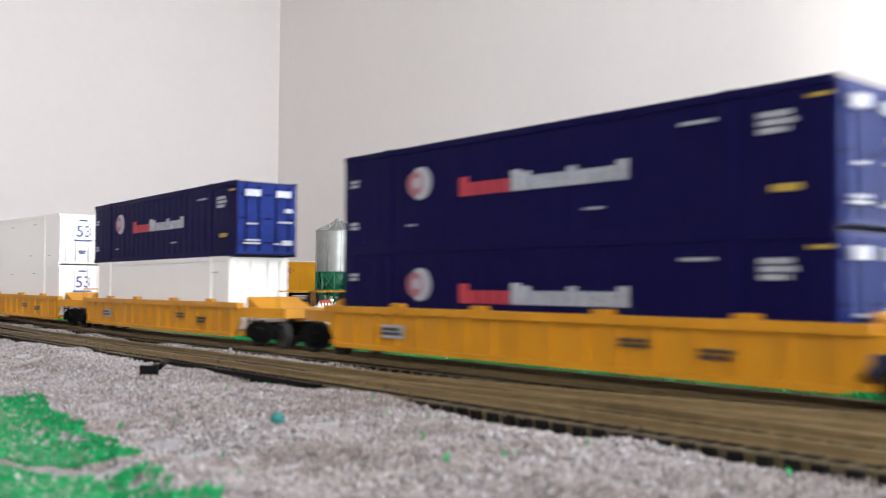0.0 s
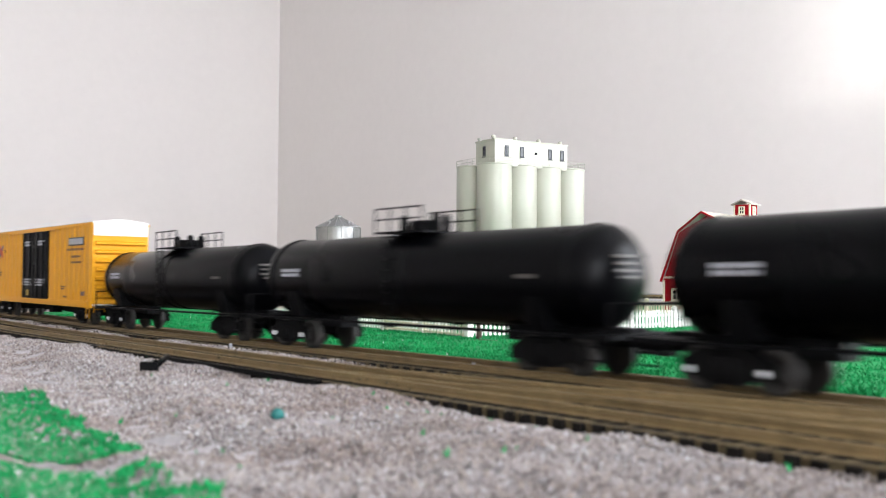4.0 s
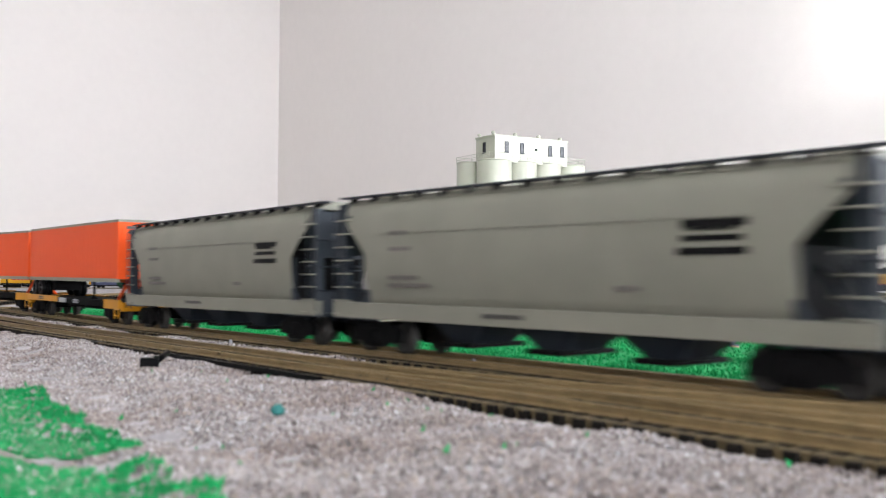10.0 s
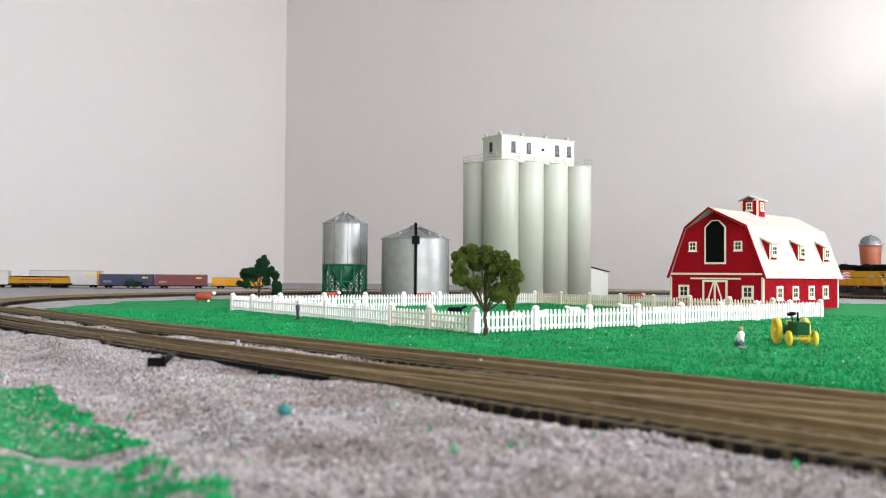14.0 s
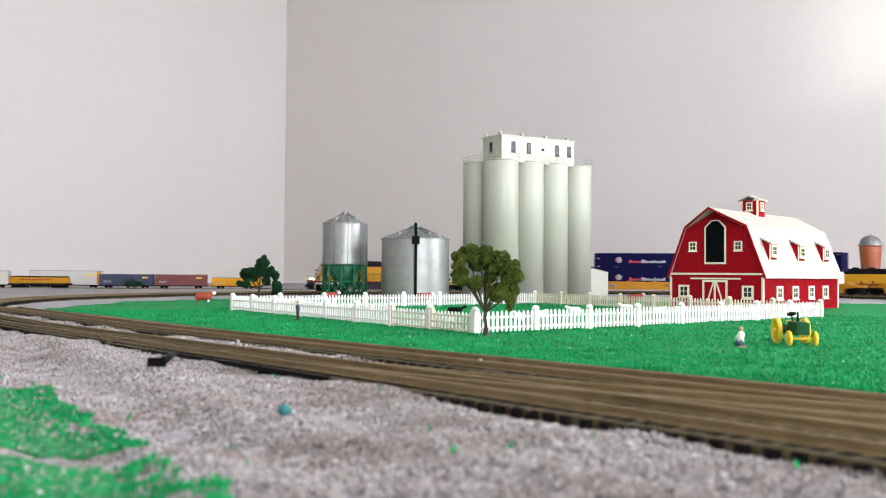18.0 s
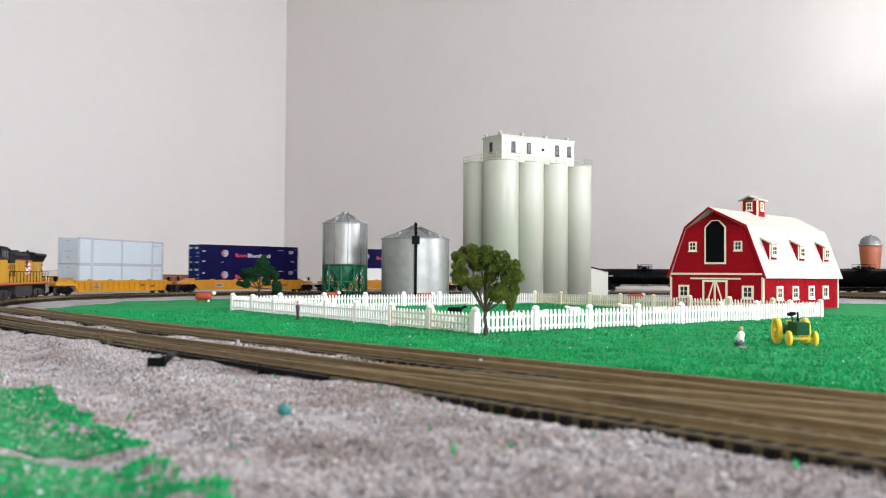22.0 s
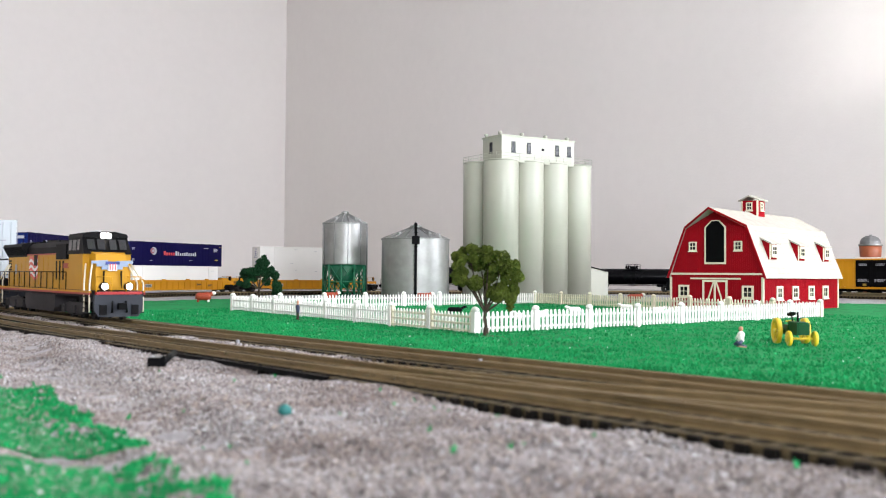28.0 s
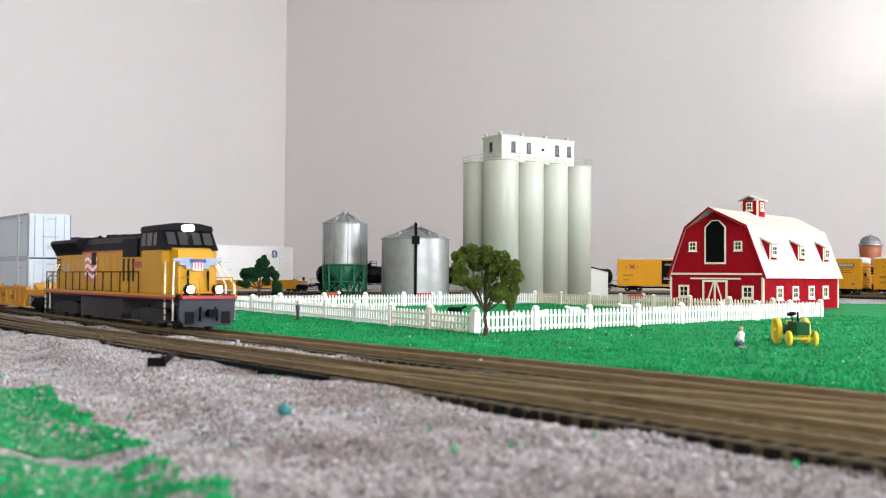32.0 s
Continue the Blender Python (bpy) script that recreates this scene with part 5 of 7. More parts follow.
        # hood doors
        for i in range(10):
            x = -0.100 + i * 0.0115
            part("hood_door", Build().box(x, x + 0.0102, *sorted((sy * 0.0117, sy * 0.0121)), zp + 0.0015, zh - 0.0022), M_LOCOYEL, t)
        b = Build()
        for i in range(4):
            b.box(-0.1035 + 0.0, -0.0955, *sorted((sy * 0.0119, sy * 0.0124)), 0.0300 + i * 0.0022, 0.0312 + i * 0.0022)
        part("grille", b, M_LOCOGREY, t)
        # waving flag: blue field and red and white stripes
        fu = -0.034
        x0, x1 = fu - 0.010, fu + 0.012
        stripes = 7
        for j in range(stripes):
            b = Build()
            for k in range(10):
                ua, ub = k / 10, (k + 1) / 10
                za = 0.0245 + j * 0.0021 + 0.0014 * math.sin(ua * 7)
                zb = 0.0245 + j * 0.0021 + 0.0014 * math.sin(ub * 7)
                xa, xb = x0 + (x1 - x0) * ua, x0 + (x1 - x0) * ub
                y = sy * 0.0123
                q = [(xa, y, za), (xb, y, zb), (xb, y, zb + 0.0021), (xa, y, za + 0.0021)]
                b.hexa([(p[0], p[1], p[2]) for p in q], [(p[0], p[1] + sy * 0.0002, p[2]) for p in q])
            part("flag_stripe", b, M_PINK if j % 2 == 0 else M_TXTW, t)
        part("flag_field", Build().box(x1 - 0.009 if sy < 0 else x1 - 0.009, x1 - 0.0005, *sorted((sy * 0.0124, sy * 0.0127)), 0.0335, 0.0410).bevel(0.0001), M_LOCOGREY, t)
        part("shield", Build().box(-0.084, -0.079, *sorted((sy * 0.0121, sy * 0.0125)), 0.0275, 0.0345), M_TXTGREY, t)
        bars(t, sy, 0.0141, *((0.045, 0.058) if sy < 0 else (-0.058, -0.045)), 0.0310, 0.0355, 1, M_REDSTRIPE, seed=3)
        # fuel tank, rails and steps
        part("fuel_tank", Build().prism([(-0.036, 0.0030), (0.030, 0.0030), (0.034, 0.0062), (0.034, 0.0140), (-0.040, 0.0140), (-0.040, 0.0062)], *sorted((sy * 0.0002, sy * 0.0158)), "y"), M_TRUCK, t)
        b = Build()
        b.rod((-0.112, sy * 0.0166, 0.0292), (0.060, sy * 0.0166, 0.0292), 0.00035)
        for i in range(13):
            x = -0.112 + i * 0.172 / 12
            b.rod((x, sy * 0.0166, 0.0170), (x, sy * 0.0166, 0.0292), 0.00035)
        part("handrail", b, M_LOCOGREY, t)
        for sx in (-1, 1):
            b = Build()
            for x in (0.1045 + 0.008 * (sx < 0) - 0.008, 0.1150 + 0.008 * (sx < 0) - 0.008):
                b.rod((sx * x, sy * 0.0164, 0.0050), (sx * x, sy * 0.0164, 0.0225), 0.0005)
            st = 0.0 if sx < 0 else -0.008
            b.rod((sx * (0.115 + st), sy * 0.0164, 0.0225), (sx * (0.1050 + st), sy * 0.0120, 0.0345), 0.0005)
            b.rod((sx * (0.1045 + st), sy * 0.0164, 0.0225), (sx * (0.096 + st), sy * 0.0130, 0.0345), 0.0005)
            part("step_rail", b, M_CREAM, t, "cream step handrail")
            for i in range(4):
                part("step", Build().box(*sorted((sx * (0.1045 + st), sx * (0.115 + st))), *sorted((sy * 0.0130, sy * 0.0172)), 0.0040 + i * 0.0034, 0.0046 + i * 0.0034), M_LOCOGREY, t)
    # cab
    b = Build()
    b.prism([(-0.0150, zp), (0.0150, zp), (0.0150, zh - 0.001), (-0.0150, zh - 0.001)], 0.060, 0.0880, "x")
    part("cab", b.bevel(0.0006), M_LOCOYEL, t)
    b = Build()
    b.hexa([(0.0560, -0.0150, zh - 0.001), (0.0900, -0.0150, zh - 0.001), (0.0900, 0.0150, zh - 0.001), (0.0560, 0.0150, zh - 0.001)],
           [(0.0560, -0.0140, zr), (0.0835, -0.0140, zr), (0.0835, 0.0140, zr), (0.0560, 0.0140, zr)])
    part("cab_upper", b.bevel(0.0016, 3), M_LOCOGREY, t)
    b = Build().prism([(-0.0143, zr - 0.0002), (0.0143, zr - 0.0002), (0.0135, zr + 0.0022), (0.0060, zr + 0.0036), (-0.0060, zr + 0.0036), (-0.0135, zr + 0.0022)], 0.0550, 0.0848, "x")
    part("cab_roof", b.bevel(0.0012, 3), M_LOCOGREY, t)
    for sy in (-1, 1):
        for x0, x1 in ((0.0585, 0.0645), (0.0665, 0.0735), (0.0755, 0.0800)):
            w0, w1 = 0.0148, 0.0143
            b = Build().hexa([(x0, sy * w0, zh + 0.0014), (x1, sy * w0, zh + 0.0014), (x1, sy * (w0 - 0.001), zh + 0.0014), (x0, sy * (w0 - 0.001), zh + 0.0014)],
                             [(x0, sy * (w1 + 0.0001), zr - 0.0016), (x1, sy * (w1 + 0.0001), zr - 0.0016), (x1, sy * (w1 - 0.001), zr - 0.0016), (x0, sy * (w1 - 0.001), zr - 0.0016)])
            part("cab_window", b, M_GLASS, t)
        for y0, y1 in ((0.0015, 0.0060), (0.0075, 0.0122)):
            xa, xb = 0.0890, 0.0852
            q0, q1 = sorted((sy * y0, sy * y1))
            b = Build().hexa([(xa, q0, zh + 0.0018), (xa + 0.0005, q0, zh + 0.0018), (xa + 0.0005, q1, zh + 0.0018), (xa, q1, zh + 0.0018)],
                             [(xb, q0, zr - 0.0014), (xb + 0.0005, q0, zr - 0.0014), (xb + 0.0005, q1, zr - 0.0014), (xb, q1, zr - 0.0014)])
            part("windscreen", b, M_GLASS, t)
    # nose
    b = Build()
    b.hexa([(0.086, -0.0118, zp), (0.0995, -0.0105, zp), (0.0995, 0.0105, zp), (0.086, 0.0118, zp)], [(0.086, -0.0112, zh + 0.0010), (0.0950, -0.0092, zh - 0.0012), (0.0950, 0.0092, zh - 0.0012), (0.086, 0.0112, zh + 0.0010)])
    part("nose", b.bevel(0.0018, 3), M_LOCOYEL, t)
    # wing emblem on the nose, drawn as plain shapes
    for sy in (-1, 1):
        b = Build()
        for k in range(3):
            z = 0.0345 - k * 0.0018
            y0, y1 = sorted((sy * 0.0026, sy * (0.0128 - 0.0032 * k)))
            b.hexa([(0.0972, y0, z), (0.0987, y0, z), (0.0985, y1, z), (0.0967, y1, z)], [(0.0972, y0, z + 0.0016), (0.0983, y0, z + 0.0016), (0.0981, y1, z + 0.0022), (0.0967, y1, z + 0.0022)])
        part("wing_emblem", b, M_WING, t)
    b = Build().box(0.0967, 0.0990, -0.0026, 0.0026, 0.0300, 0.0345)
    part("shield_emblem", b.bevel(0.0006), M_TXTW, t)
    for y in (-0.0016, 0, 0.0016):
        part("shield_stripe", Build().box(0.0977, 0.0992, y - 0.0004, y + 0.0004, 0.0304, 0.0345), M_PINK, t)
    part("shield_top", Build().box(0.0967, 0.0991, -0.0042, 0.0042, 0.0340, 0.0358).bevel(0.0004), M_TXTB, t)
    for sy in (-1, 1):
        part("nose_door_line", Build().box(0.0977, 0.0999, *sorted((sy * 0.0052, sy * 0.0056)), 0.0195, 0.0300), M_LOCOGREY, t)
    # lamps
    for y in (-0.0016, 0.0016):
        part("headlight", Build().lathe([(0.0018, 0.0845), (0.0018, 0.0858), (0.0011, 0.0866), (0, 0.0869)], "x", (0, y, zr + 0.0010), 16), M_LIGHT, t, "bright lit headlight")
    part("headlight_housing", Build().box(0.080, 0.0848, -0.0050, 0.0050, zr - 0.0016, zr + 0.0036).bevel(0.0005), M_LOCOGREY, t)
    for y in (-0.0075, 0.0075):
        part("ditch_light_housing", Build().cyl(0.0027, 0.1045, 0.1076, "x", (0, y, 0.0205), 14), M_LOCOGREY, t)
        part("ditch_light", Build().lathe([(0.0020, 0.1076), (0.0020, 0.1080), (0.0012, 0.1088), (0, 0.1091)], "x", (0, y, 0.0205), 14), M_LIGHT, t, "bright lit ditch light")
    # front and rear pilots
    for sx in (-1, 1):
        pl = PF if sx > 0 else PL
        b = Build().prism([(-0.0147, 0.0155), (0.0147, 0.0155), (0.0147, 0.0062), (0.0120, 0.0022), (-0.0120, 0.0022), (-0.0147, 0.0062)], *sorted((sx * pl, sx * (pl + 0.0028))), "x")
        part("pilot", b.bevel(0.0004), M_PILOT, t)
        for sy in (-1, 1):
            part("pilot_step", Build().box(*sorted((sx * (pl + 0.0026), sx * (pl + 0.0036))), *sorted((sy * 0.0075, sy * 0.0118)), 0.0035, 0.0095), M_LOCOGREY, t)
        part("anticlimber", Build().box(*sorted((sx * pl, sx * (pl + 0.0040))), -0.0138, 0.0138, 0.0158, 0.0174).bevel(0.0004), M_REDSTRIPE if sx > 0 else M_LOCOGREY, t)
        b = Build()
        for sy in (-1, 1):
            b.rod((sx * (pl + 0.002), sy * 0.0136, 0.0175), (sx * (pl + 0.002), sy * 0.0136, 0.0265), 0.00035)
            b.rod((sx * (pl + 0.002), sy * 0.0045, 0.0175), (sx * (pl + 0.002), sy * 0.0045, 0.0265), 0.00035)
            b.rod((sx * (pl + 0.002), sy * 0.0136, 0.0265), (sx * (pl + 0.002), sy * 0.0045, 0.0265), 0.00035)
        part("end_rail", b, M_LOCOYEL if sx > 0 else M_LOCOGREY, t)
        for sy in (-1, 1):
            part("air_hose", Build().rod((sx * (pl + 0.003), sy * 0.004, 0.0118), (sx * (pl + 0.0042), sy * 0.0046, 0.0048), 0.0006), M_BLACK, t)
        coupler(t, sx * (pl + 0.001), sx)
        tr = bogie(t, sx * 0.0725, 0.043, 3, width=0.0128, side=M_TRUCK)
        for x in (-0.0215, 0, 0.0215):
            for sy in (-1, 1):
                part("axle_box", Build().box(x - 0.003, x + 0.003, *sorted((sy * 0.0140, sy * 0.0156)), 0.0035, 0.0085).bevel(0.0004), M_TRUCK, tr)
    for x in (-0.07, 0.01):
        part("horn", Build().lathe([(0.0006, -0.004), (0.0006, 0.0), (0.0015, 0.003)], "x", (x, 0.004, zh + 0.0102), 8), M_BLACK, t)
    part("antenna", Build().lathe([(0.0030, zr + 0.0034), (0.0030, zr + 0.0044), (0.0, zr + 0.0048)], "z", (0.066, 0.0, 0), 14), M_TXTW, t)
    return t


# ---- the train, engine first ----
def couple(ob, off, half, z=0.0):
    TRAIN.append((ob, off, half, z))


couple(locomotive(), 0.0, 0.0725)
well = well_wagon()
boxes = {k: container(k) for k in ("blue", "white", "plain", "grey")}
used = set()


def another(ob):
    if ob in used:
        return copy_thing(ob, Matrix())
    used.add(ob)
    return ob


for off, lower, upper in ((-0.275, "grey", "grey"), (-0.5445, "blue", "blue"), (-0.8195, "plain", "blue"), (-1.0885, "white", "white")):
    couple(another(well), off, 0.1135)
    couple(another(boxes[lower]), off, 0.1135, 0.0058)
    couple(another(boxes[upper]), off, 0.1135, 0.0388)
for make, offs, half in ((tank_wagon, (-1.3311, -1.5339, -1.7332), 0.0695), (boxcar, (-1.9455, -2.1797, -2.4211), 0.081), (hopper, (-2.6492, -2.8632, -3.0765), 0.078), (flat_wagon, (-3.2793, -3.4864), 0.072)):
    first = make()
    for off in offs:
        couple(another(first), off, half)
first = trailer()
for off in (-3.2818, -3.4889):
    couple(another(first), off, 0.072, 0.0244)


# ---- the farm on the lawn ----
F1, F2, F3, F4 = Vector((-0.194, 0.880, 0)), Vector((0.019, 0.552, 0)), Vector((0.3244, 0.8167, 0)), Vector((0.111, 1.145, 0))


def fence_run(p, q, panels, label, n=13, material=None, gate=None):
    """White picket fence from p to q; parts are in the frame of its own first post."""
    material = material or M_FENCE
    d = q - p
    ln = d.length
    t = thing("picket_fence", label, "fence", soil(p.x, p.y, math.degrees(math.atan2(d.y, d.x))), group="picket fences round the pen")
    step = ln / panels
    rnd = random.Random(int(ln * 1e5))
    post = mesh_of("post", Build().box(-0.0018, 0.0018, -0.0018, 0.0018, -0.001, 0.0132).bevel(0.0003), material)
    cap = mesh_of("post_cap", Build().lathe([(0.0014, 0.0130), (0.0024, 0.0140), (0.0024, 0.0150), (0.0012, 0.0162), (0, 0.0165)], "z", (0, 0, 0), 10), material)
    picket = mesh_of("picket", Build().prism([(-0.0008, 0.0012), (0.0008, 0.0012), (0.0008, 0.0122), (0, 0.0136), (-0.0008, 0.0122)], -0.0004, 0.0004, "y"), material)
    rail = mesh_of("rail", Build().box(0.0015, step - 0.0015, 0.0004, 0.0013, -0.0006, 0.0006), material)

    def put(name, me, x, y=0.0, z=0.0, tilt=0.0):
        ob = new(name, me)
        ob.parent = t
        ob.matrix_basis = pose(x, y, z, 0, tilt, 0)
        return ob
    for i in range(panels + 1):
        po = put("post", post, i * step)
        c = new("post_cap", cap)
        c.parent = po
    for i in range(panels):
        if gate and gate[0] <= i < gate[1]:
            continue
        for z in (0.0036, 0.0098):
            put("rail", rail, i * step, 0, z)
        for k in range(n):
            put("picket", picket, i * step + (k + 0.8) * step / (n + 0.6), 0, rnd.uniform(-0.0002, 0.0002), rnd.uniform(-1.2, 1.2))
    return t, step


fence_run(F2, F1, 8, "white picket fence with a cream gate beside the lawn track", gate=(0, 2))
fence_run(F2, F3, 8, "white picket fence running from the corner to the barn")
fence_run(F1, F4, 8, "white picket fence at the far side of the pen")
fence_run(F4, F3, 8, "white picket fence with cream pickets near the barn", material=M_CREAM)


def gate_leaf(p, q):
    d = q - p
    ln = d.length
    t = thing("fence_gate", "cream picket gate closed between white fence posts", "gate", soil(p.x, p.y, math.degrees(math.atan2(d.y, d.x))), group="gates of the pen")
    part("post", Build().box(0.0012, 0.0034, -0.0011, 0.0011, 0.0, 0.0142).bevel(0.0003), M_CREAM, t)
    part("post", Build().box(ln - 0.0034, ln - 0.0012, -0.0011, 0.0011, 0.0, 0.0142).bevel(0.0003), M_CREAM, t)
    for z in (0.0022, 0.0062, 0.0102):
        part("rail", Build().box(0.003, ln - 0.003, 0.0003, 0.0012, z - 0.0006, z + 0.0006), M_CREAM, t)
    for k in range(11):
        x = 0.0055 + k * (ln - 0.011) / 10
        part("picket", Build().prism([(x - 0.0009, 0.0010), (x + 0.0009, 0.0010), (x + 0.0009, 0.0112), (x, 0.0128), (x - 0.0009, 0.0112)], -0.0004, 0.0003, "y"), M_FENCE, t)
    return t


u = (F1 - F2) / 8
gate_leaf(F2, F2 + u)
gate_leaf(F2 + u, F2 + u * 2)


def window_unit(parent, m, w, h, material, panes=(2, 2)):
    """A small framed window; x to the right, z up, y into the wall."""
    f = Build()
    e = w * 0.16
    f.box(-w / 2, w / 2, -0.0010, 0.0002, 0, e), f.box(-w / 2, w / 2, -0.0010, 0.0002, h - e, h)
    f.box(-w / 2, -w / 2 + e, -0.0010, 0.0002, e, h - e), f.box(w / 2 - e, w / 2, -0.0010, 0.0002, e, h - e)
    fr = part("window", f, material, parent)
    fr.matrix_basis = m
    for i in range(panes[0]):
        for j in range(panes[1]):
            x0 = -w / 2 + e + i * (w - 2 * e) / panes[0]
            z0 = e + j * (h - 2 * e) / panes[1]
            part("pane", Build().box(x0 + 0.0002, x0 + (w - 2 * e) / panes[0] - 0.0002, -0.0004, 0.0, z0 + 0.0002, z0 + (h - 2 * e) / panes[1] - 0.0002), M_GLASS, fr)
    bars2 = Build()
    bars2.box(-0.0003, 0.0003, -0.0008, 0.0, e, h - e)
    bars2.box(-w / 2 + e, w / 2 - e, -0.0008, 0.0, h / 2 - 0.0003, h / 2 + 0.0003)
    part("glazing_bar", bars2, material, fr)
    part("sill", Build().box(-w / 2 - 0.0006, w / 2 + 0.0006, -0.0018, 0, -0.0010, 0), material, fr)
    return fr


def barn():
    """Front gable in the plane y = 0, the length runs along +y, x across."""
    g, ln = 0.050, 0.198
    t = thing("barn", "red model barn with cream trim and a cream gambrel roof", "barn")
    ev, br, pk = 0.0335, 0.083, 0.1005      # eaves, break and ridge over the ground
    bw = 0.0325
    gable = [(-g, 0), (g, 0), (g, ev), (bw, br), (0, pk), (-bw, br), (-g, ev)]
    part("front_gable", Build().prism(gable, 0, 0.002, "y"), M_RED, t)
    part("rear_gable", Build().prism(gable, ln - 0.002, ln, "y"), M_RED, t)
    for sx in (-1, 1):
        part("side_wall", Build().box(*sorted((sx * (g - 0.002), sx * g)), 0.002, ln - 0.002, 0, ev), M_RED, t)
    b = Build()
    for i in range(48):
        x = -g + 0.001 + i * (2 * g - 0.002) / 47
        top = ev + (br - ev) * min(1, (g - abs(x)) / (g - bw)) + (pk - br) * max(0, (bw - abs(x)) / bw)
        b.box(x - 0.0003, x + 0.0003, -0.00025, 0.0, 0.001, top - 0.001)
    part("front_siding", b, M_RED, t)
    b = Build()
    for i in range(90):
        y = 0.003 + i * (ln - 0.006) / 89
        b.box(g, g + 0.00025, y - 0.0003, y + 0.0003, 0.001, ev - 0.001)
    part("side_siding", b, M_RED, t)
    # roof slabs: lower and upper slope on each side, with a hood over the hay door
    o0, o1 = -0.0010, ln + 0.006
    th = 0.0022
    for sx in (-1, 1):
        lo = [(sx * (g + 0.0012), ev - 0.0012), (sx * (bw + 0.0002), br), (sx * (bw + 0.001), br + th), (sx * (g + 0.0036), ev - 0.0008)]
        part("lower_roof", Build().prism(lo, o0, o1, "y"), M_ROOF, t)
        b = Build()
        v = [b.bm.verts.new(p) for p in ((sx * bw, o0, br), (sx * bw, o1, br), (0, o1, pk + 0.0006), (0, o0 - 0.014, pk + 0.0006), (sx * (bw + 0.0012), o0, br + th), (sx * (bw + 0.0012), o1, br + th), (0, o1, pk + th + 0.0006), (0, o0 - 0.014, pk + th + 0.0006))]
        for f in ((0, 1, 2, 3), (4, 7, 6, 5), (0, 4, 5, 1), (1, 5, 6, 2), (2, 6, 7, 3), (3, 7, 4, 0)):
            b.bm.faces.new([v[i] for i in f])
        part("upper_roof", b, M_ROOF, t)
        for i in range(9):
            a = (i + 1) / 10
            x0 = g + 0.0034 + (bw + 0.001 - g - 0.0034) * a
            z0 = ev - 0.0008 + (br + th - ev + 0.0008) * a
            part("shingle_course", Build().box(*sorted((sx * (x0 - 0.0001), sx * (x0 + 0.0004))), o0, o1, z0 - 0.0006, z0 + 0.0002), M_ROOF, t)
        # corner boards, rakes
        part("corner_board", Build().box(*sorted((sx * (g - 0.0016), sx * (g + 0.0006))), -0.0009, 0.0012, 0, ev), M_CREAM, t)
        part("corner_board", Build().box(*sorted((sx * g, sx * (g + 0.0006))), ln - 0.0018, ln + 0.0006, 0, ev), M_CREAM, t)
        bg = [(sx * (g + 0.0014), ev - 0.0014), (sx * (bw + 0.0002), br - 0.0002), (sx * (bw + 0.0012), br + th), (sx * (g + 0.0038), ev - 0.0010)]
        part("barge_board", Build().prism(bg, o0 - 0.0012, o0 - 0.0002, "y"), M_RED, t)
        b = Build()
        b.hexa([(sx * bw, o0 - 0.0010, br + 0.0004), (sx * bw, o0 - 0.0002, br + 0.0004), (0, o0 - 0.0142, pk + 0.0008), (0, o0 - 0.0150, pk + 0.0008)],
               [(sx * (bw + 0.0013), o0 - 0.0010, br + th), (sx * (bw + 0.0013), o0 - 0.0002, br + th), (0, o0 - 0.0142, pk + th + 0.0008), (0, o0 - 0.0150, pk + th + 0.0008)])
        part("peak_board", b, M_RED, t)
    part("belt_trim", Build().box(-g, g, -0.0010, -0.0002, ev + 0.0022, ev + 0.0042), M_CREAM, t)
    # big sliding door with a cross brace, its track, and the tall hay door
    door = part("barn_door", Build().box(-0.0135, 0.0135, -0.0012, -0.0003, 0.0005, 0.0305), M_RED, t)
    for x0, x1, z0, z1 in ((-0.0135, -0.0115, 0.0005, 0.0305), (0.0115, 0.0135, 0.0005, 0.0305), (-0.0115, 0.0115, 0.0285, 0.0305), (-0.0115, 0.0115, 0.0005, 0.0025), (-0.001, 0.001, 0.0025, 0.0285)):
        part("door_board", Build().box(x0, x1, -0.0019, -0.0012, z0, z1), M_CREAM, door)
    for sx in (-1, 1):
        b = Build().hexa([(sx * 0.0110, -0.0018, 0.0025), (sx * 0.0094, -0.0018, 0.0025), (sx * 0.0094, -0.0012, 0.0025), (sx * 0.0110, -0.0012, 0.0025)], [(sx * 0.0022, -0.0018, 0.0285), (sx * 0.0008, -0.0018, 0.0285), (sx * 0.0008, -0.0012, 0.0285), (sx * 0.0022, -0.0012, 0.0285)])
        part("door_brace", b, M_CREAM, door)
    part("door_track", Build().box(-0.027, 0.027, -0.0018, -0.0003, 0.0312, 0.0328), M_CREAM, t)
    hay = [(-0.0098, 0.0485), (0.0098, 0.0485), (0.0098, 0.0835), (0.0035, 0.0900), (-0.0035, 0.0900), (-0.0098, 0.0835)]
    part("hay_door_frame", Build().prism([(x * 1.18, 0.0465 + (z - 0.0485) * 1.07) for x, z in hay], -0.0010, -0.0003, "y"), M_CREAM, t)
    # no hole is cut: a black panel paints the dark of the loft
    part("hay_door_opening", Build().prism(hay, -0.0013, -0.0004, "y"), M_BLACK, t, "dark open hay door")
    for x in (-0.0245, 0.0245):
        window_unit(t, pose(x, -0.0006, 0.0600), 0.0085, 0.0095, M_CREAM)
    for x in (-0.0345, 0.0345):
        window_unit(t, pose(x, -0.0006, 0.0125), 0.0118, 0.0128, M_CREAM)
    for y in (0.0365, 0.076, 0.1185, 0.158):
        window_unit(t, pose(g + 0.0006, y, 0.0112, 0, 0, 90), 0.0150, 0.0138, M_CREAM)
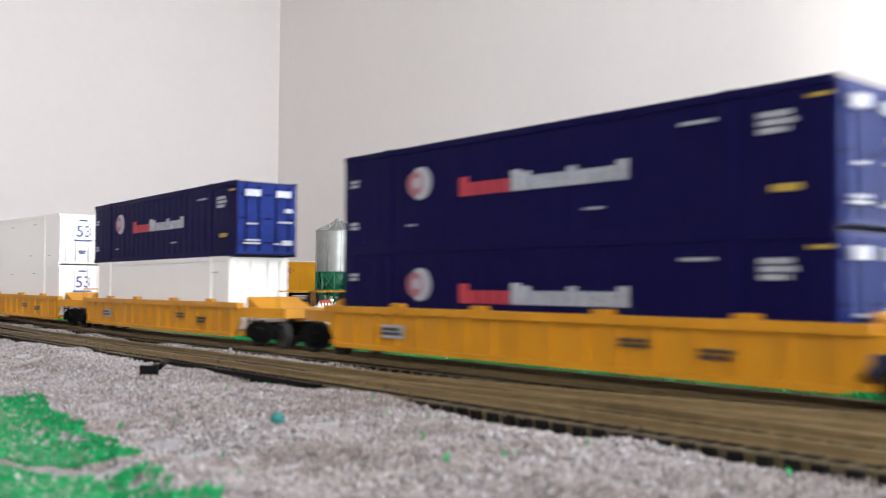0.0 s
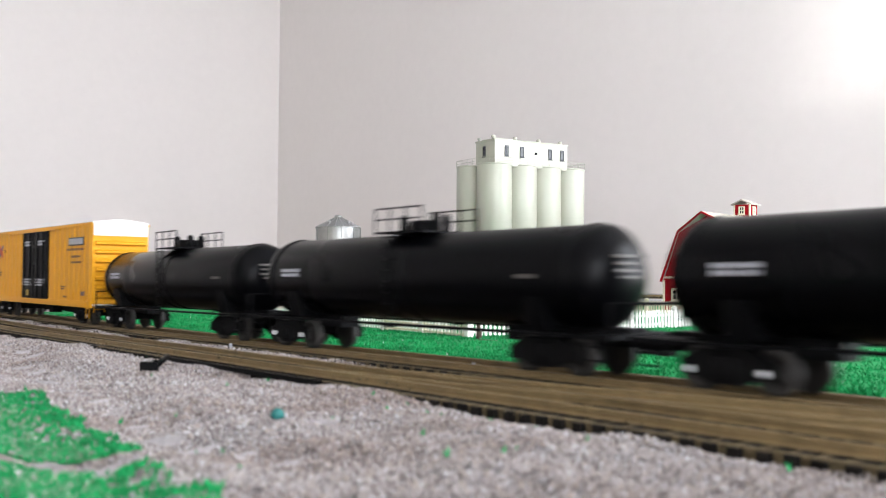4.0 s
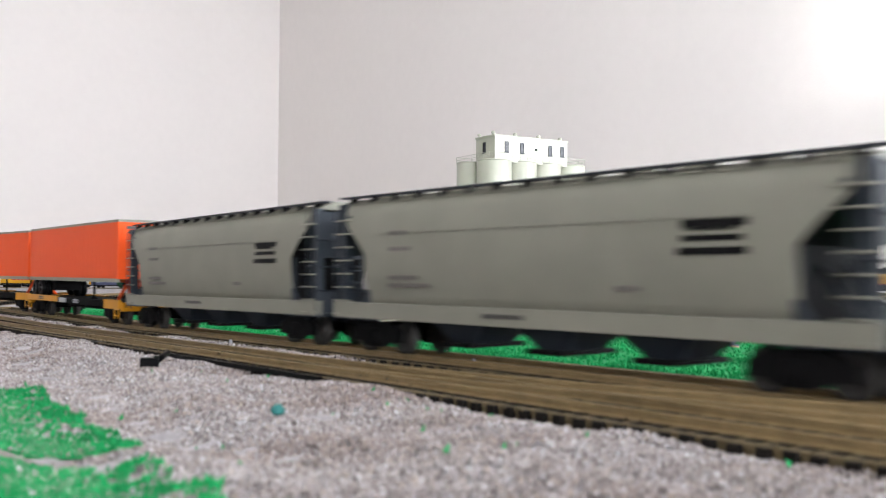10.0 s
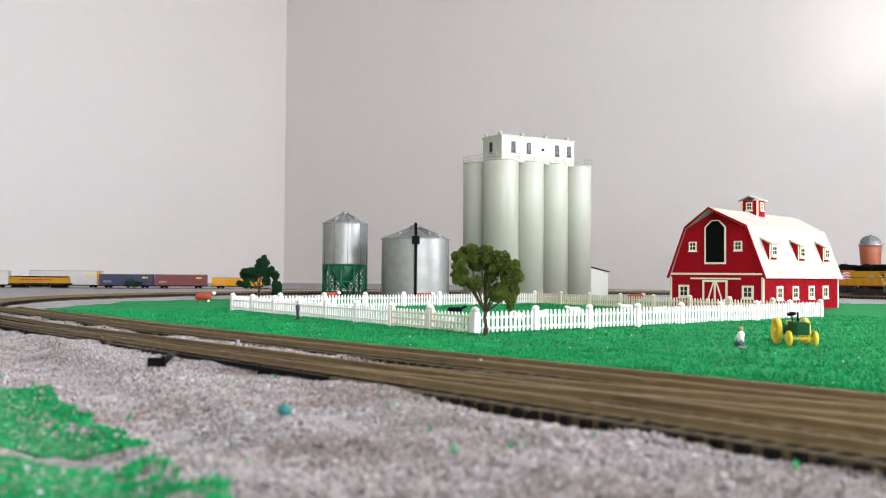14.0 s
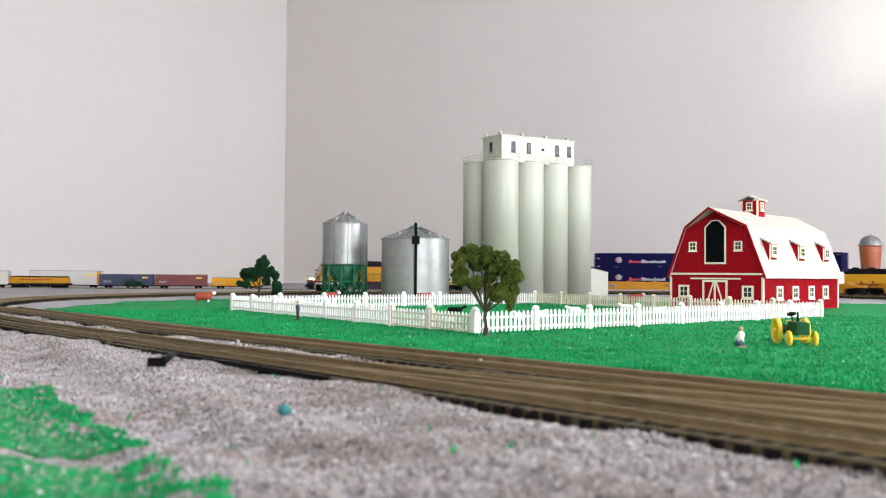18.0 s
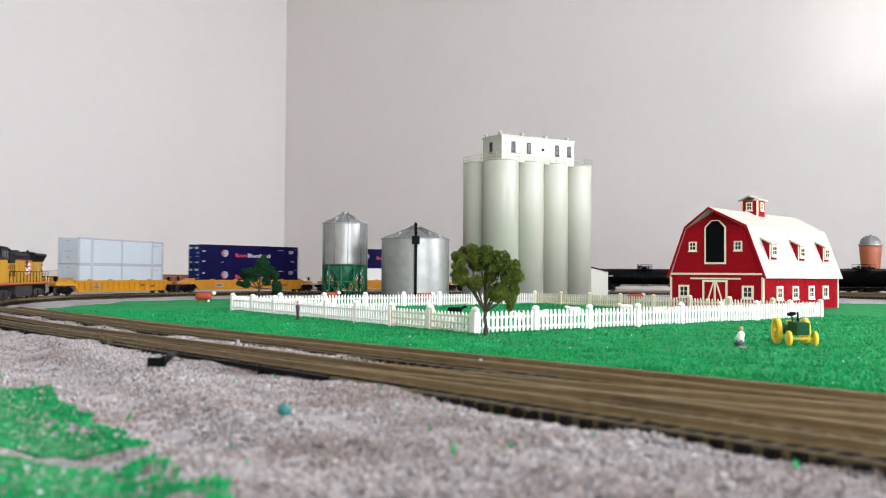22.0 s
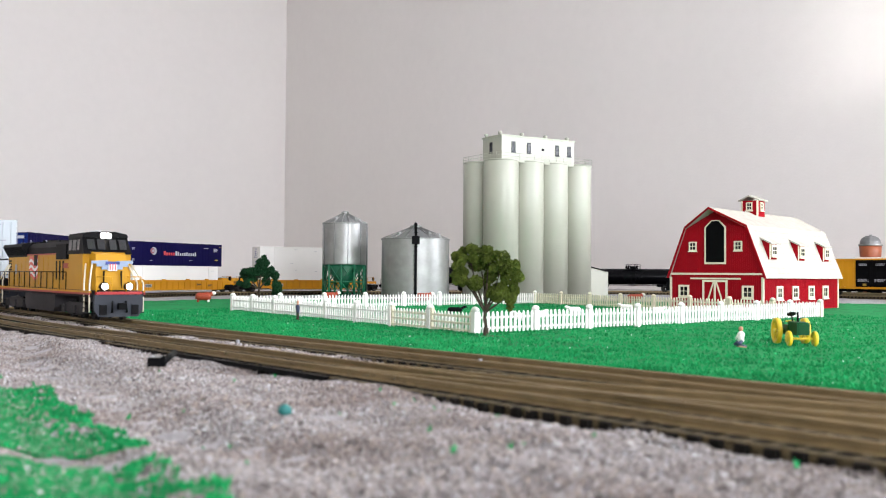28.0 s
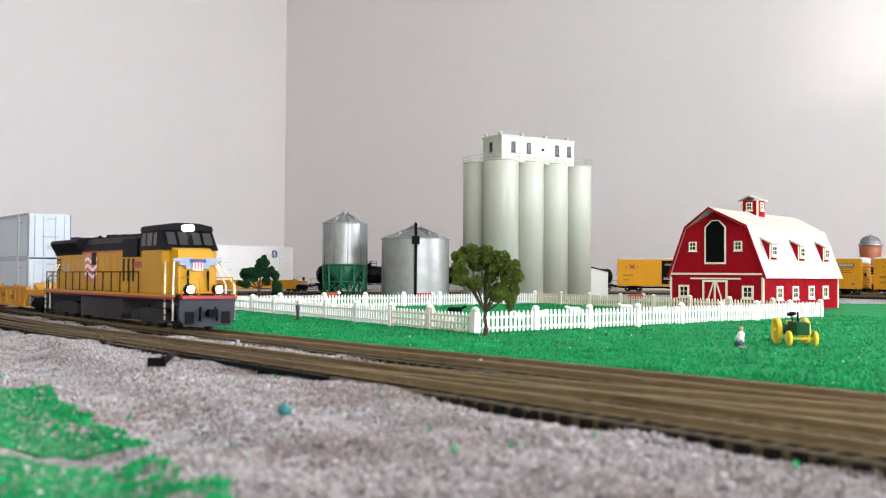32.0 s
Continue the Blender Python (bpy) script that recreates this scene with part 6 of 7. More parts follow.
    # dormers on both lower slopes
    for sx in (-1, 1):
        for y in (0.030, 0.101, 0.170):
            x_at = lambda z: g + 0.0034 + (bw + 0.001 - g - 0.0034) * (z - ev + 0.0008) / (br + th - ev + 0.0008)
            zb, zf, zt = 0.0515, 0.0672, 0.0722      # foot, front eave and where the little roof meets the slope
            xf = x_at(zb) + 0.0010
            q = [(sx * xf, zb), (sx * xf, zf), (sx * (x_at(zt) - 0.002), zt), (sx * (x_at(zb) - 0.004), zb)]
            dm = part("dormer", Build().prism(q, y - 0.0096, y + 0.0096, "y"), M_RED, t)
            r = [(sx * (xf + 0.0030), zf - 0.0008), (sx * (x_at(zt) - 0.002), zt + 0.0010), (sx * (x_at(zt) - 0.002), zt + 0.0024), (sx * (xf + 0.0030), zf + 0.0006)]
            part("dormer_roof", Build().prism(r, y - 0.0116, y + 0.0116, "y"), M_ROOF, dm)
            for e in (-0.0088, 0.0088):
                part("dormer_trim", Build().box(*sorted((sx * xf, sx * (xf + 0.0006))), y + e - 0.0008, y + e + 0.0008, zb, zf - 0.0006), M_CREAM, dm)
            window_unit(t, pose(sx * (xf + 0.0008), y, zb + 0.0030, 0, 0, 90 * sx), 0.0136, 0.0116, M_CREAM)
    # cupola on the ridge
    y = 0.088
    part("cupola", Build().box(-0.0090, 0.0090, y - 0.0090, y + 0.0090, pk - 0.004, pk + 0.0152), M_RED, t)
    r = [(-0.0116, pk + 0.0146), (0, pk + 0.0196), (0.0116, pk + 0.0146), (0.0116, pk + 0.0158), (0, pk + 0.0209), (-0.0116, pk + 0.0158)]
    part("cupola_roof", Build().prism(r, y - 0.0116, y + 0.0116, "y"), M_ROOF, t)
    window_unit(t, pose(0, y - 0.0093, pk + 0.0045), 0.0068, 0.0088, M_CREAM)
    window_unit(t, pose(0.0093, y, pk + 0.0045, 0, 0, 90), 0.0068, 0.0088, M_CREAM)
    for sx in (-1, 1):
        part("cupola_board", Build().box(*sorted((sx * 0.0078, sx * 0.0094)), y - 0.0094, y - 0.0078, pk - 0.002, pk + 0.0150), M_CREAM, t)
    return t


bn = barn()
BC, BR = Vector((0.312, 0.925, 0)), Vector((0.4476, 1.0737, 0))
yv = (BR - BC).normalized()
xv = Vector((yv.y, -yv.x, 0))
o = BC - xv * 0.050
bn.matrix_basis = pose(o.x, o.y, GROUND + 0.0008, 0, 0, math.degrees(math.atan2(xv.y, xv.x)))


def elevator():
    """A row of joined concrete silos with a headhouse; x along the row."""
    t = thing("grain_elevator", "pale cream model grain elevator with joined round silos", "grain elevator")
    r, sp, h = 0.025, 0.044, 0.1965
    for j in range(2):
        for i in range(4):
            sx, sy = 0.0035 + i * sp - 0.004 * j, j * 0.047
            s = part("silo", Build().lathe([(r, 0), (r, h - 0.0015), (r - 0.0006, h), (r - 0.003, h), (0, h)], "z", (sx, sy, 0), 48), M_ELEV, t)
            part("silo_rim", Build().lathe([(r - 0.0006, h - 0.0016), (r + 0.0005, h - 0.0012), (r + 0.0005, h + 0.0006), (r - 0.0022, h + 0.0006)], "z", (sx, sy, 0), 48), M_ELEV, s)
    part("deck", Build().box(0, 3 * sp, -r + 0.006, sp + r - 0.006, h - 0.003, h + 0.0010), M_ELEVD, t)
    hh = [0.0, 0.130, -0.006, 0.042]
    z0, z1 = h + 0.0010, 0.2325
    head = part("headhouse", Build().box(hh[0], hh[1], hh[2], hh[3], z0, z1).bevel(0.0005), M_ELEV, t)
    part("headhouse_roof", Build().box(hh[0] - 0.0012, hh[1] + 0.0012, hh[2] - 0.0012, hh[3] + 0.0012, z1 - 0.0012, z1 + 0.0010), M_ELEVD, t)
    for k, x in enumerate((0.020, 0.047, 0.098, 0.120)):
        window_unit(head, pose(x, hh[2] - 0.0003, z0 + 0.0120), 0.0062, 0.0150, M_PILOT, (1, 2))
    part("vent", Build().box(0.070, 0.0745, hh[2] - 0.0006, hh[2], z0 + 0.017, z0 + 0.0205), M_BLACK, head)
    window_unit(head, pose(hh[0] - 0.0003, 0.020, z0 + 0.0120, 0, 0, -90), 0.0062, 0.0150, M_PILOT, (1, 2))
    for x in (0.004, 0.042, 0.084, 0.124):
        part("roof_vent", Build().lathe([(0.0016, z1), (0.0016, z1 + 0.0028), (0.0032, z1 + 0.0034), (0.0032, z1 + 0.0062), (0.0010, z1 + 0.0072), (0, z1 + 0.0073)], "z", (x, 0.004, 0), 14), M_ELEV, t)
        part("roof_vent", Build().lathe([(0.0014, z1), (0.0014, z1 + 0.0026), (0.0026, z1 + 0.0032), (0.0026, z1 + 0.0052), (0, z1 + 0.0058)], "z", (x - 0.004, 0.034, 0), 14), M_ELEV, t)
    # railings round the silo tops
    for y in (-r + 0.004, sp + r - 0.004):
        b = Build()
        for z in (0.0048, 0.0092):
            b.rod((-r + 0.006, y, h + z), (3 * sp + r - 0.006, y, h + z), 0.0003)
        for i in range(14):
            x = -r + 0.006 + i * (3 * sp + 2 * r - 0.012) / 13
            b.rod((x, y, h), (x, y, h + 0.0092), 0.0003)
        part("railing", b, M_ELEV, t)
    for x in (-r + 0.006, 3 * sp + r - 0.006):
        b = Build()
        for z in (0.0048, 0.0092):
            b.rod((x, -r + 0.004, h + z), (x, sp + r - 0.004, h + z), 0.0003)
        for i in range(7):
            y = -r + 0.004 + i * (sp + 2 * r - 0.008) / 6
            b.rod((x, y, h), (x, y, h + 0.0092), 0.0003)
        part("railing", b, M_ELEV, t)
    # lean-to at the end
    x0 = 3 * sp + r - 0.010
    b = Build().prism([(x0, 0), (x0 + 0.044, 0), (x0 + 0.044, 0.0405), (x0, 0.0490)], -0.012, 0.030, "y")
    part("lean_to", b, M_ELEV, t)
    b = Build().prism([(x0, 0.0490), (x0 + 0.046, 0.0400), (x0 + 0.046, 0.0412), (x0, 0.0502)], -0.014, 0.032, "y")
    part("lean_to_roof", b, M_UNDER, t)
    return t


ELEV_ANG = 31.0
el = elevator()
el.matrix_basis = pose(0.0785, 1.340, GROUND, 0, 0, ELEV_ANG)


def bin_roof(b, r, z0, z1, n=24):
    b.lathe([(r + 0.0012, z0 - 0.0008), (r + 0.0012, z0), (r * 0.16, z1 - 0.0012), (r * 0.16, z1), (0, z1 + 0.0006)], "z", (0, 0, 0), n, smooth=False)
    return b


def grain_bin(r, h, peak, label, legs=0.0, seams=10):
    t = thing("grain_bin", label, "grain bin", group="metal grain bins")
    zb = legs
    prof = []
    rings = max(5, int((h - zb) / 0.0026))
    for i in range(rings):
        z = zb + (h - zb) * i / rings
        dz = (h - zb) / rings
        prof += [(r, z), (r + 0.00022, z + dz * 0.5)]
    prof.append((r, h))
    part("shell", Build().lathe(prof, "z", (0, 0, 0), 56), M_GALV, t)
    part("roof", bin_roof(Build(), r, h, peak), M_GALVROOF, t)
    for i in range(16):
        a = i * 2 * math.pi / 16 + 0.1
        p0 = (math.cos(a) * (r + 0.001), math.sin(a) * (r + 0.001), h + 0.0004)
        p1 = (math.cos(a) * r * 0.17, math.sin(a) * r * 0.17, peak - 0.0010)
        part("roof_rib", Build().rod(p0, p1, 0.0006), M_GALV, t)
    part("roof_cap", Build().lathe([(r * 0.17, peak - 0.0014), (r * 0.17, peak + 0.0012), (r * 0.12, peak + 0.0024), (0, peak + 0.0028)], "z", (0, 0, 0), 18), M_GALV, t)
    for a in (-2.3, -1.0, 0.3):
        c, s = math.cos(a) * r * 0.72, math.sin(a) * r * 0.72
        zz = h + (peak - h) * 0.30
        part("roof_vent", Build().lathe([(0.0022, zz), (0.0026, zz + 0.0030), (0.0016, zz + 0.0040), (0, zz + 0.0042)], "z", (c, s, 0), 12), M_GALV, t)
    for i in range(seams):
        a = i * 2 * math.pi / seams + 0.3
        part("stiffener", Build().rod((math.cos(a) * (r + 0.0004), math.sin(a) * (r + 0.0004), zb), (math.cos(a) * (r + 0.0004), math.sin(a) * (r + 0.0004), h), 0.0005, 5), M_GALVROOF, t)
    part("bin_band", Build().lathe([(r, h - 0.0006), (r + 0.0010, h - 0.0002), (r + 0.0010, h + 0.0006), (r, h + 0.0010)], "z", (0, 0, 0), 56), M_GALV, t)
    return t


tall = grain_bin(0.0298, 0.1030, 0.1178, "tall galvanised grain bin on a green braced frame", legs=0.0470)
part("cone", Build().lathe([(0.0290, 0.047), (0.0060, 0.0200), (0.0060, 0.0150), (0, 0.0150)], "z", (0, 0, 0), 32), M_GREENFRAME, tall)
n = 10
for i in range(n):
    a0, a1 = 2 * math.pi * i / n, 2 * math.pi * (i + 1) / n
    R = 0.0290
    p, q = Vector((R * math.cos(a0), R * math.sin(a0), 0)), Vector((R * math.cos(a1), R * math.sin(a1), 0))
    up = Vector((0, 0, 0.0475))
    part("frame_leg", Build().rod(p, p + up, 0.0015, 6), M_GREENFRAME, tall)
    for fa, fb in ((0.02, 0.5), (0.5, 0.98)):
        part("brace", Build().rod(p + up * fa, q + up * fb, 0.0008, 5), M_GREENFRAME, tall)
        part("brace", Build().rod(q + up * fa, p + up * fb, 0.0008, 5), M_GREENFRAME, tall)
    for fz in (0.5, 0.98):
        part("girt", Build().rod(p + up * fz, q + up * fz, 0.0010, 5), M_GREENFRAME, tall)
b = Build()
for k in (-0.0018, 0.0018):
    b.rod((0.0312, k, 0.0), (0.0312, k, 0.1045), 0.0004)
for i in range(22):
    b.rod((0.0312, -0.0018, 0.003 + i * 0.0046), (0.0312, 0.0018, 0.003 + i * 0.0046), 0.0003)
part("ladder", b, M_GALV, tall)
tall.matrix_basis = pose(-0.1346, 1.300, GROUND, 0, 0, 15)

wide = grain_bin(0.0450, 0.0815, 0.0985, "wide galvanised grain bin with a dark elevator leg", seams=0)
b = Build().box(-0.0017, 0.0017, -0.0505, -0.0470, 0, 0.0995)
part("elevator_leg", b, M_BLACK, wide)
for i in range(16):
    part("leg_band", Build().box(-0.0025, 0.0025, -0.0512, -0.0464, 0.004 + i * 0.0060, 0.0050 + i * 0.0060), M_UNDER, wide)
part("leg_head", Build().box(-0.0050, 0.0050, -0.0530, -0.0455, 0.0735, 0.0840).bevel(0.0006), M_BLACK, wide)
part("leg_spout", Build().rod((0, -0.049, 0.0985), (0, -0.010, 0.1015), 0.0024, 8), M_BLACK, wide)
for x, z in ((-0.022, 0.012), (0.012, 0.012)):
    part("fan_post", Build().rod((x, -0.046, 0), (x, -0.046, z), 0.0010), M_GALV, wide)
wide.matrix_basis = pose(-0.0368, 1.270, GROUND, 0, 0, 2)


def leafy(name, label, x, y, height, lumps, leaf, trunk_r, seed, count, size):
    """A model tree: tapered trunk, limbs to each lump of the crown, and many small leaf clumps."""
    rnd = random.Random(seed)
    t = thing(name, label, "tree", soil(x, y))
    top = max(l[2] for l in lumps)
    fork = Vector((0, 0, height * 0.30))
    b = Build()
    pts = [Vector((0, 0, -0.001)), Vector((trunk_r * 0.6, 0, height * 0.12)), Vector((-trunk_r * 0.4, trunk_r * 0.5, height * 0.22)), fork]
    rad = [trunk_r * 1.5, trunk_r, trunk_r * 0.85, trunk_r * 0.8]
    for p, q, r in zip(pts, pts[1:], rad):
        b.rod(p, q, r, 8)
    part("trunk", b, M_BARK, t)
    for lx, ly, lz, rx, ry, rz in lumps:
        b = Build()
        end = Vector((lx, ly, lz - rz * 0.2))
        mid = fork.lerp(end, 0.5) + Vector((rnd.uniform(-1, 1), rnd.uniform(-1, 1), 0.3)) * trunk_r
        b.rod(fork - Vector((0, 0, 0.001)), mid, trunk_r * 0.55, 6), b.rod(mid, end, trunk_r * 0.35, 5)
        for k in range(3):
            tip = end + Vector((rnd.uniform(-rx, rx), rnd.uniform(-ry, ry), rnd.uniform(-rz, rz) * 0.6)) * 0.7
            b.rod(mid.lerp(end, 0.6), tip, trunk_r * 0.22, 4)
        part("limb", b, M_BARK, t)
    verts, faces = [], []
    lobes = []
    for lx, ly, lz, rx, ry, rz in lumps:
        for k in range(8):
            d = Vector((rnd.gauss(0, 1), rnd.gauss(0, 1), rnd.gauss(0, 1))).normalized() * rnd.uniform(0.45, 0.95)
            f = rnd.uniform(0.34, 0.58)
            lobes.append((lx + d.x * rx, ly + d.y * ry, lz + d.z * rz, rx * f, ry * f, rz * f))
    for lx, ly, lz, rx, ry, rz in lobes:
        for k in range(count // 8):
            while True:
                d = Vector((rnd.uniform(-1, 1), rnd.uniform(-1, 1), rnd.uniform(-1, 1)))
                if 0.45 < d.length < 1:
                    break
            d = d * (1 + 0.28 * noise.noise((d.x * 3 + lx * 90, d.y * 3, d.z * 3 + seed)))
            p = Vector((lx + d.x * rx, ly + d.y * ry, lz + d.z * rz))
            for j in range(2):
                a, c = Vector((rnd.gauss(0, 1), rnd.gauss(0, 1), rnd.gauss(0, 1))).normalized(), Vector((rnd.gauss(0, 1), rnd.gauss(0, 1), rnd.gauss(0, 1))).normalized()
                s = size * rnd.uniform(0.5, 1.3)
                i = len(verts)
                e = a.cross(c).normalized() * s * 0.6
                verts += [p - a * s, p + e, p + a * s, p - e + a.cross(e) * 0.5]
                faces += [(i, i + 1, i + 2), (i, i + 2, i + 3)]
    me = bpy.data.meshes.new("crown")
    me.from_pydata(verts, [], faces)
    me.materials.append(leaf)
    ob = new("crown", me)
    ob.parent = t
    return tagged(ob, kind="stuff")


leafy("tree", "olive green model tree with a spreading crown by the fence corner", 0.0235, 0.523, 0.050,
      [(-0.0150, 0, 0.0428, 0.0048, 0.006, 0.0046), (-0.0090, 0.002, 0.0462, 0.0058, 0.007, 0.0048), (-0.002, 0.003, 0.0385, 0.0090, 0.009, 0.0085), (0.0085, -0.002, 0.0405, 0.0080, 0.008, 0.0068), (0.0145, 0.001, 0.0340, 0.0050, 0.006, 0.0068), (0.0142, 0.0, 0.0245, 0.0036, 0.005, 0.0070), (0.0040, 0.002, 0.0290, 0.0068, 0.007, 0.0046), (-0.0140, -0.001, 0.0345, 0.0052, 0.006, 0.0058), (0.0020, -0.004, 0.0455, 0.0062, 0.006, 0.0040), (-0.0085, -0.002, 0.0305, 0.0066, 0.006, 0.0050), (0.0065, -0.003, 0.0250, 0.0060, 0.006, 0.0044)],
      M_LEAF, 0.0010, 5, 1500, 0.00100)
leafy("shrub_tree", "dark green bushy model tree behind the fence", -0.222, 1.150, 0.055,
      [(-0.0165, 0, 0.0330, 0.0085, 0.009, 0.0075), (-0.004, 0.002, 0.0350, 0.0110, 0.010, 0.0090), (0.004, 0, 0.0490, 0.0068, 0.006, 0.0090), (0.013, -0.002, 0.0320, 0.0090, 0.008, 0.0110), (0.0205, -0.002, 0.0170, 0.0056, 0.007, 0.0110), (-0.018, 0.0, 0.0225, 0.0075, 0.007, 0.0060)],
      M_LEAFD, 0.0016, 8, 1500, 0.0016)
sp = thing("soil_patch", "dark brown soil at the foot of the tree", "soil", soil(0.027, 0.520))
b = Build()
ring = [b.bm.verts.new((0.013 * math.cos(a) * (1 + 0.2 * math.sin(3 * a)), 0.006 * math.sin(a) * (1 + 0.2 * math.cos(5 * a)), 0.0008)) for a in [i * 2 * math.pi / 24 for i in range(24)]]
mid = b.bm.verts.new((0, 0, 0.0018))
for i in range(24):
    b.bm.faces.new((mid, ring[i], ring[(i + 1) % 24])).smooth = True
part("mound", b, M_BARK, sp)


def tractor():
    """x forward; yellow wheels, green body."""
    t = thing("tractor", "green model tractor with yellow wheels on the lawn", "tractor")
    part("bonnet", Build().box(-0.001, 0.0130, -0.0031, 0.0031, 0.0056, 0.0118).bevel(0.0022, 3), M_TRACTOR, t)
    part("grille", Build().box(0.0130, 0.0133, -0.0018, 0.0018, 0.0066, 0.0112), M_TRACTOR, t)
    part("body", Build().box(-0.0085, 0.0, -0.0035, 0.0035, 0.0050, 0.0100).bevel(0.0006), M_TRACTOR, t)
    for sy in (-1, 1):
        w = part("rear_wheel", Build().hoop([(0.0049, 0.0002), (0.0055, 0.0), (0.0064, 0.0), (0.0067, 0.0010), (0.0064, 0.0022), (0.0055, 0.0022), (0.0049, 0.0018)], 28), M_TRYEL, t)
        w.matrix_basis = pose(-0.0065, sy * 0.0070 - 0.0012, 0.0066)
        part("hub", Build().cyl(0.0013, -0.0003, 0.0026, "y", (0, 0, 0), 12), M_TRYEL, w)
        for k in range(8):
            a = k * math.pi / 4
            part("spoke", Build().rod((0.001 * math.cos(a), 0.0011, 0.001 * math.sin(a)), (0.0052 * math.cos(a), 0.0011, 0.0052 * math.sin(a)), 0.00050, 6), M_TRYEL, w)
        w = part("front_wheel", Build().lathe([(0.0027, 0.0002), (0.0034, 0), (0.0038, 0.0004), (0.0038, 0.0014), (0.0034, 0.0018), (0.0027, 0.0016)], "y", (0, 0, 0), 22), M_TRYEL, t)
        w.matrix_basis = pose(0.0105, sy * 0.0062 - 0.0009, 0.0038)
        part("hub", Build().lathe([(0.0010, -0.0002), (0.0028, 0.0006), (0.0028, 0.0012), (0.0010, 0.0020)], "y", (0, 0, 0), 14), M_TRYEL, w)
        part("mudguard", Build().box(-0.0105, -0.0030, *sorted((sy * 0.0042, sy * 0.0058)), 0.0105, 0.0112), M_TRACTOR, t)
    part("front_axle", Build().rod((0.0105, -0.006, 0.0038), (0.0105, 0.006, 0.0038), 0.0006), M_TRYEL, t)
    part("rear_axle", Build().rod((-0.0065, -0.007, 0.0066), (-0.0065, 0.007, 0.0066), 0.0010), M_TRACTOR, t)
    part("seat", Build().box(-0.0100, -0.0070, -0.0018, 0.0018, 0.0110, 0.0118).bevel(0.0003), M_TRYEL, t)
    part("steering_column", Build().rod((-0.0025, 0, 0.0095), (-0.0055, 0, 0.0150), 0.0004), M_BLACK, t)
    w = part("steering_wheel", Build().lathe([(0.0020, -0.0002), (0.0024, 0.0), (0.0020, 0.0002)], "z", (0, 0, 0), 16), M_BLACK, t)
    w.matrix_basis = pose(-0.0056, 0, 0.0152, 0, -30, 0)
    part("exhaust", Build().rod((0.0045, 0, 0.0110), (0.0045, 0, 0.0165), 0.0005), M_BLACK, t)
    part("seat_post", Build().rod((-0.0085, 0, 0.009), (-0.0085, 0, 0.0112), 0.0005), M_BLACK, t)
    return t


tr = tractor()
tr.matrix_basis = pose(0.1765, 0.4765, GROUND + 0.0010, 0, 0, -93)


def figurine(name, label, x, y, rz, lean, top, legs):
    """A small figure as one plain rounded shape."""
    b = Build()
    b.lathe([(0.0012, 0), (0.0016, 0.0005), (0.0014, 0.0055), (0.0019, 0.0075), (0.0021, 0.0100), (0.0014, 0.0115), (0.0007, 0.0119), (0.0012, 0.0128), (0.0012, 0.0138), (0.0006, 0.0146), (0, 0.0147)], "z", (0, 0, 0), 12)
    ob = part(name, b, top)
    ob.data.materials.append(legs)
    ob.data.materials.append(M_SKIN)
    for f in ob.data.polygons:
        f.material_index = 1 if f.center.z < 0.0062 else (2 if f.center.z > 0.0116 else 0)
    tagged(ob, label, "figurine")
    ob.matrix_basis = soil(x, y, rz) @ pose(0, 0, 0.0004, lean, 0, 0)
    return ob


def kneeling(label, x, y, rz):
    """A small kneeling figure as one plain rounded shape."""
    b = Build()
    b.lathe([(0, 0.0030), (0.0017, 0.0034), (0.0018, 0.0055), (0.0020, 0.0080), (0.0012, 0.0092), (0.0006, 0.0096), (0.0012, 0.0103), (0.0013, 0.0114), (0.0006, 0.0122), (0, 0.0123)], "z", (0, 0, 0), 12)
    for sy in (-1, 1):
        b.rod((0.0, sy * 0.0011, 0.0040), (0.0032, sy * 0.0013, 0.0018), 0.0011, 8)
        b.rod((0.0032, sy * 0.0013, 0.0016), (-0.0026, sy * 0.0013, 0.0008), 0.0009, 8)
        b.rod((0.0, sy * 0.0019, 0.0080), (0.0026, sy * 0.0012, 0.0050), 0.0006, 6)
    ob = part("figurine", b, M_COWW)
    for m in (M_NAVY, M_SKIN):
        ob.data.materials.append(m)
    for f in ob.data.polygons:
        c = f.center
        f.material_index = 2 if c.z > 0.0096 or (c.z < 0.0012 and c.x > 0.0) else (1 if c.z < 0.0040 else 0)
    tagged(ob, label, "figurine")
    ob.matrix_basis = soil(x, y, rz) @ pose(0, 0, 0.0008)
    ob.scale = (0.84, 0.84, 0.84)
    return ob


kneeling("tiny painted model figurine in a white shirt kneeling on the grass", 0.1430, 0.4560, 200)
f2 = figurine("figurine", "tiny dark painted model figurine by the fence", -0.1065, 0.7006, 0, 4, M_NAVY, M_BARK)
f2.scale = (0.72, 0.72, 1.0)


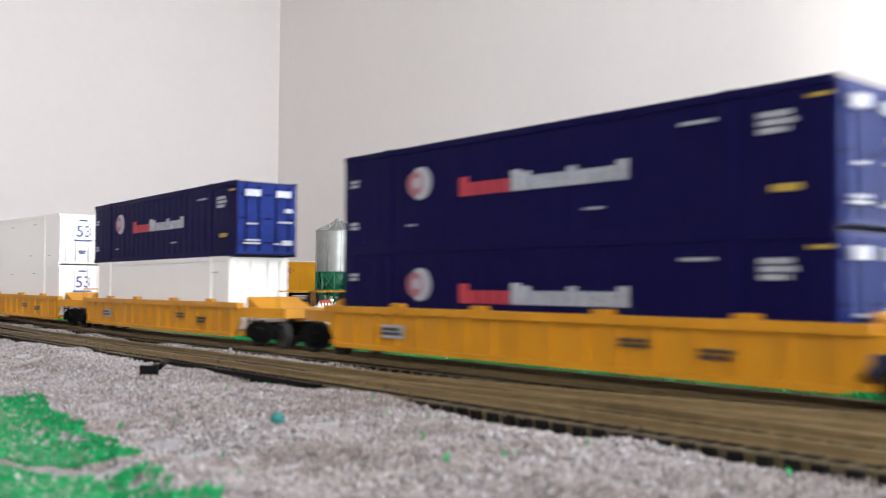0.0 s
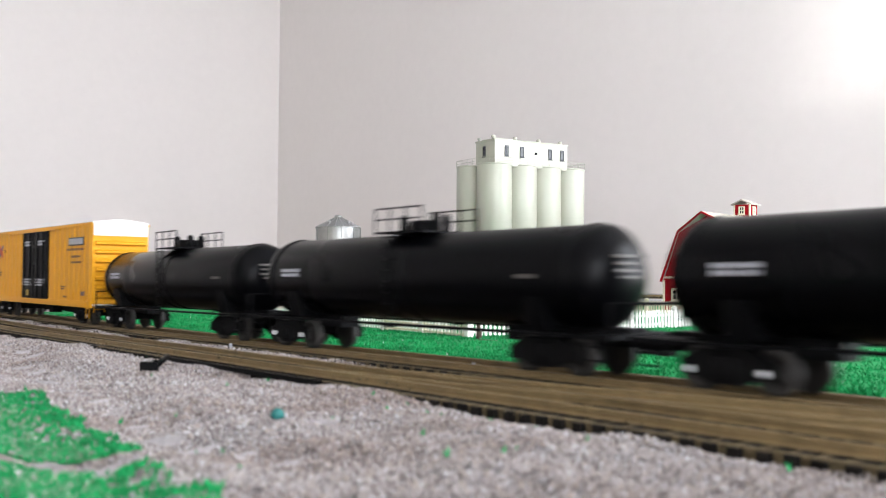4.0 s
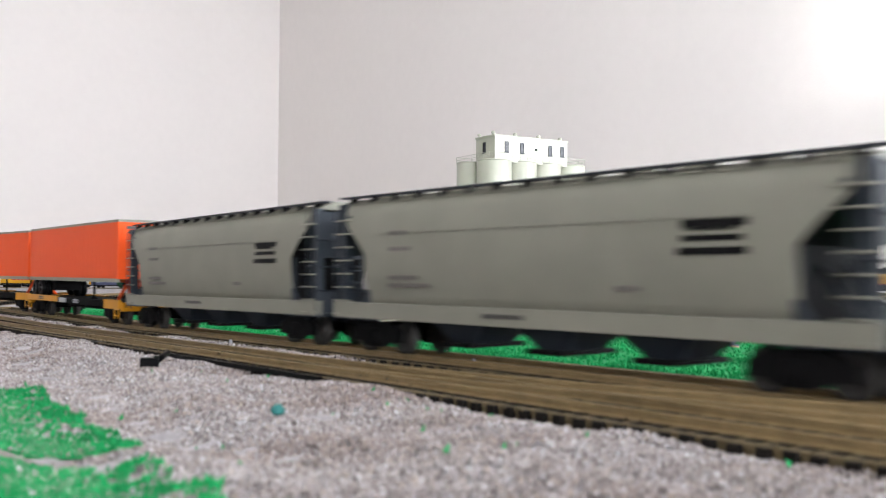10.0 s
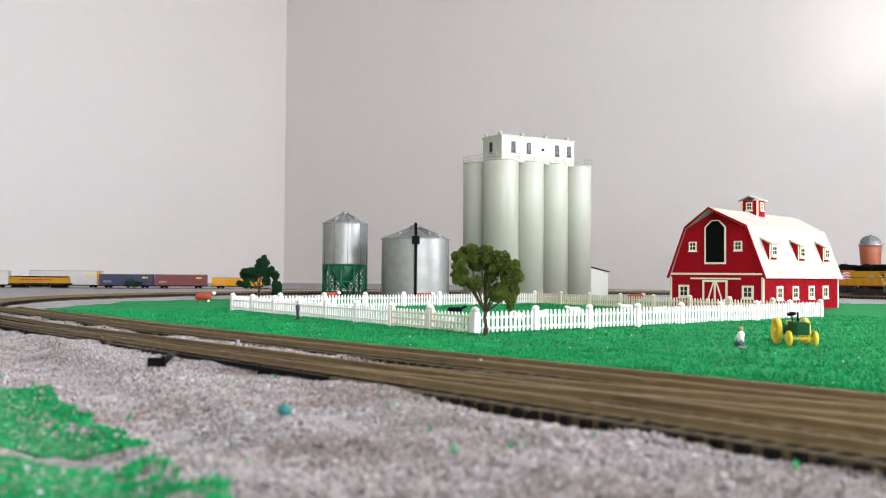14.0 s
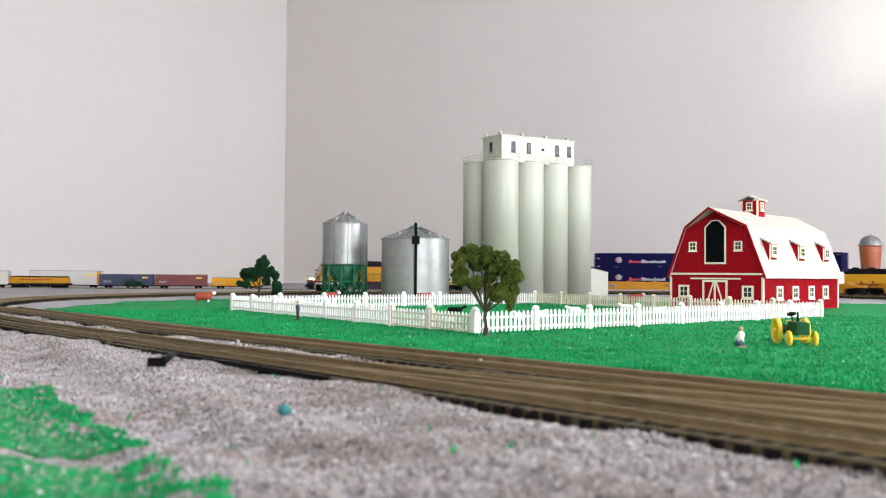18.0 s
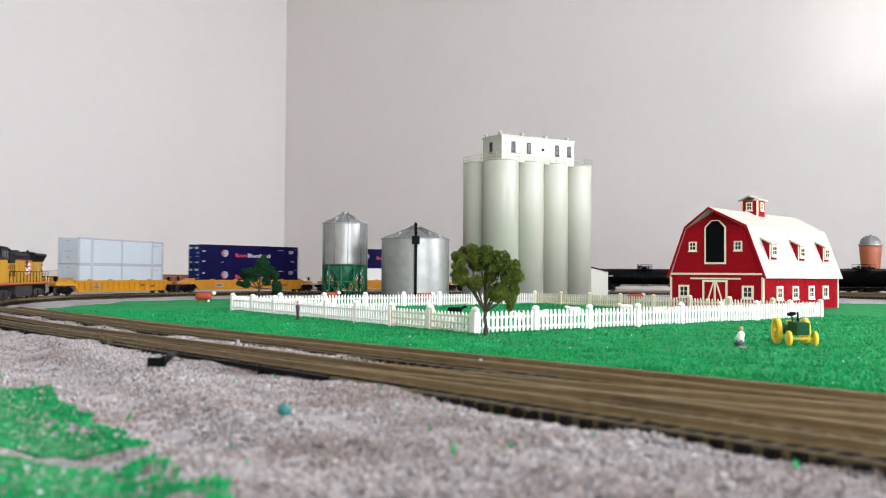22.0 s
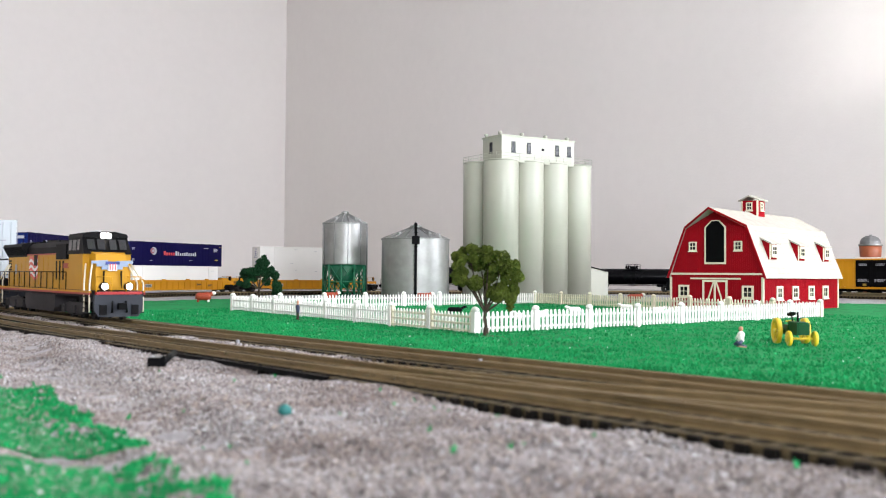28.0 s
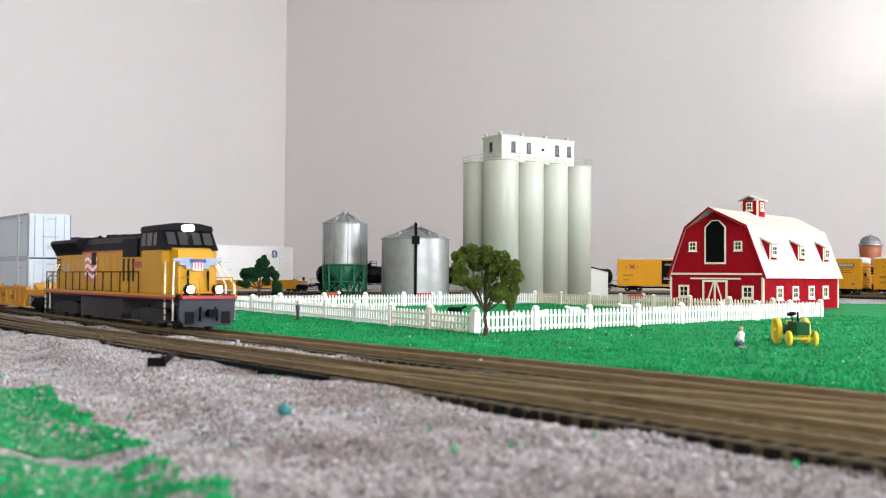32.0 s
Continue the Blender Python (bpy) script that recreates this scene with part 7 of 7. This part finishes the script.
def beast(name, label, category, body, head, s, m, group, stout=1.0):
    t = thing(name, label, category, m, group=group)
    L = 0.0105 * s
    b = Build().lathe([(0, -L), (0.0022 * s * stout, -L * 0.96), (0.0034 * s * stout, -L * 0.7), (0.0033 * s * stout, 0), (0.0036 * s * stout, L * 0.6), (0.0024 * s * stout, L * 0.92), (0, L)], "x", (0, 0, 0.0098 * s if stout < 1.2 else 0.0088 * s), 12)
    part("body", b, body, t)
    part("neck", Build().rod((L * 0.7, 0, 0.0105 * s), (L * 1.15, 0, 0.0132 * s), 0.0018 * s * stout, 8), body, t)
    part("head", Build().lathe([(0, 0), (0.0016 * s * stout, 0.0004 * s), (0.0017 * s * stout, 0.0022 * s), (0.0010 * s * stout, 0.0048 * s), (0, 0.0052 * s)], "x", (L * 1.10, 0, 0.0135 * s), 10), head, t)
    for sx in (-0.72, 0.62):
        for sy in (-1, 1):
            part("leg", Build().rod((L * sx, sy * 0.0018 * s, 0.008 * s), (L * (sx + 0.02), sy * 0.0020 * s, 0), 0.0009 * s * stout, 6), head if sx > 0 else body, t)
    part("tail", Build().rod((-L * 0.98, 0, 0.0112 * s), (-L * 1.06, 0, 0.0045 * s), 0.0004 * s, 5), body, t)
    return t


for x, y, rz in ((-0.2765, 1.100, 8), (-0.1395, 1.17, 5), (-0.0240, 1.17, -4), (0.242, 1.20, 6)):
    beast("cow", "brown and white model cow standing on the grass", "cow", M_COW, M_COWW, 0.84, soil(x, y, rz), "cows", 1.6)
for x, y, rz, s in ((0.115, 0.83, 200, 0.62), (0.075, 0.74, 30, 0.6), (0.057, 0.72, 120, 0.55), (-0.010, 0.66, 20, 0.55), (0.004, 0.67, 170, 0.55), (0.178, 0.92, 160, 0.6), (-0.06, 0.80, 80, 0.6), (0.195, 0.86, 15, 0.55)):
    beast("sheep", "white model sheep inside the picket fence pen", "sheep", M_COWW, M_COWW, s * 0.9, soil(x, y, rz), "sheep in the pen", 1.35)
beast("calf", "black model calf inside the picket fence pen", "calf", M_BLACK, M_BLACK, 0.6, soil(0.0105, 0.79, 10), "")


# ---- the far end of the board: a second engine, a farm silo, a standing train ----
def small_boxcar(mt, label, ln, h, m, s=1.0):
    t = thing("boxcar_small", label, "wagon", m, group="standing train")
    w = 0.0095 * s
    part("body", Build().box(-ln / 2, ln / 2, -w, w, 0.006 * s, h).bevel(0.0004), mt, t)
    part("roof", Build().prism([(-w, h), (w, h), (0, h + 0.0012)], -ln / 2, ln / 2, "x"), M_HOPPER, t)
    for sy in (-1, 1):
        for i in range(10):
            x = -ln / 2 + 0.003 + i * (ln - 0.006) / 9
            part("rib", Build().box(x - 0.0004, x + 0.0004, *sorted((sy * w, sy * (w + 0.0004))), 0.006 * s, h - 0.001), mt, t)
        part("door", Build().box(-0.009, 0.009, *sorted((sy * w, sy * (w + 0.0006))), 0.0065 * s, h - 0.0015), mt, t)
        bars(t, sy, w + 0.0007, -ln * 0.42, -ln * 0.25, h * 0.40, h * 0.55, 2, M_TXTGREY, seed=int(ln * 1e4))
        bars(t, sy, w + 0.0007, ln * 0.30, ln * 0.42, h * 0.70, h * 0.85, 1, M_TRYEL, seed=int(ln * 1e4) + 1)
    for sx in (-1, 1):
        b = Build()
        for k in (-0.0045, 0.0045):
            b.cyl(0.0029, -0.0055, 0.0055, "y", (sx * (ln / 2 - 0.018) + k, 0, 0.0029), 12)
        b.box(sx * (ln / 2 - 0.018) - 0.007, sx * (ln / 2 - 0.018) + 0.007, -0.0068, 0.0068, 0.0025, 0.006)
        part("truck", b, M_UNDER, t)
    part("underframe", Build().box(-ln / 2 - 0.003, ln / 2 + 0.003, -0.003, 0.003, 0.004, 0.0062), M_UNDER, t)
    return t


SD = Vector((math.cos(0.10), math.sin(0.10), 0))
S0 = Vector((-0.835, 2.02, 0))


def standing(u):
    p = S0 + SD * u
    return pose(p.x, p.y, -0.0045, 0, 0, math.degrees(0.10))


sr = [((S0 + SD * (k * 0.05 - 0.4)).x, (S0 + SD * (k * 0.05 - 0.4)).y, 0.10) for k in range(42)]
far_track = thing("far_track", "small-gauge track with a standing train at the back of the board", "track")
for a in (-0.0045, 0.0045):
    part("rail", sweep(shift(sr, a), [(x * 0.8, z * 0.5 - 0.0045) for x, z in RAILP]), M_RAIL, far_track)
part("roadbed", sweep(shift(sr, 0), [(x * 0.6, z * 0.1 - 0.0052) for x, z in BEDP]), M_BED, far_track)
eng = thing("small_locomotive", "small yellow and grey model locomotive standing on the far track", "locomotive", standing(-0.02), group="standing train")
part("frame", Build().box(-0.064, 0.064, -0.0088, 0.0088, 0.0065, 0.0090), M_LOCOGREY, eng)
part("hood", Build().box(-0.060, 0.040, -0.0062, 0.0062, 0.009, 0.0212).bevel(0.0005), M_LOCOYEL, eng)
part("cab", Build().box(-0.058, -0.040, -0.0082, 0.0082, 0.009, 0.0225).bevel(0.0005), M_LOCOYEL, eng)
part("nose", Build().box(-0.064, -0.056, -0.0070, 0.0070, 0.009, 0.0165).bevel(0.0012), M_LOCOYEL, eng)
part("hood_top", Build().box(-0.036, 0.058, -0.0060, 0.0060, 0.0212, 0.0240).bevel(0.0006), M_LOCOGREY, eng)
part("rear_hood", Build().box(0.040, 0.060, -0.0062, 0.0062, 0.009, 0.0212).bevel(0.0005), M_LOCOYEL, eng)
part("cab_roof", Build().box(-0.059, -0.039, -0.0084, 0.0084, 0.0225, 0.0245).bevel(0.0006), M_LOCOGREY, eng)
for sx in (-1, 1):
    part("truck", Build().box(sx * 0.040 - 0.016, sx * 0.040 + 0.016, -0.0078, 0.0078, 0.0, 0.0062).bevel(0.0008), M_UNDER, eng)
part("fuel_tank", Build().box(-0.018, 0.018, -0.0080, 0.0080, 0.0014, 0.0062).bevel(0.0006), M_UNDER, eng)
for sy in (-1, 1):
    bars(eng, sy, 0.0064, -0.045, 0.03, 0.0145, 0.0185, 1, M_REDSTRIPE, seed=4)
    bars(eng, sy, 0.0088, -0.060, 0.060, 0.0068, 0.0078, 1, M_TXTK, seed=5)
rack = small_boxcar(M_SILVER, "silver and yellow covered car wagon standing on the far track", 0.150, 0.0350, standing(0.0245) @ pose(0, 0.034, 0))
for sy in (-1, 1):
    part("end_door", Build().box(0.0660, 0.0752, *sorted((sy * 0.0090, sy * 0.0103)), 0.0065, 0.0345), M_BOXYEL, rack, "yellow end door")
small_boxcar(M_NAVY, "dark blue boxcar standing on the far track", 0.112, 0.0288, standing(0.1595))
small_boxcar(M_MAROON, "maroon boxcar standing on the far track", 0.108, 0.0285, standing(0.2735))
small_boxcar(M_BOXYEL, "yellow boxcar standing on the far track", 0.106, 0.0225, standing(0.392))
small_boxcar(M_SILVER, "silver covered car wagon standing on the far track", 0.150, 0.0340, standing(-0.157))
bush = leafy("far_bush", "dark green bush beside the standing train", -0.645, 1.985, 0.022, [(0, 0, 0.012, 0.017, 0.008, 0.0085), (0.010, 0, 0.009, 0.010, 0.008, 0.006), (-0.012, 0, 0.009, 0.009, 0.008, 0.006)], M_LEAFD, 0.0010, 12, 300, 0.0012)

# engine waiting behind the barn, and the silo
idle = thing("parked_locomotive", "yellow diesel locomotive with grey roof parked behind the barn", "locomotive")
part("frame", Build().box(-0.115, 0.115, -0.0165, 0.0165, 0.012, 0.0175), M_LOCOGREY, idle)
part("hood", Build().box(-0.105, 0.105, -0.0125, 0.0125, 0.0175, 0.0360).bevel(0.0006), M_LOCOYEL, idle)
part("roof", Build().box(-0.104, 0.104, -0.0120, 0.0120, 0.0360, 0.0470).bevel(0.0016), M_LOCOGREY, idle)
part("sill_stripe", Build().box(-0.115, 0.115, -0.0170, 0.0170, 0.0155, 0.0165), M_REDSTRIPE, idle)
for i in range(12):
    for sy in (-1, 1):
        part("hood_door", Build().box(-0.100 + i * 0.0165, -0.086 + i * 0.0165, *sorted((sy * 0.0125, sy * 0.0129)), 0.0190, 0.0350), M_LOCOYEL, idle)
for x in (-0.06, -0.03, 0.01):
    part("roof_fan", Build().lathe([(0.0065, 0.0465), (0.0065, 0.0488), (0.005, 0.0496), (0, 0.0494)], "z", (x, 0, 0), 18), M_LOCOGREY, idle)
part("fuel_tank", Build().box(-0.035, 0.035, -0.0155, 0.0155, 0.003, 0.012).bevel(0.0012), M_LOCOGREY, idle)
for sx in (-1, 1):
    bogie(idle, sx * 0.0725, 0.043, 3, width=0.0128)
idle.matrix_basis = pose(0.875, 1.865, 0.0, 0, 0, -30)
ir = [(0.875 + math.cos(radians(-30)) * u, 1.865 + math.sin(radians(-30)) * u, radians(-30)) for u in (-0.42, -0.2, 0, 0.2, 0.30)]
sp_track = thing("spur_track", "short spur track with a parked locomotive", "track")
for a in (-0.00825, 0.00825):
    part("rail", sweep(shift(ir, a), RAILP), M_RAIL, sp_track)
part("roadbed", sweep(ir, BEDP), M_BED, sp_track)

silo = thing("farm_silo", "orange-brown farm silo with a silver domed cap", "silo")
part("barrel", Build().lathe([(0.0165, 0), (0.0168, 0.04), (0.0205, 0.085), (0.0212, 0.0985)], "z", (0, 0, 0), 28), M_SILO, silo)
part("cap_rim", Build().lathe([(0.0212, 0.0985), (0.0226, 0.0990), (0.0226, 0.1020), (0.0205, 0.1024)], "z", (0, 0, 0), 20), M_GALV, silo)
part("dome", Build().lathe([(0.0205, 0.1020), (0.0196, 0.1085), (0.0160, 0.1145), (0.0090, 0.1185), (0.0026, 0.1198), (0.0022, 0.1212), (0, 0.1216)], "z", (0, 0, 0), 14, smooth=False), M_GALVROOF, silo)
for i in range(5):
    part("hoop", Build().lathe([(0.0168 + i * 0.0006, 0.018 + i * 0.015), (0.0176 + i * 0.0007, 0.0184 + i * 0.015), (0.0168 + i * 0.0006, 0.0190 + i * 0.015)], "z", (0, 0, 0), 20), M_SILO, silo)
silo.matrix_basis = pose(0.862, 1.915, GROUND, 0, 0, 10)


# ---- what moves ----
RUN = [(0, 1.1894), (0.5, 1.2974), (1, 1.4089), (1.5, 1.5232), (2, 1.6425), (2.5, 1.7583), (3, 1.8792), (3.5, 1.9946), (4.2, 2.1598), (4.9, 2.3241), (5.5, 2.4634), (6, 2.5795), (6.5, 2.693),
       (7, 2.808), (7.5, 2.9295), (8, 3.0480), (8.5, 3.1635), (9, 3.2757), (9.5, 3.3923), (10, 3.5122), (10.5, 3.6345), (11, 3.7569), (11.5, 3.8787), (12, 3.9966), (12.5, 4.1167), (13,
       4.237), (13.5, 4.355), (14, 4.472), (14.5, 4.587), (15, 4.7), (15.5, 4.812), (16, 4.924), (16.5, 5.034), (17, 5.143), (17.5, 5.249), (18, 5.356), (18.5, 5.462), (19, 5.569), (19.5,
       5.673), (20, 5.776), (20.5, 5.871), (21, 5.962), (21.5, 6.053), (22, 6.143), (22.5, 6.226), (23, 6.302), (23.5, 6.369), (24, 6.424), (24.5, 6.465), (25, 6.498), (25.5, 6.515), (26,
       6.526), (26.5, 6.536), (27, 6.546), (27.5, 6.556), (28, 6.567), (28.5, 6.583), (29, 6.6), (29.5, 6.615), (30, 6.63), (30.5, 6.646), (31, 6.662), (31.5, 6.679), (32, 6.696)]


def on_line(s, half):
    """A wagon's pose with its two bogies on the rails."""
    ax, ay, _ = line(s + half)
    bx, by, _ = line(s - half)
    az, bz = rise(ax, ay), rise(bx, by)
    yaw = math.degrees(math.atan2(ay - by, ax - bx))
    tip = math.degrees(math.atan2(az - bz, 2 * half))
    return pose((ax + bx) / 2, (ay + by) / 2, (az + bz) / 2, 0, -tip, yaw)


def motions():
    for wagon, off, half, z in TRAIN:
        walk(wagon, [(t, on_line(s + off, half) @ Matrix.Translation((0, 0, z))) for t, s in RUN])


motions()
